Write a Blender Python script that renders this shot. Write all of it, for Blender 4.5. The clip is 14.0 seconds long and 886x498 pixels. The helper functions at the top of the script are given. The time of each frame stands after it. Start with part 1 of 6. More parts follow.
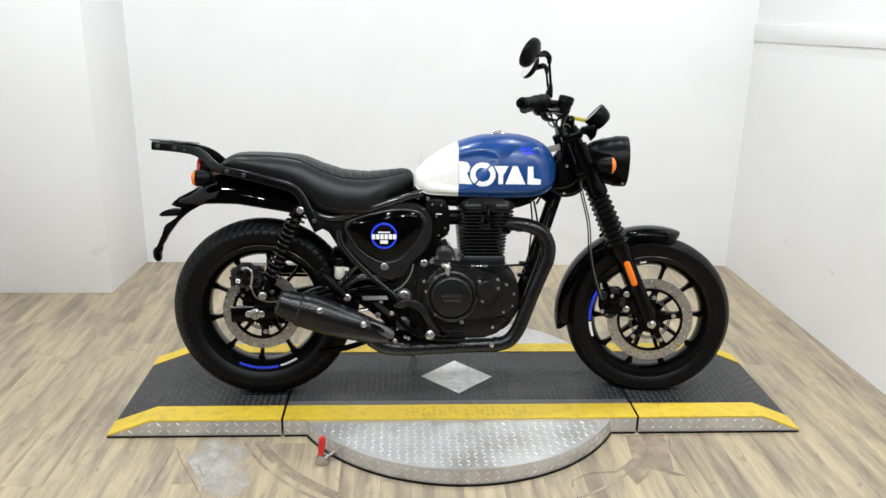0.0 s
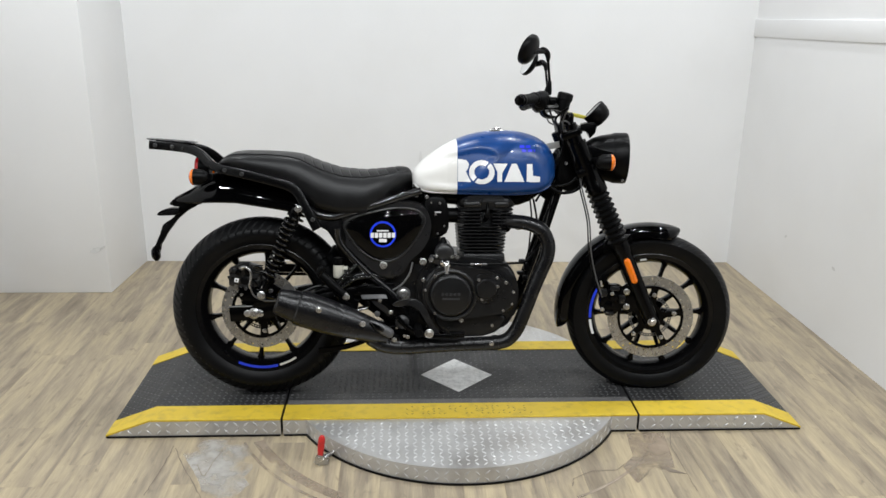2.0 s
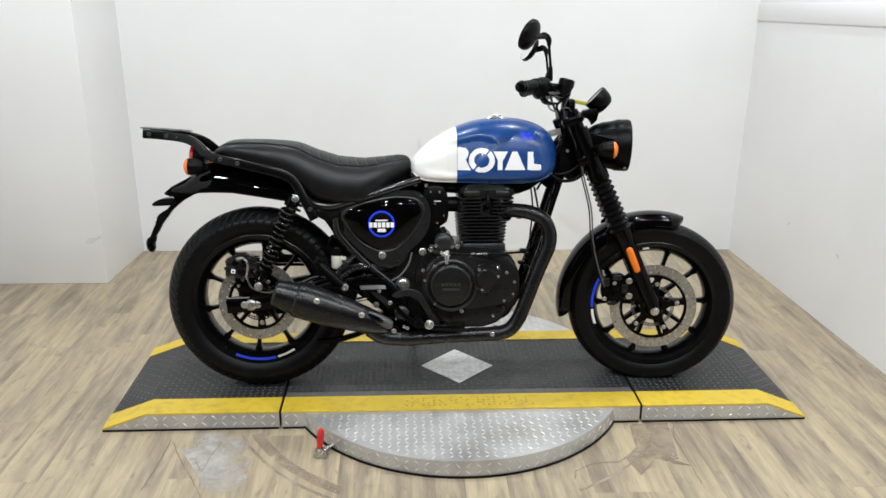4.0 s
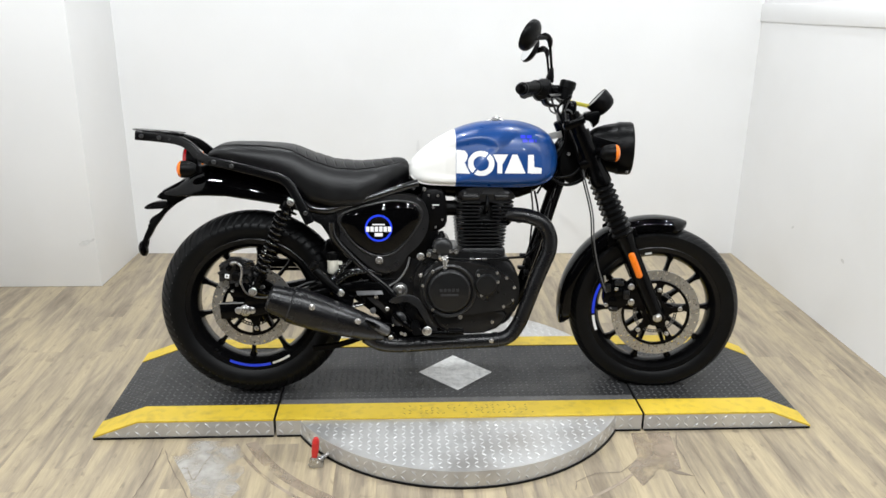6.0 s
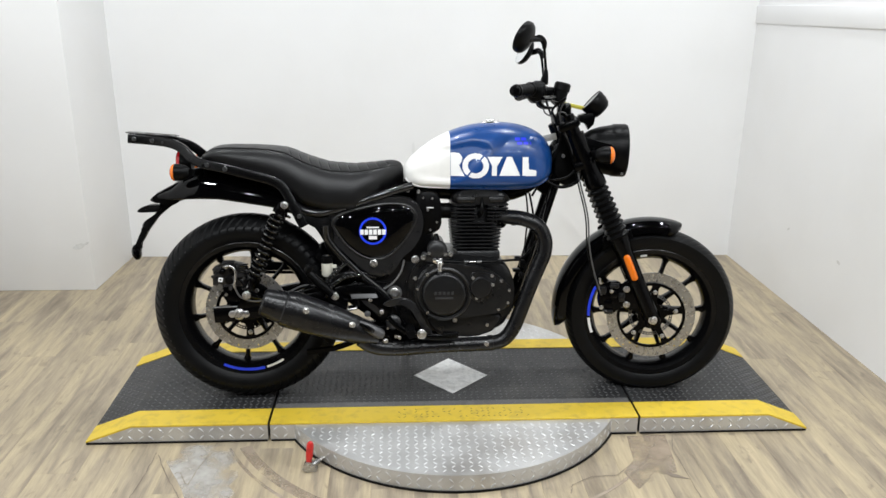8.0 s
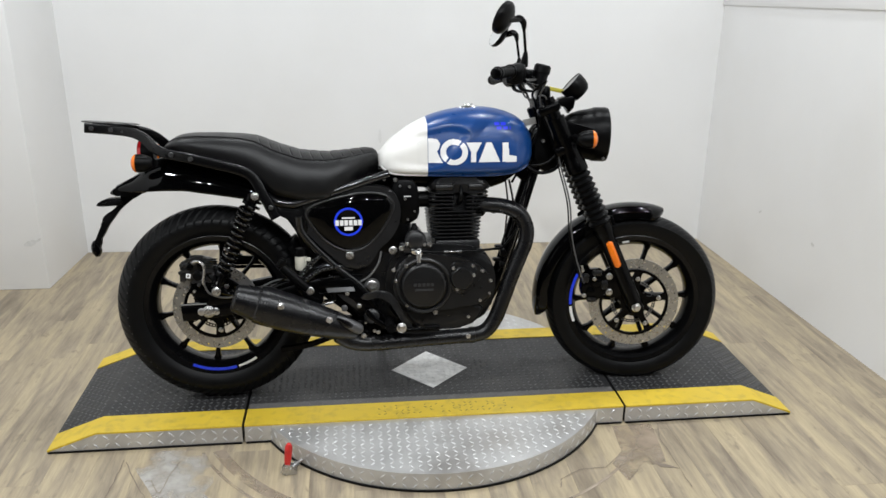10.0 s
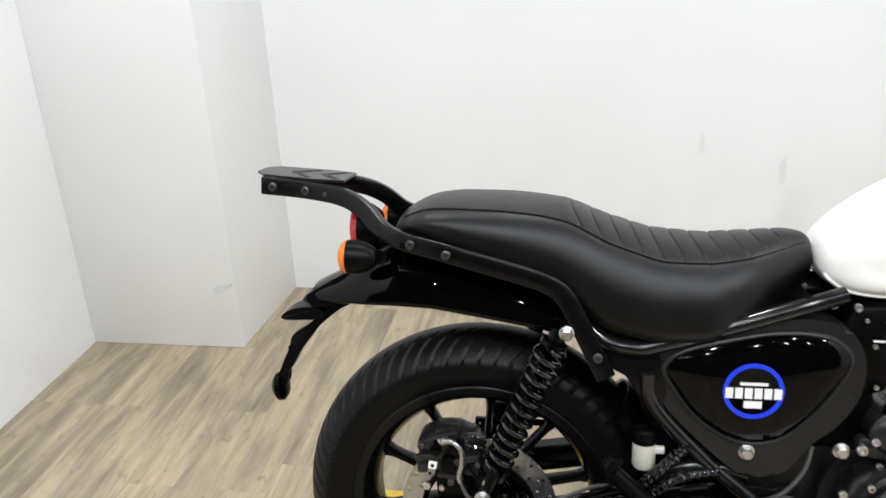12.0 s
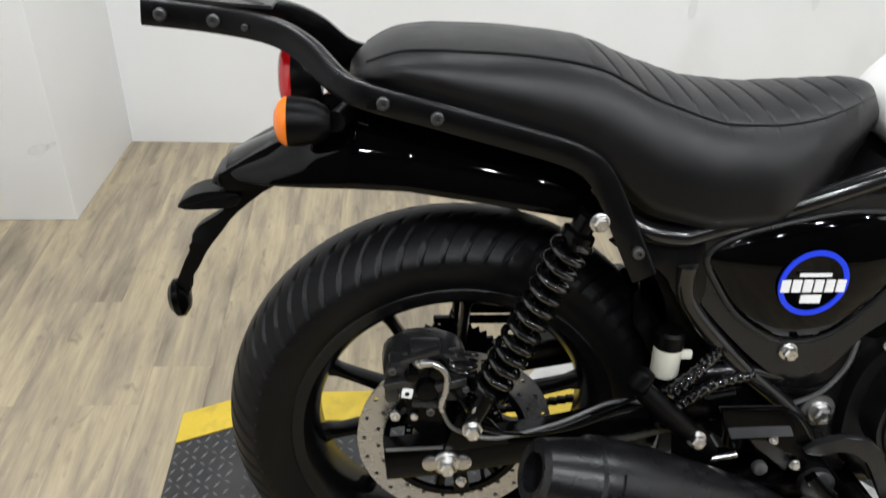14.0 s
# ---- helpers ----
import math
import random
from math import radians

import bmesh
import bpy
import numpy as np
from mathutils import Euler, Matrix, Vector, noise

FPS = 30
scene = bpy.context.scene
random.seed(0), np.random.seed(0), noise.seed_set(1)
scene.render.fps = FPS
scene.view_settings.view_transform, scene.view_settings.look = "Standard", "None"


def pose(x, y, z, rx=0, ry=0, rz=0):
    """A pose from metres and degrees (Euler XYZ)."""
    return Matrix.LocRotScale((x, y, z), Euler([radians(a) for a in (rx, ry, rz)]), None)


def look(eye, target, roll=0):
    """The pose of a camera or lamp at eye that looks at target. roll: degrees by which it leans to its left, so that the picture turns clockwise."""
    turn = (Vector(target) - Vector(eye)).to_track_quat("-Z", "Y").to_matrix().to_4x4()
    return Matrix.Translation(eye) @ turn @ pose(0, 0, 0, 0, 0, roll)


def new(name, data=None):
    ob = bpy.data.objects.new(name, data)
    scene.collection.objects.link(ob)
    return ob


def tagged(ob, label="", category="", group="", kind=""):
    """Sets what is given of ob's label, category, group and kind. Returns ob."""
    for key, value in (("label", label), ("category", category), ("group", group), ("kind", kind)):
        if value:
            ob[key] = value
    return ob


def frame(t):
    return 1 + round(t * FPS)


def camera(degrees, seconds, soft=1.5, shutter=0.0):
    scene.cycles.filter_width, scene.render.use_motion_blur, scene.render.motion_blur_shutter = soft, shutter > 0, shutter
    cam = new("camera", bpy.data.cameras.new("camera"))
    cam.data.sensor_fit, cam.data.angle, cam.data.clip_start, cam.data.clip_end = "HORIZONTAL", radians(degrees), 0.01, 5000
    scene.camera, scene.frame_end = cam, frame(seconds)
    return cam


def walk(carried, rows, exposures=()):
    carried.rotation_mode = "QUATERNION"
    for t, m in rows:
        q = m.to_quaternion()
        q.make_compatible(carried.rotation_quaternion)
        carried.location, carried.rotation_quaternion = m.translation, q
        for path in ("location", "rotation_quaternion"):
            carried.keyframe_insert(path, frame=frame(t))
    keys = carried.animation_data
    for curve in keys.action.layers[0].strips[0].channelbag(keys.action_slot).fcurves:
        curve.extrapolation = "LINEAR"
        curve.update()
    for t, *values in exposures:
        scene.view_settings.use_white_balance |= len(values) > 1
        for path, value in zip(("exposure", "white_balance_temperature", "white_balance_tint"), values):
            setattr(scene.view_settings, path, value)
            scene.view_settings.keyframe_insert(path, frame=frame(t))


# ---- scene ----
import functools

cam = camera(57.5, 14.0, shutter=0.2)
PATH = [
    (0, (-0.181, -2.609, 1.443), (-0.079, -0.706, 0.836), 1.1),
    (0.5, (-0.178, -2.612, 1.447), (-0.073, -0.710, 0.837), 1.1),
    (1, (-0.179, -2.611, 1.441), (-0.073, -0.710, 0.830), 1.1),
    (1.5, (-0.176, -2.606, 1.444), (-0.076, -0.704, 0.833), 0.8),
    (2, (-0.172, -2.597, 1.445), (-0.074, -0.697, 0.830), 0.8),
    (2.5, (-0.173, -2.585, 1.439), (-0.079, -0.688, 0.812), 0.5),
    (3, (-0.176, -2.577, 1.442), (-0.084, -0.682, 0.808), 0.6),
    (5.5, (-0.165, -2.508, 1.440), (-0.052, -0.623, 0.781), 0.4),
    (6, (-0.165, -2.497, 1.438), (-0.064, -0.607, 0.792), 0.7),
    (6.5, (-0.159, -2.493, 1.439), (-0.048, -0.601, 0.800), 0.7),
    (7, (-0.155, -2.490, 1.439), (-0.048, -0.597, 0.805), 0.6),
    (9.5, (-0.166, -2.478, 1.429), (-0.048, -0.591, 0.774), 0.7),
    (10, (-0.226, -2.391, 1.412), (-0.007, -0.519, 0.744), 0.6),
    (10.5, (-0.277, -2.134, 1.369), (-0.216, -0.279, 0.624), -2.6),
    (11, (-0.334, -1.772, 1.379), (-0.546, 0.071, 0.631), -1.9),
    (11.5, (-0.469, -1.444, 1.374), (-0.481, 0.406, 0.616), -2.1),
    (12, (-0.517, -1.090, 1.338), (-0.824, 0.731, 0.569), -2.7),
    (12.5, (-0.619, -0.860, 1.327), (-0.910, 0.935, 0.495), -2.0),
    (13, (-0.752, -0.770, 1.321), (-0.722, 1.037, 0.465), -1.0),
    (13.5, (-0.764, -0.751, 1.286), (-0.648, 1.002, 0.332), 0.5),
    (14, (-0.760, -0.762, 1.225), (-0.613, 0.887, 0.102), 2.7),
]
walk(cam, [(t, look(eye, target, roll)) for t, eye, target, roll in PATH],
     exposures=[(0, -0.24), (0.8, -0.29), (1.5, -0.44), (2.2, -0.56), (3.2, -0.52), (5.3, -0.22), (7.2, -0.22), (9.3, -0.54), (10.4, -0.47), (11, -0.32), (12, -0.22), (13.2, -0.17), (14, -0.32)])

# ---- light ----
world = bpy.data.worlds.new("room_world")
scene.world = world
world.use_nodes = True
world.node_tree.nodes["Background"].inputs[0].default_value = (0.9, 0.95, 1.0, 1)
world.node_tree.nodes["Background"].inputs[1].default_value = 0.05
CEILING = 2.75
LAMPS = [(x, -2.9, 14.0) for x in (-1.25, -0.55, 0.05, 0.67, 1.25)] + [(x, -1.4, 28.0) for x in (-1.55, -0.55, 0.5, 1.4)] + [(x, 0.55, 17.0) for x in (-1.55, -0.55, 0.5, 1.4)]
for lx, ly, watts in LAMPS:
    lamp = bpy.data.lights.new("ceiling_lamp", "AREA")
    lamp.shape, lamp.size, lamp.energy, lamp.color = "DISK", 0.075, watts, (0.94, 0.975, 1.0)
    new("ceiling_lamp", lamp).matrix_world = pose(lx, ly, CEILING - 0.035)


# ---- materials ----
def material(name, color, rough=0.5, metal=0.0, coat=0.0, grain=0.0, scale=40.0, bump=0.0, bump_scale=200.0, dirt=None, dirt_scale=3.0, stretch=(1, 1, 1), spec=0.5, detail=6.0):
    """A node material: base colour varied by a fine noise and by larger stains, and a fine relief."""
    m = bpy.data.materials.new(name)
    m.use_nodes = True
    n, l = m.node_tree.nodes, m.node_tree.links
    b = n["Principled BSDF"]
    b.inputs["Roughness"].default_value, b.inputs["Metallic"].default_value = rough, metal
    b.inputs["Coat Weight"].default_value, b.inputs["Coat Roughness"].default_value = coat, 0.04
    b.inputs["Specular IOR Level"].default_value = spec
    b.inputs["Base Color"].default_value = (*color, 1)
    place = n.new("ShaderNodeTexCoord")
    turn = n.new("ShaderNodeMapping")
    turn.inputs["Scale"].default_value = stretch
    l.new(place.outputs["Object"], turn.inputs["Vector"])
    last = None
    if grain:
        tex = n.new("ShaderNodeTexNoise")
        tex.inputs["Scale"].default_value, tex.inputs["Detail"].default_value = scale, detail
        l.new(turn.outputs[0], tex.inputs["Vector"])
        ramp = n.new("ShaderNodeMix")
        ramp.data_type = "RGBA"
        ramp.inputs[6].default_value = (*[c * (1 - grain) for c in color], 1)
        ramp.inputs[7].default_value = (*[min(1, c * (1 + grain)) for c in color], 1)
        l.new(tex.outputs["Fac"], ramp.inputs[0])
        last = ramp.outputs[2]
        rr = n.new("ShaderNodeMapRange")
        rr.inputs[3].default_value, rr.inputs[4].default_value = max(0, rough - 0.08), min(1, rough + 0.08)
        l.new(tex.outputs["Fac"], rr.inputs[0])
        l.new(rr.outputs[0], b.inputs["Roughness"])
    if dirt:
        tex = n.new("ShaderNodeTexNoise")
        tex.inputs["Scale"].default_value, tex.inputs["Detail"].default_value = dirt_scale, 8.0
        l.new(turn.outputs[0], tex.inputs["Vector"])
        fac = n.new("ShaderNodeMapRange")
        fac.inputs[1].default_value, fac.inputs[2].default_value, fac.inputs[4].default_value = 0.5, 0.72, dirt[3]
        l.new(tex.outputs["Fac"], fac.inputs[0])
        mix = n.new("ShaderNodeMix")
        mix.data_type = "RGBA"
        mix.inputs[6].default_value, mix.inputs[7].default_value = (*color, 1), (*dirt[:3], 1)
        if last:
            l.new(last, mix.inputs[6])
        l.new(fac.outputs[0], mix.inputs[0])
        last = mix.outputs[2]
    if last:
        l.new(last, b.inputs["Base Color"])
    if bump:
        tex = n.new("ShaderNodeTexNoise")
        tex.inputs["Scale"].default_value, tex.inputs["Detail"].default_value = bump_scale, 4.0
        l.new(turn.outputs[0], tex.inputs["Vector"])
        rel = n.new("ShaderNodeBump")
        rel.inputs["Strength"].default_value, rel.inputs["Distance"].default_value = bump, 0.002
        l.new(tex.outputs["Fac"], rel.inputs["Height"])
        l.new(rel.outputs[0], b.inputs["Normal"])
    return m


def plank_material():
    """Vinyl planks: tan and grey-brown wood print with long streaks, shifted from plank to plank."""
    m = bpy.data.materials.new("vinyl_plank")
    m.use_nodes = True
    n, l = m.node_tree.nodes, m.node_tree.links
    b = n["Principled BSDF"]
    info, place = n.new("ShaderNodeObjectInfo"), n.new("ShaderNodeTexCoord")
    off = n.new("ShaderNodeVectorMath")
    off.operation = "MULTIPLY_ADD"
    rnd = n.new("ShaderNodeCombineXYZ")
    for k in range(3):
        l.new(info.outputs["Random"], rnd.inputs[k])
    off.inputs[1].default_value = (37.0, 91.0, 13.0)
    l.new(rnd.outputs[0], off.inputs[0])
    l.new(place.outputs["Object"], off.inputs[2])

    def streaks(sx, sy, detail, rough=0.6, warp=0.0):
        mp = n.new("ShaderNodeMapping")
        mp.inputs["Scale"].default_value = (sx, sy, 1)
        l.new(off.outputs[0], mp.inputs["Vector"])
        t = n.new("ShaderNodeTexNoise")
        t.inputs["Scale"].default_value, t.inputs["Detail"].default_value, t.inputs["Roughness"].default_value = 1.0, detail, rough
        t.inputs["Distortion"].default_value = warp
        l.new(mp.outputs[0], t.inputs["Vector"])
        return t.outputs["Fac"]

    broad, fine, knots = streaks(21, 2.3, 6, 0.64, 0.35), streaks(150, 10, 5, 0.65, 0.3), streaks(34, 15, 3, 0.5, 0.6)
    ramp = n.new("ShaderNodeValToRGB")
    e = ramp.color_ramp.elements
    e[0].position, e[0].color = 0.27, (0.183, 0.147, 0.106, 1)
    e[1].position, e[1].color = 0.74, (0.492, 0.406, 0.264, 1)
    for pos, col in ((0.42, (0.280, 0.232, 0.168, 1)), (0.50, (0.350, 0.289, 0.199, 1)), (0.57, (0.402, 0.330, 0.218, 1))):
        el = e.new(pos)
        el.color = col
    add = n.new("ShaderNodeMath")
    add.operation = "MULTIPLY_ADD"
    add.inputs[1].default_value, add.inputs[2].default_value = 0.11, -0.055
    l.new(info.outputs["Random"], add.inputs[0])
    tot = n.new("ShaderNodeMath")
    l.new(add.outputs[0], tot.inputs[0])
    l.new(broad, tot.inputs[1])
    l.new(tot.outputs[0], ramp.inputs[0])
    mul = n.new("ShaderNodeMix")
    mul.data_type, mul.blend_type = "RGBA", "MULTIPLY"
    mul.inputs[0].default_value = 0.7
    gr = n.new("ShaderNodeMapRange")
    gr.inputs[1].default_value, gr.inputs[2].default_value, gr.inputs[3].default_value, gr.inputs[4].default_value = 0.3, 0.7, 0.80, 1.12
    l.new(fine, gr.inputs[0])
    l.new(ramp.outputs[0], mul.inputs[6])
    l.new(gr.outputs[0], mul.inputs[7])
    kn = n.new("ShaderNodeMapRange")
    kn.inputs[1].default_value, kn.inputs[2].default_value, kn.inputs[4].default_value = 0.61, 0.73, 0.6
    l.new(knots, kn.inputs[0])
    dark = n.new("ShaderNodeMix")
    dark.data_type = "RGBA"
    dark.inputs[7].default_value = (0.17, 0.14, 0.105, 1)
    l.new(kn.outputs[0], dark.inputs[0])
    l.new(mul.outputs[2], dark.inputs[6])
    l.new(dark.outputs[2], b.inputs["Base Color"])
    b.inputs["Roughness"].default_value = 0.42
    rel = n.new("ShaderNodeBump")
    rel.inputs["Strength"].default_value, rel.inputs["Distance"].default_value = 0.12, 0.001
    l.new(fine, rel.inputs["Height"])
    l.new(rel.outputs[0], b.inputs["Normal"])
    return m


def worn_through(m, radial, scale):
    """Let a floor mark fade out unevenly: by noise, and towards its rim where radial is above zero."""
    n, l = m.node_tree.nodes, m.node_tree.links
    place, tex, sub, dist, add, fade = (n.new("ShaderNode" + k) for k in ("TexCoord", "TexNoise", "VectorMath", "VectorMath", "Math", "MapRange"))
    tex.inputs["Scale"].default_value, tex.inputs["Detail"].default_value = scale, 7.0
    l.new(place.outputs["Object"], tex.inputs["Vector"])
    sub.operation, dist.operation, add.operation = "SUBTRACT", "LENGTH", "MULTIPLY_ADD"
    sub.inputs[1].default_value = (0.5, 0.5, 0.5)
    l.new(place.outputs["Generated"], sub.inputs[0])
    l.new(sub.outputs[0], dist.inputs[0])
    l.new(dist.outputs["Value"], add.inputs[0])
    add.inputs[1].default_value = radial
    l.new(tex.outputs["Fac"], add.inputs[2])
    mid = 0.52 + radial * 0.56
    fade.inputs[1].default_value, fade.inputs[2].default_value = mid - 0.16, mid + 0.16
    fade.inputs[3].default_value, fade.inputs[4].default_value = 0.8, 0.0
    l.new(add.outputs[0], fade.inputs[0])
    l.new(fade.outputs[0], n["Principled BSDF"].inputs["Alpha"])


WALL = material("white_wall_paint", (0.80, 0.80, 0.80), 0.62, grain=0.03, scale=3, bump=0.12, bump_scale=90, dirt=(0.70, 0.69, 0.67, 0.3), dirt_scale=1.3)
CEIL = material("dark_ceiling_paint", (0.05, 0.05, 0.05), 0.9, grain=0.1, scale=8)
# Near-black colour of the unseen walls added to darken reflections.
UNSEEN_DARK = material("added_dark_wall", (0.022, 0.022, 0.023), 0.9, grain=0.15, scale=5)
TRIM = material("trim_paint", (0.85, 0.85, 0.84), 0.5, grain=0.04, scale=6)
SUBFLOOR = material("floor_joint", (0.22, 0.18, 0.13), 0.8, grain=0.2)
PLANK = plank_material()
PATCH = material("worn_vinyl", (0.53, 0.51, 0.475), 0.4, grain=0.25, scale=9, dirt=(0.36, 0.31, 0.25, 0.7), dirt_scale=9)
SCUFF = material("scuffed_vinyl", (0.34, 0.27, 0.20), 0.55, grain=0.35, scale=14, dirt=(0.42, 0.36, 0.29, 0.8), dirt_scale=5)
worn_through(PATCH, 0.9, 11.0)
worn_through(SCUFF, 0.0, 9.0)
# Slightly greyed wall colour for the bike shadows painted on the back wall.
SHADOW_GREY = material("painted_wall_shadow", (0.735, 0.735, 0.735), 0.65, grain=0.05, scale=30)
SMUDGE = material("wall_scuff_grey", (0.66, 0.66, 0.65), 0.7, grain=0.12, scale=60)
CRACK = material("floor_crack", (0.19, 0.155, 0.12), 0.8, grain=0.2)
MAT = material("black_grip_coating", (0.022, 0.022, 0.023), 0.5, grain=0.4, scale=30, bump=0.3, bump_scale=260, dirt=(0.052, 0.050, 0.047, 0.7), dirt_scale=7)
YELLOW = material("yellow_paint", (0.66, 0.47, 0.04), 0.5, grain=0.12, scale=14, bump=0.15, dirt=(0.42, 0.30, 0.05, 0.6), dirt_scale=34)
BAND = material("dusty_grip_edge", (0.115, 0.112, 0.11), 0.6, grain=0.35, scale=22, bump=0.2, bump_scale=260, dirt=(0.06, 0.06, 0.06, 0.6), dirt_scale=14)
GRIME = material("rubbed_grime", (0.22, 0.165, 0.04), 0.6, grain=0.3, scale=60)
PLATE = material("diamond_plate", (0.60, 0.595, 0.585), 0.40, metal=0.62, grain=0.16, scale=10, bump=0.1, bump_scale=120, dirt=(0.38, 0.355, 0.33, 0.7), dirt_scale=6)
LUG = material("polished_tread", (0.68, 0.68, 0.68), 0.33, metal=0.6, grain=0.10, scale=30)
MATLUG = material("worn_grip_tread", (0.095, 0.095, 0.096), 0.36, grain=0.4, scale=40, dirt=(0.16, 0.16, 0.16, 0.6), dirt_scale=9)
WORNPLATE = material("scratched_plate", (0.74, 0.74, 0.73), 0.45, metal=0.35, grain=0.3, scale=60, dirt=(0.33, 0.33, 0.33, 0.6), dirt_scale=28)
GLOSS = material("gloss_black_paint", (0.0008, 0.0008, 0.001), 0.03, spec=0.2)
SPRING = material("gloss_black_spring_coat", (0.003, 0.003, 0.0033), 0.07, spec=0.7)
SATIN = material("satin_black_metal", (0.0010, 0.0010, 0.0012), 0.20, spec=0.11, grain=0.25, scale=25, bump=0.08, bump_scale=500)
ENGINE = material("black_engine_coating", (0.0058, 0.0058, 0.0063), 0.30, spec=0.40, grain=0.25, scale=30, bump=0.22, bump_scale=600)
EXHAUST = material("matt_black_exhaust", (0.0045, 0.0045, 0.0052), 0.28, spec=0.36, grain=0.2, scale=22, bump=0.1, bump_scale=400, dirt=(0.008, 0.0078, 0.0076, 0.6), dirt_scale=9)
PLASTIC = material("black_plastic", (0.0016, 0.0016, 0.0018), 0.34, spec=0.11, grain=0.2, scale=40, bump=0.15, bump_scale=700)
RAIL = material("rail_powder_coat", (0.0022, 0.0022, 0.0025), 0.24, spec=0.24, grain=0.2, scale=30, bump=0.06, bump_scale=500)
RUBBER = material("tyre_rubber", (0.0021, 0.0022, 0.0025), 0.40, spec=0.16, grain=0.25, scale=30, bump=0.15, bump_scale=300, dirt=(0.0052, 0.0053, 0.0057, 0.5), dirt_scale=12)
VINYL = material("black_seat_vinyl", (0.0012, 0.0012, 0.0016), 0.39, spec=0.34, grain=0.15, scale=30, bump=0.14, bump_scale=900)
STEEL = material("brushed_steel", (0.66, 0.65, 0.64), 0.27, metal=1.0, grain=0.12, scale=60)
DISC = material("brake_disc_steel", (0.47, 0.47, 0.47), 0.28, metal=0.92, grain=0.16, scale=50, dirt=(0.36, 0.32, 0.29, 0.5), dirt_scale=7)
DARKSCREW = material("dull_screw_steel", (0.10, 0.10, 0.102), 0.34, metal=0.8, grain=0.15, scale=80)
BRAID = material("braided_line", (0.085, 0.085, 0.087), 0.4, metal=0.4, grain=0.4, scale=300)
ZINC = material("dull_zinc", (0.17, 0.17, 0.17), 0.36, metal=0.7, grain=0.15, scale=80)
CAST = material("grey_black_casting", (0.013, 0.013, 0.0138), 0.30, spec=0.42, grain=0.4, scale=60, bump=0.3, bump_scale=260)
CASING = material("satin_grey_black_casing", (0.0095, 0.0095, 0.0102), 0.30, spec=0.42, grain=0.2, scale=30, bump=0.1, bump_scale=500)
ENAMEL = material("frame_enamel", (0.005, 0.005, 0.0056), 0.17, spec=0.6, grain=0.15, scale=40)
GREYPLATE = material("worn_grey_plate", (0.030, 0.030, 0.032), 0.34, grain=0.3, scale=40)
CHROME = material("chrome", (0.9, 0.9, 0.9), 0.2, metal=1.0, grain=0.03)
BLUE = material("blue_tank_paint", (0.006, 0.048, 0.195), 0.30, coat=0.12, grain=0.1, scale=25, spec=0.4)
WHITE = material("white_tank_paint", (0.78, 0.77, 0.74), 0.32, coat=0.2, grain=0.02, scale=10)
DECAL_WHITE = material("white_decal", (0.82, 0.82, 0.82), 0.4, grain=0.03)
DECAL_BLUE = material("bright_blue_decal", (0.01, 0.045, 0.75), 0.4, grain=0.05)
DECAL_NAVY = material("blue_print", (0.005, 0.02, 0.62), 0.4, grain=0.05)
LETTER_EMBOSS = material("embossed_cover", (0.024, 0.024, 0.026), 0.4, grain=0.2)
ORANGE = material("orange_lens", (0.78, 0.17, 0.003), 0.22, coat=0.2, grain=0.12, scale=90)
RED = material("red_lens", (0.42, 0.004, 0.008), 0.12, coat=0.4, grain=0.15, scale=90)
REDGRIP = material("red_vinyl_grip", (0.58, 0.022, 0.02), 0.38, grain=0.1, dirt=(0.2, 0.02, 0.02, 0.6), dirt_scale=30)
CLOUDY = material("cloudy_white_plastic", (0.66, 0.64, 0.55), 0.35, grain=0.08)
TAG = material("yellow_tag", (0.55, 0.48, 0.05), 0.5, grain=0.1)
STICKER = material("printed_sticker", (0.5, 0.5, 0.48), 0.5, grain=0.4, scale=220)
MIRROR = material("mirror_glass", (0.85, 0.87, 0.88), 0.02, metal=1.0)
LAMPGLASS = material("headlamp_glass", (0.7, 0.72, 0.74), 0.06, metal=0.6, coat=1.0, grain=0.1, scale=120)
GLOW = bpy.data.materials.new("lamp_diffuser")
GLOW.use_nodes = True
GLOW.node_tree.nodes["Principled BSDF"].inputs["Base Color"].default_value = (0.8, 0.8, 0.78, 1)


# ---- mesh tools ----
def V(*a):
    return Vector(a)


def mesh_of(bm, name, mats, sharp=38.0):
    bmesh.ops.recalc_face_normals(bm, faces=bm.faces)
    for f in bm.faces:
        f.smooth = True
    lim = radians(sharp)
    for e in bm.edges:
        e.smooth = len(e.link_faces) == 2 and e.calc_face_angle(0.0) < lim
    me = bpy.data.meshes.new(name)
    bm.to_mesh(me)
    bm.free()
    for m in mats if isinstance(mats, (list, tuple)) else [mats]:
        me.materials.append(m)
    return me


def part(name, bm, mats, parent=None, label="", sharp=38.0, kind=""):
    """One bmesh as one mesh object, under a thing or a part."""
    ob = new(name, mesh_of(bm, name, mats, sharp))
    ob.parent = parent
    return tagged(ob, label, kind=kind)


def put(name, me, m, parent=None):
    ob = new(name, me)
    ob.parent = parent
    ob.matrix_basis = m
    return ob


def thing(name, m, label, category, group="", kind=""):
    ob = new(name)
    ob.empty_display_size = 0.05
    ob.matrix_world = m
    return tagged(ob, label, category, group, kind)


def box(bm, c, s, bevel=0.0, m=None):
    g = bmesh.ops.create_cube(bm, size=1.0)
    t = (m or Matrix()) @ Matrix.Translation(c) @ Matrix.Diagonal((*s, 1))
    bmesh.ops.transform(bm, matrix=t, verts=g["verts"])
    if bevel:
        es = list({e for v in g["verts"] for e in v.link_edges})
        bmesh.ops.bevel(bm, geom=es, offset=bevel, segments=2, affect="EDGES", profile=0.5)
    return bm


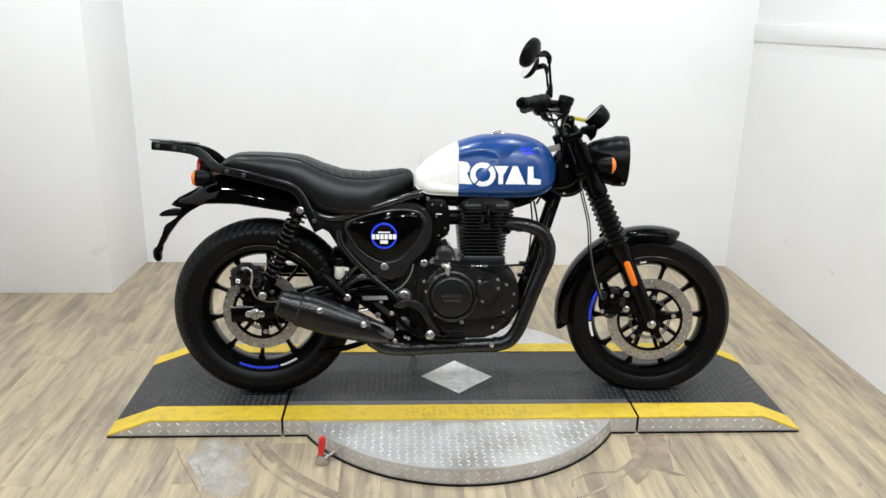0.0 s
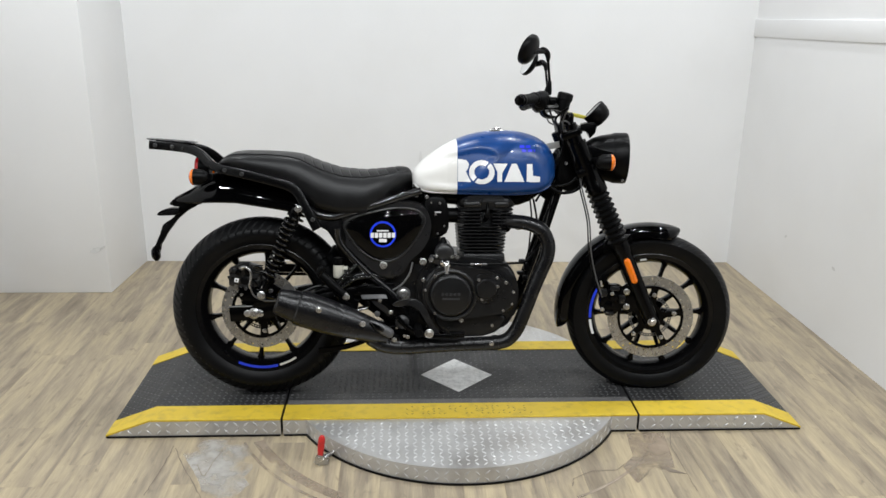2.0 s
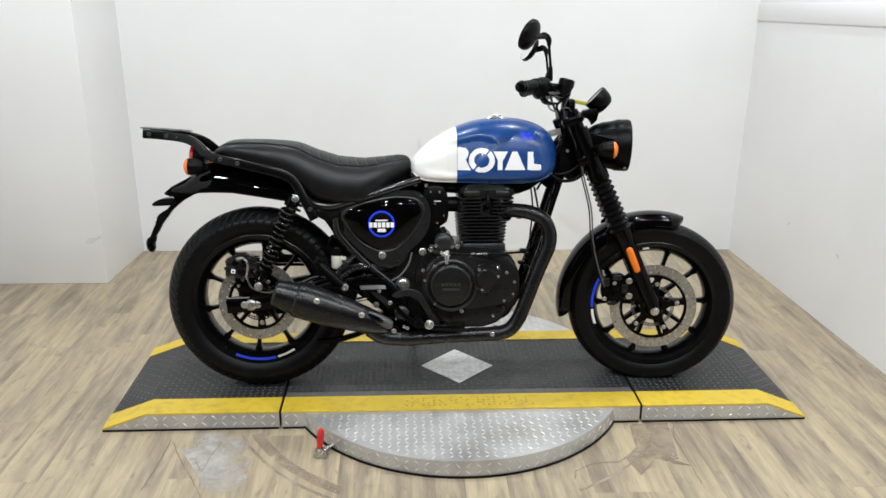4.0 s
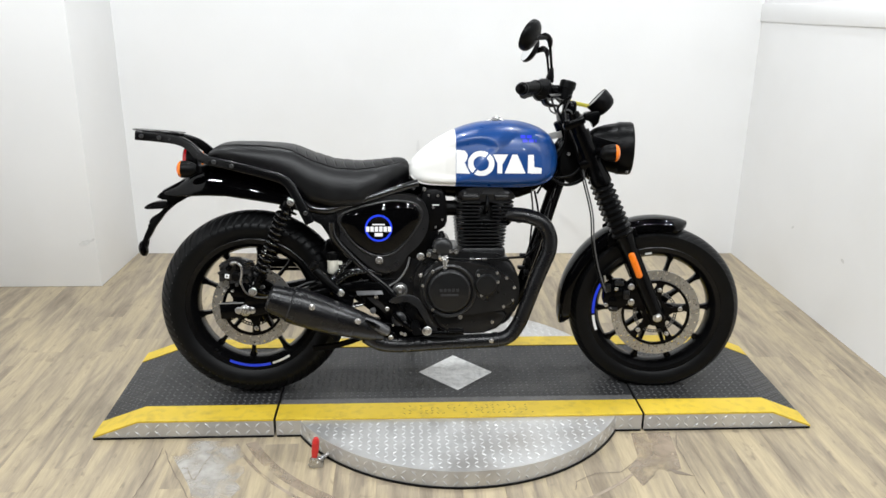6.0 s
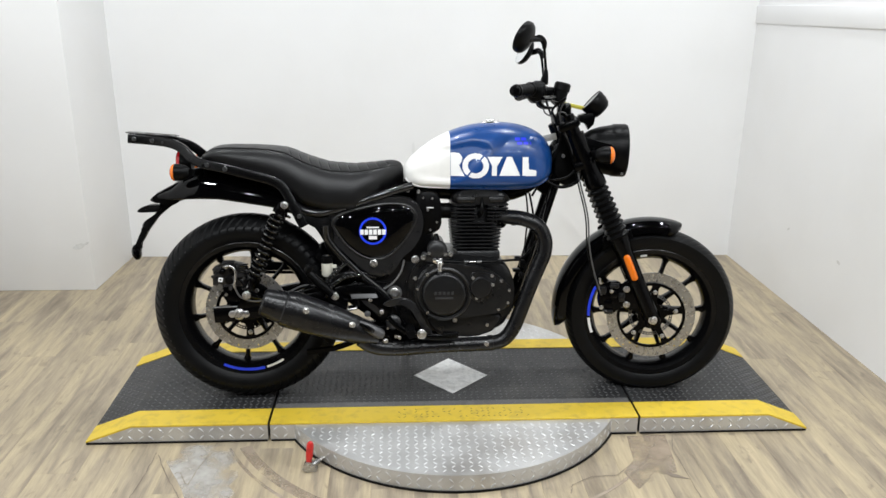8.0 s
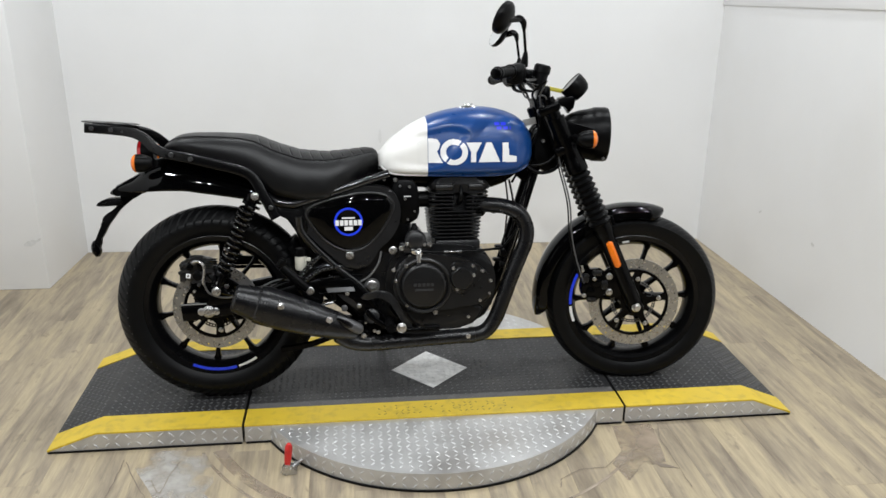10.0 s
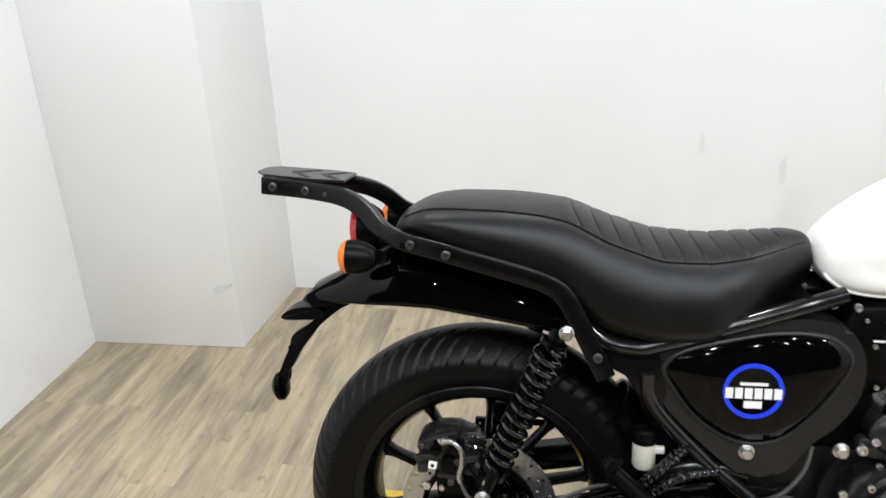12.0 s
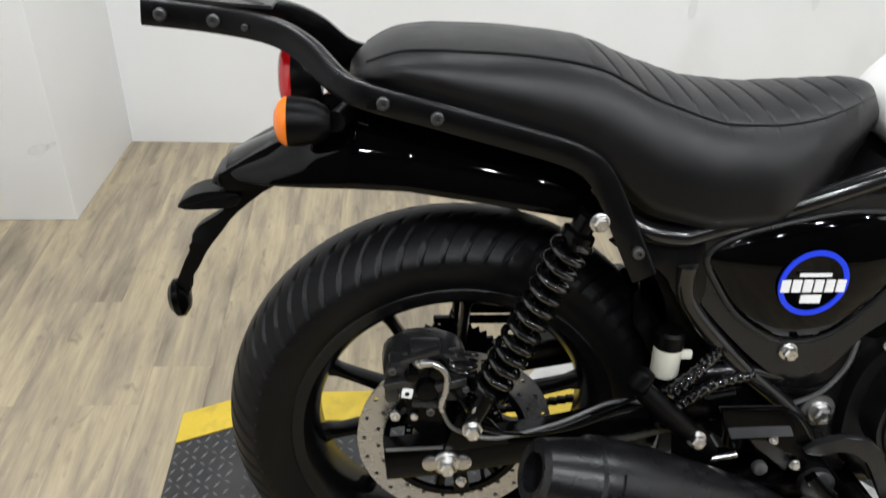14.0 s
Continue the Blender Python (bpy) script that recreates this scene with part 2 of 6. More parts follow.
def ring_loft(bm, rings, caps=True, closed=True, loop=False, mat=None):
    """Quads between rings of equal length."""
    vs = [[bm.verts.new(p) for p in r] for r in rings]
    n = len(vs[0])
    pairs = list(zip(vs, vs[1:])) + ([(vs[-1], vs[0])] if loop else [])
    for k, (a, b) in enumerate(pairs):
        for i in range(n if closed else n - 1):
            j = (i + 1) % n
            f = bm.faces.new((a[i], a[j], b[j], b[i]))
            if mat:
                f.material_index = mat(k, i)
    if caps and closed and not loop:
        f0, f1 = bm.faces.new(vs[0][::-1]), bm.faces.new(vs[-1])
        if mat:
            f0.material_index, f1.material_index = mat(0, 0), mat(len(pairs) - 1, 0)
    return bm


def axis_frame(d):
    d = Vector(d).normalized()
    up = V(0, 0, 1) if abs(d.z) < 0.9 else V(1, 0, 0)
    u = d.cross(up).normalized()
    return d, u, u.cross(d).normalized()


def lathe(bm, profile, origin, axis, seg=32, caps=True, loop=False, squash=1.0):
    """profile: (distance along the axis, radius)."""
    d, u, w = axis_frame(axis)
    o = Vector(origin)
    rings = [[o + d * a + (u * math.cos(2 * math.pi * k / seg) + w * math.sin(2 * math.pi * k / seg) * squash) * r for k in range(seg)] for a, r in profile]
    return ring_loft(bm, rings, caps, loop=loop)


def cyl(bm, p0, p1, r0, r1=None, seg=16, round_off=0.0):
    p0, p1 = Vector(p0), Vector(p1)
    h = (p1 - p0).length
    r1 = r0 if r1 is None else r1
    b = min(round_off, h * 0.45)
    prof = [(0, r0 - b), (b * 0.3, r0 - b * 0.3), (b, r0), (h - b, r1), (h - b * 0.3, r1 - b * 0.3), (h, r1 - b)] if b else [(0, r0), (h, r1)]
    return lathe(bm, prof, p0, p1 - p0, seg)


def curve_points(pts, steps=6, closed=False):
    """Catmull-Rom through the points."""
    p = [Vector(q) for q in pts]
    n = len(p)
    out = []
    for i in range(n if closed else n - 1):
        if closed:
            a, b, c, d = p[i - 1], p[i], p[(i + 1) % n], p[(i + 2) % n]
        else:
            a, b, c, d = p[max(i - 1, 0)], p[i], p[i + 1], p[min(i + 2, n - 1)]
        for k in range(steps):
            t = k / steps
            out.append(0.5 * ((2 * b) + (c - a) * t + (2 * a - 5 * b + 4 * c - d) * t * t + (3 * b - a - 3 * c + d) * t ** 3))
    if not closed:
        out.append(p[-1])
    return out


def tube(bm, pts, r, seg=10, steps=6, smooth=True, flat=1.0):
    """A round (or, with flat, upright oval) bar along a path; r may be one radius or one for each given point."""
    path = curve_points(pts, steps) if smooth else [Vector(q) for q in pts]
    if isinstance(r, (list, tuple)):
        rr = [x[0] for x in curve_points([(q, 0, 0) for q in r], steps)] if smooth else list(r)
    else:
        rr = [r] * len(path)
    d0 = (path[1] - path[0]).normalized()
    _, u, w = axis_frame(d0)
    rings = []
    for i, q in enumerate(path):
        d = (path[min(i + 1, len(path) - 1)] - path[max(i - 1, 0)]).normalized()
        u = (u - d * u.dot(d)).normalized()
        w = u.cross(d)
        rings.append([q + u * math.cos(2 * math.pi * k / seg) * rr[i] * flat + w * math.sin(2 * math.pi * k / seg) * rr[i] for k in range(seg)])
    return ring_loft(bm, rings)


def bar(bm, pts, width, height, steps=6, bevel=0.2):
    """A flat bar on edge, along a path in a plane of constant y nearly: width across (y), height in the plane."""
    path = curve_points(pts, steps)
    rings = []
    b = bevel
    prof = [(-1, -1 + b), (-1 + b, -1), (1 - b, -1), (1, -1 + b), (1, 1 - b), (1 - b, 1), (-1 + b, 1), (-1, 1 - b)]
    for i, q in enumerate(path):
        d = (path[min(i + 1, len(path) - 1)] - path[max(i - 1, 0)]).normalized()
        side = V(0, 1, 0) - d * d.y
        side.normalize()
        up = side.cross(d)
        rings.append([q + side * (a * width / 2) + up * (c * height / 2) for a, c in prof])
    return ring_loft(bm, rings)


def prism(bm, poly, y0, y1, bevel=0.0, seg=2):
    """A plate with the outline poly (x, z), from y0 to y1."""
    a = [bm.verts.new((x, y0, z)) for x, z in poly]
    b = [bm.verts.new((x, y1, z)) for x, z in poly]
    n = len(poly)
    fs = [bm.faces.new(a), bm.faces.new(b[::-1])]
    for i in range(n):
        j = (i + 1) % n
        fs.append(bm.faces.new((a[j], a[i], b[i], b[j])))
    if bevel:
        es = [e for f in fs[:2] for e in f.edges]
        bmesh.ops.bevel(bm, geom=list(set(es)), offset=bevel, segments=seg, affect="EDGES", profile=0.5)
    return bm


def smooth_poly(pts, steps=5):
    return [(p.x, p.y) for p in curve_points([(x, z, 0) for x, z in pts], steps, closed=True)]


def dome(bm, poly, y_edge, depth, rings=14, skirt=0.02):
    """A pillow-shaped panel with the outline poly, bulging towards -y."""
    cx, cz = sum(p[0] for p in poly) / len(poly), sum(p[1] for p in poly) / len(poly)
    rs = [[V(x, y_edge + skirt, z) for x, z in poly]]
    for k in range(rings):
        a = k / (rings - 1) * math.pi / 2 * 0.985
        s, h = math.cos(a), math.sin(a)
        s = s ** 0.92
        rs.append([V(cx + (x - cx) * s, y_edge - depth * h, cz + (z - cz) * s) for x, z in poly])
    return ring_loft(bm, rs)


def B():
    return bmesh.new()


def interp(xs, ys, x):
    return float(np.interp(x, xs, ys))


# ---- the room ----
XL, XR, YB, YF, YM = -2.15, 1.68, 1.64, -3.9, -1.7
T = 0.12


def slab(name, lo, hi, mat, label, category, kind="structure"):
    c = [(a + b) / 2 for a, b in zip(lo, hi)]
    ob = part(name, box(B(), c, [b - a for a, b in zip(lo, hi)]), mat)
    return tagged(ob, label, category, kind=kind)


wb_ = slab("wall_back", (XL - T, YB, 0), (XR + 2 * T, YB + T, CEILING), WALL, "plain white painted back wall of the photo bay", "wall")
for v in wb_.data.vertices:
    if v.co.y < YB + 0.01:
        v.co.y = 1.676 if v.co.x < 0 else 1.612
slab("wall_left", (XL - T, YM, 0), (XL, YB, CEILING), WALL, "plain white painted side wall of the bay", "wall")
wr_ = slab("wall_right", (XR, YM, 0), (XR + 2 * T, YB, CEILING), WALL, "plain white painted side wall below a ledge", "wall")
for v in wr_.data.vertices:
    if v.co.x < XR + 0.01:
        v.co.x = 1.640 if v.co.y > 0 else 1.715
# Unseen dark walls, added so the glossy blacks reflect less light.
slab("wall_front", (XL - T, YF - T, 0), (XR + 2 * T, YF, CEILING), UNSEEN_DARK, "added dark wall out of view, facing the bay to darken reflections", "wall")
slab("wall_shop_left", (XL - T, YF, 0), (XL, YM, CEILING), UNSEEN_DARK, "added dark side wall out of view", "wall")
slab("wall_shop_right", (XR + 0.035, YF, 0), (XR + 2 * T, YM, CEILING), UNSEEN_DARK, "added dark side wall out of view", "wall")
slab("ceiling", (XL - T, YF - T, CEILING), (XR + 2 * T, YB + T, CEILING + T), CEIL, "dark ceiling with round downlights", "ceiling")
pier = part("wall_pier", box(B(), ((XL - 1.601) / 2, (1.182 + YB + 0.08) / 2, CEILING / 2), (-1.601 - XL, YB + 0.08 - 1.182, CEILING), 0.004), WALL)
for v in pier.data.vertices:
    if v.co.x > -1.7 and v.co.y > 1.6:
        v.co.x += 0.031
tagged(pier, "white boxed-out wall corner with scuff marks", "wall", kind="structure")
ledge = part("trim_ledge", box(B(), (0, -1.66, 0), (0.010, 3.30, 0.086), 0.002, Matrix.Translation((1.637, YB - 0.01, 1.271)) @ Matrix.Rotation(radians(1.29), 4, "Z") @ Matrix.Rotation(radians(-1.9), 4, "X")), WALL)
tagged(ledge, "white painted wooden ledge strip along the wall", "trim", kind="structure")

for lx, ly, watts in LAMPS:
    dl = thing("downlight", pose(lx, ly, CEILING), "round white recessed ceiling downlight, switched on", "light", "ceiling downlights")
    bm = lathe(B(), [(0.0, 0.105), (0.012, 0.108), (0.02, 0.1), (0.02, 0.088), (0.006, 0.084)], (0, 0, 0.0), (0, 0, -1), 28, caps=False)
    part("bezel", bm, TRIM, dl)
    part("diffuser", cyl(B(), (0, 0, -0.004), (0, 0, -0.012), 0.084, seg=24), GLOW, dl)

# ---- the motorcycle ----
bike = thing("motorcycle", pose(0.005, 0.0437, 0.0655, -8.8, 0.2, 0.6), "black roadster motorcycle with blue and white tank on its stand", "motorcycle")
RX, RZ, FX, FZ = -0.683, 0.307, 0.706, 0.276
# the front end stands turned a little to the right of the machine
STEER = Matrix.Translation((0.42, 0, 0.82)) @ Matrix.Rotation(radians(-8.5), 4, V(-0.41, 0, 0.91)) @ Matrix.Translation((-0.42, 0, -0.82))

bolt_bm = lathe(B(), [(0, 0.92), (0.22, 0.92), (0.27, 0.84), (0.28, 0.66)], (0, 0, 0), (0, -1, 0), 16)
lathe(bolt_bm, [(0.25, 0.72), (0.80, 0.72), (0.98, 0.58), (0.98, 0.30), (0.86, 0.24)], (0, 0, 0), (0, -1, 0), 6)
BOLT = mesh_of(bolt_bm, "bolt", STEEL, 25)
ALLEN_GREY = mesh_of(lathe(B(), [(0, 0.95), (0.8, 0.95), (1.0, 0.8), (1.0, 0.42), (0.55, 0.38)], (0, 0, 0), (0, -1, 0), 16), "screw", DARKSCREW, 25)
ALLEN_BRIGHT = mesh_of(lathe(B(), [(0, 0.9), (0.8, 0.9), (1.0, 0.75), (1.0, 0.42), (0.55, 0.38)], (0, 0, 0), (0, -1, 0), 16), "screw", STEEL, 25)


def bolt(x, y, z, r, parent=None, me=None, name="bolt"):
    return put(name, me or BOLT, Matrix.Translation((x, y, z)) @ Matrix.Diagonal((r, r, r, 1)), parent or bike)


# wheels
def tyre_mesh(radius, width, bead, grooves, depth, drop, seg=640, sweep=2.2):
    """Round-crowned tyre; the tread grooves sweep back from the crown to the shoulders."""
    bm = B()
    half = width / 2
    prof = []
    for k in range(27):
        a = -1 + 2 * k / 26
        crown = radius - (radius - bead) * drop * abs(a) ** 2.4
        prof.append((a * half, crown))
    side = [(half * 1.0, bead + (radius - bead) * (0.86 - drop)), (half * 0.94, bead + (radius - bead) * 0.2), (half * 0.80, bead + 0.004), (half * 0.70, bead - 0.004)]
    prof = [(-a, r) for a, r in side[::-1]] + prof + side
    rings = []
    pitch = 2 * math.pi / grooves
    per = max(8, round(seg / grooves))
    for s in range(grooves * per):
        ring = []
        for a, r in prof:
            f = min(1.0, abs(a) / half)
            cut = s % per in (0, 1) if a < 0 else (s + per // 2) % per in (0, 1)
            if cut and 0.2 < f < 0.985 and r > bead + (radius - bead) * 0.5:
                r -= depth * min(1.0, (f - 0.2) / 0.2)
            th = pitch * (s / per - sweep * (1 - f) ** 1.15)
            ring.append((math.cos(th) * r, a, math.sin(th) * r))
        rings.append(ring)
    return ring_loft(bm, rings, closed=False, loop=True)


def brake_disc(parent, x, z, y, r_out, r_in, cells, label):
    """A drilled steel annulus with real holes."""
    bm = B()
    th = 0.0045
    rows = [r_in + (r_out - r_in) * k / 2 for k in range(3)]
    for row in range(2):
        for c in range(cells):
            a0 = 2 * math.pi * (c + 0.5 * row) / cells
            da = 2 * math.pi / cells
            ra, rb = rows[row], rows[row + 1]
            rc, ac = (ra + rb) / 2, a0 + da / 2
            outer = [(ra, a0), (ra, ac), (ra, a0 + da), (rc, a0 + da), (rb, a0 + da), (rb, ac), (rb, a0), (rc, a0)]
            hole = 0.0033
            angles = [math.atan2((a - ac) * rc, r - rc) for r, a in outer]
            for side in (-th / 2, th / 2):
                o = [bm.verts.new((math.cos(a) * r, side, math.sin(a) * r)) for r, a in outer]
                h = [bm.verts.new((math.cos(ac + math.sin(g) * hole / rc) * (rc + math.cos(g) * hole), side, math.sin(ac + math.sin(g) * hole / rc) * (rc + math.cos(g) * hole))) for g in angles]
                for i in range(8):
                    j = (i + 1) % 8
                    bm.faces.new((o[i], o[j], h[j], h[i]))
    bmesh.ops.remove_doubles(bm, verts=bm.verts, dist=0.00005)
    for r in (r_out, r_in):
        ring_loft(bm, [[V(math.cos(2 * math.pi * k / 96) * r, s, math.sin(2 * math.pi * k / 96) * r) for k in range(96)] for s in (-th / 2, th / 2)], caps=False)
    ob = part("brake_disc", bm, DISC, parent, label)
    ob.matrix_basis = Matrix.Translation((0, y, 0))
    return ob


def arc_strip(name, r0, r1, a0, a1, y, mat, parent, steps=24):
    bm = B()
    rings = []
    for k in range(steps + 1):
        a = radians(a0 + (a1 - a0) * k / steps)
        rings.append([V(math.cos(a) * r, yy, math.sin(a) * r) for r, yy in ((r0, y), (r1, y + 0.001), (r1, y + 0.002), (r0, y + 0.002))])
    return part(name, ring_loft(bm, rings), mat, parent)


def wheel(name, x, z, radius, width, bead, turn, grooves, label):
    half = width * 0.40
    rim = [(-half, bead + 0.010), (-half - 0.003, bead + 0.005), (-half, bead - 0.010), (-half + 0.012, bead - 0.02), (-half * 0.4, bead - 0.03),
           (half * 0.4, bead - 0.03), (half - 0.012, bead - 0.02), (half, bead - 0.010), (half + 0.003, bead + 0.005), (half, bead + 0.010), (half - 0.006, bead), (0, bead - 0.016), (-half + 0.006, bead)]
    w = part(name, lathe(B(), rim, (0, 0, 0), (0, 1, 0), 96, caps=False, loop=True), RAIL, bike, label)
    w.matrix_basis = (STEER if name == "front_wheel" else Matrix()) @ Matrix.Translation((x if name == "front_wheel" else x + 0.015, 0, z))
    part("tyre", tyre_mesh(radius, width, bead, grooves, 0.0045 if name == "rear_wheel" else 0.0012, 0.45 if name == "rear_wheel" else 0.33), RUBBER, w, "black road tyre with slanted tread grooves")
    hub = lathe(B(), [(-0.06, 0.022), (-0.055, 0.034), (-0.03, 0.045), (0.03, 0.045), (0.055, 0.034), (0.06, 0.022)], (0, 0, 0), (0, 1, 0), 32)
    part("hub", hub, SATIN, w)
    sp = B()
    secs = []
    for k in range(9):
        f = k / 8
        r = 0.04 + (bead - 0.026 - 0.04) * f
        wid = 0.0085 - 0.003 * f + (0.008 * max(0, f - 0.85) / 0.15) + 0.008 * max(0, 0.2 - f) / 0.2
        dep = 0.020 - 0.006 * f
        secs.append([V(r, dep * c, wid * s) for c, s in ((-1, -0.5), (-0.6, -1), (0.6, -1), (1, -0.5), (1, 0.5), (0.6, 1), (-0.6, 1), (-1, 0.5))])
    ring_loft(sp, secs)
    spoke = mesh_of(sp, "spoke", SATIN)
    for k in range(10):
        put("spoke", spoke, Matrix.Rotation(radians(turn + 36 * k), 4, "Y"), w)
    return w


rear = wheel("rear_wheel", RX, RZ, 0.314, 0.144, 0.219, -13, 64, "black cast ten-spoke rear wheel")
front = wheel("front_wheel", FX, FZ, 0.292, 0.112, 0.219, -2, 70, "black cast ten-spoke front wheel")
brake_disc(rear, 0, 0, -0.066, 0.135, 0.098, 24, "drilled steel rear brake disc")
brake_disc(front, 0, 0, -0.066, 0.150, 0.112, 28, "drilled steel front brake disc")
arc_strip("rim_decal", 0.2045, 0.2135, 154, 184, -0.0495, DECAL_BLUE, front)
arc_strip("rim_decal", 0.2045, 0.2135, 186, 201, -0.0495, DECAL_WHITE, front)
arc_strip("rim_decal", 0.203, 0.209, 96, 102, -0.0495, STICKER, front)
arc_strip("rim_decal", 0.2045, 0.2135, 246, 284, -0.0605, DECAL_BLUE, rear)
arc_strip("rim_decal", 0.2055, 0.2125, 286, 303, -0.0605, DECAL_WHITE, rear)


def disc_carrier(parent, y, r, arms, off, pcd):
    """Black spider between hub and disc: a hub ring, an outer ring, arms and their bolts."""
    bm = lathe(B(), [(-0.006, 0.03), (-0.006, 0.046), (0.006, 0.046), (0.006, 0.03)], (0, y, 0), (0, 1, 0), 28, loop=True, caps=False)
    lathe(bm, [(-0.004, r - 0.007), (-0.004, r + 0.002), (0.004, r + 0.002), (0.004, r - 0.007)], (0, y, 0), (0, 1, 0), 60, loop=True, caps=False)
    c = part("disc_carrier", bm, SATIN, parent, "black disc carrier")
    arm = B()
    ring_loft(arm, [[V(x, sy * 0.005, sz * w) for sy, sz in ((-1, -1), (1, -1), (1, 1), (-1, 1))] for x, w in ((0.036, 0.018), (0.058, 0.0095), (pcd, 0.0105), (pcd + 0.012, 0.010), (r - 0.002, 0.017))])
    arm_me = mesh_of(arm, "carrier_arm", SATIN)
    for k in range(arms):
        put("carrier_arm", arm_me, Matrix.Rotation(radians(off + 360 / arms * k), 4, "Y") @ Matrix.Translation((0, y, 0)), parent)
        a = radians(off + 360 / arms * k)
        bolt(math.cos(a) * pcd, y - 0.005, -math.sin(a) * pcd, 0.0085, parent, name="disc_bolt")
    return c


disc_carrier(front, -0.071, 0.113, 5, -12, 0.083)
disc_carrier(rear, -0.071, 0.098, 5, 10, 0.075)


def slotted_ring(r0, r1, y, slots, mat, parent, label=""):
    """A thin sensor ring: two hoops joined by narrow webs, with open slots between."""
    bm = B()
    for ra, rb in ((r0, r0 + (r1 - r0) * 0.25), (r1 - (r1 - r0) * 0.25, r1)):
        lathe(bm, [(-0.0015, ra), (-0.0015, rb), (0.0015, rb), (0.0015, ra)], (0, y, 0), (0, 1, 0), 72, loop=True, caps=False)
    for k in range(slots):
        box(bm, ((r0 + r1) / 2, y, 0), ((r1 - r0) * 0.6, 0.0028, 0.0036), 0.0, Matrix.Rotation(2 * math.pi * k / slots, 4, "Y"))
    return part("abs_ring", bm, mat, parent, label)


slotted_ring(0.0640, 0.0745, -0.060, 48, BRAID, front, "slotted steel sensor ring")
slotted_ring(0.0590, 0.0700, -0.060, 44, SATIN, rear)
# rear sprocket on the far side
spr = B()
prof = [(math.cos(2 * math.pi * k / 88) * (0.098 if k % 2 else 0.09), math.sin(2 * math.pi * k / 88) * (0.098 if k % 2 else 0.09)) for k in range(88)]
prism(spr, prof, 0.075, 0.081)
part("sprocket", spr, SATIN, rear)

# fork
fork_top, fork_low = V(0.407, 0, 0.925), V(0.700, 0, 0.285)
fd = (fork_low - fork_top).normalized()
for side, y in (("near", -0.098), ("far", 0.098)):
    o = V(0, y, 0)
    leg = part("fork_leg", cyl(B(), fork_top + o - fd * 0.03, fork_top + fd * 0.42 + o, 0.0195, seg=20), SATIN, bike)
    shroud = lathe(B(), [(0, 0.024), (0.0, 0.028), (0.11, 0.028), (0.15, 0.030), (0.16, 0.034), (0.185, 0.034), (0.19, 0.03)], fork_top + o + fd * 0.035, fd, 24)
    part("fork_shroud", shroud, SATIN, leg)
    g = [(0.0, 0.030)]
    for k in range(9):
        g += [(0.004 + k * 0.0205, 0.0275 + 0.0004 * k), (0.011 + k * 0.0205, 0.0345 + 0.0004 * k), (0.015 + k * 0.0205, 0.0345 + 0.0004 * k), (0.021 + k * 0.0205, 0.0275 + 0.0004 * k)]
    part("gaiter", lathe(B(), g, fork_top + o + fd * 0.225, fd, 28), PLASTIC, leg, "ribbed black rubber fork gaiter")
    low = lathe(B(), [(0.0, 0.029), (0.0, 0.033), (0.035, 0.033), (0.05, 0.029), (0.2, 0.027), (0.29, 0.026), (0.315, 0.022), (0.325, 0.012)], fork_top + o + fd * 0.405, fd, 24)
    slider = part("slider", low, SATIN, leg)
    box_m = Matrix.Translation(fork_low + o) @ Matrix.Rotation(radians(-24.5), 4, "Y")
    part("axle_clamp", box(B(), (0.0, 0, 0.0), (0.052, 0.034, 0.075), 0.012, box_m), SATIN, leg)
    if side == "near":
        rm = Matrix.Translation(V(0.620, -0.1275, 0.456)) @ Matrix.Rotation(radians(-23), 4, "Y")
        rf = B()
        lathe(rf, [(0, 0.0), (0.001, 0.006), (0.004, 0.0105), (0.007, 0.0115)], (0, -0.005, 0), (0, 1, 0), 20, caps=False)
        for v in rf.verts:
            v.co.z += 0.036 if v.co.z > 0.0001 else -0.036 if v.co.z < -0.0001 else 0
        bmesh.ops.transform(rf, matrix=rm, verts=rf.verts)
        bmesh.ops.holes_fill(rf, edges=rf.edges)
        part("reflector", rf, ORANGE, leg, "orange side reflector")
        bolt(FX - 0.002, -0.118, FZ - 0.002, 0.016, leg, name="axle_bolt")
axle = part("front_axle", cyl(B(), (FX, -0.105, FZ), (FX, 0.105, FZ), 0.010), STEEL, bike)
for zz, s in ((0.925, 0.0), (0.80, 0.055)):
    c = V(0.407 + s, 0, zz)
    part("fork_clamp", box(B(), c + V(-0.008, 0, 0), (0.075, 0.245, 0.032), 0.012, Matrix.Translation(c) @ Matrix.Rotation(radians(-24.5), 4, "Y") @ Matrix.Translation(-c)), SATIN, bike)
part("steering_head", cyl(B(), (0.365, 0, 0.925), (0.43, 0, 0.775), 0.031, seg=24, round_off=0.006), SATIN, bike)

# front mudguard
def guard(center, r, a0, a1, half, drop, steps=40, thick=0.003):
    bm = B()
    sec = [(-half, -drop), (-half * 1.0, -drop * 0.5), (-half * 0.93, -0.012), (-half * 0.6, -0.001), (0, 0.004), (half * 0.6, -0.001), (half * 0.93, -0.012), (half, -drop * 0.5), (half, -drop)]
    inner = [(y * 0.96, d - thick) for y, d in sec[::-1]]
    rings = []
    for k in range(steps + 1):
        f = k / steps
        a = radians(a0 + (a1 - a0) * f)
        nar = 1 - 0.55 * max(0, (abs(f - 0.5) - 0.44) / 0.06) ** 2
        rings.append([V(center[0] + math.cos(a) * (r + d * nar), y * nar, center[1] + math.sin(a) * (r + d * nar)) for y, d in sec + inner])
    return ring_loft(bm, rings)


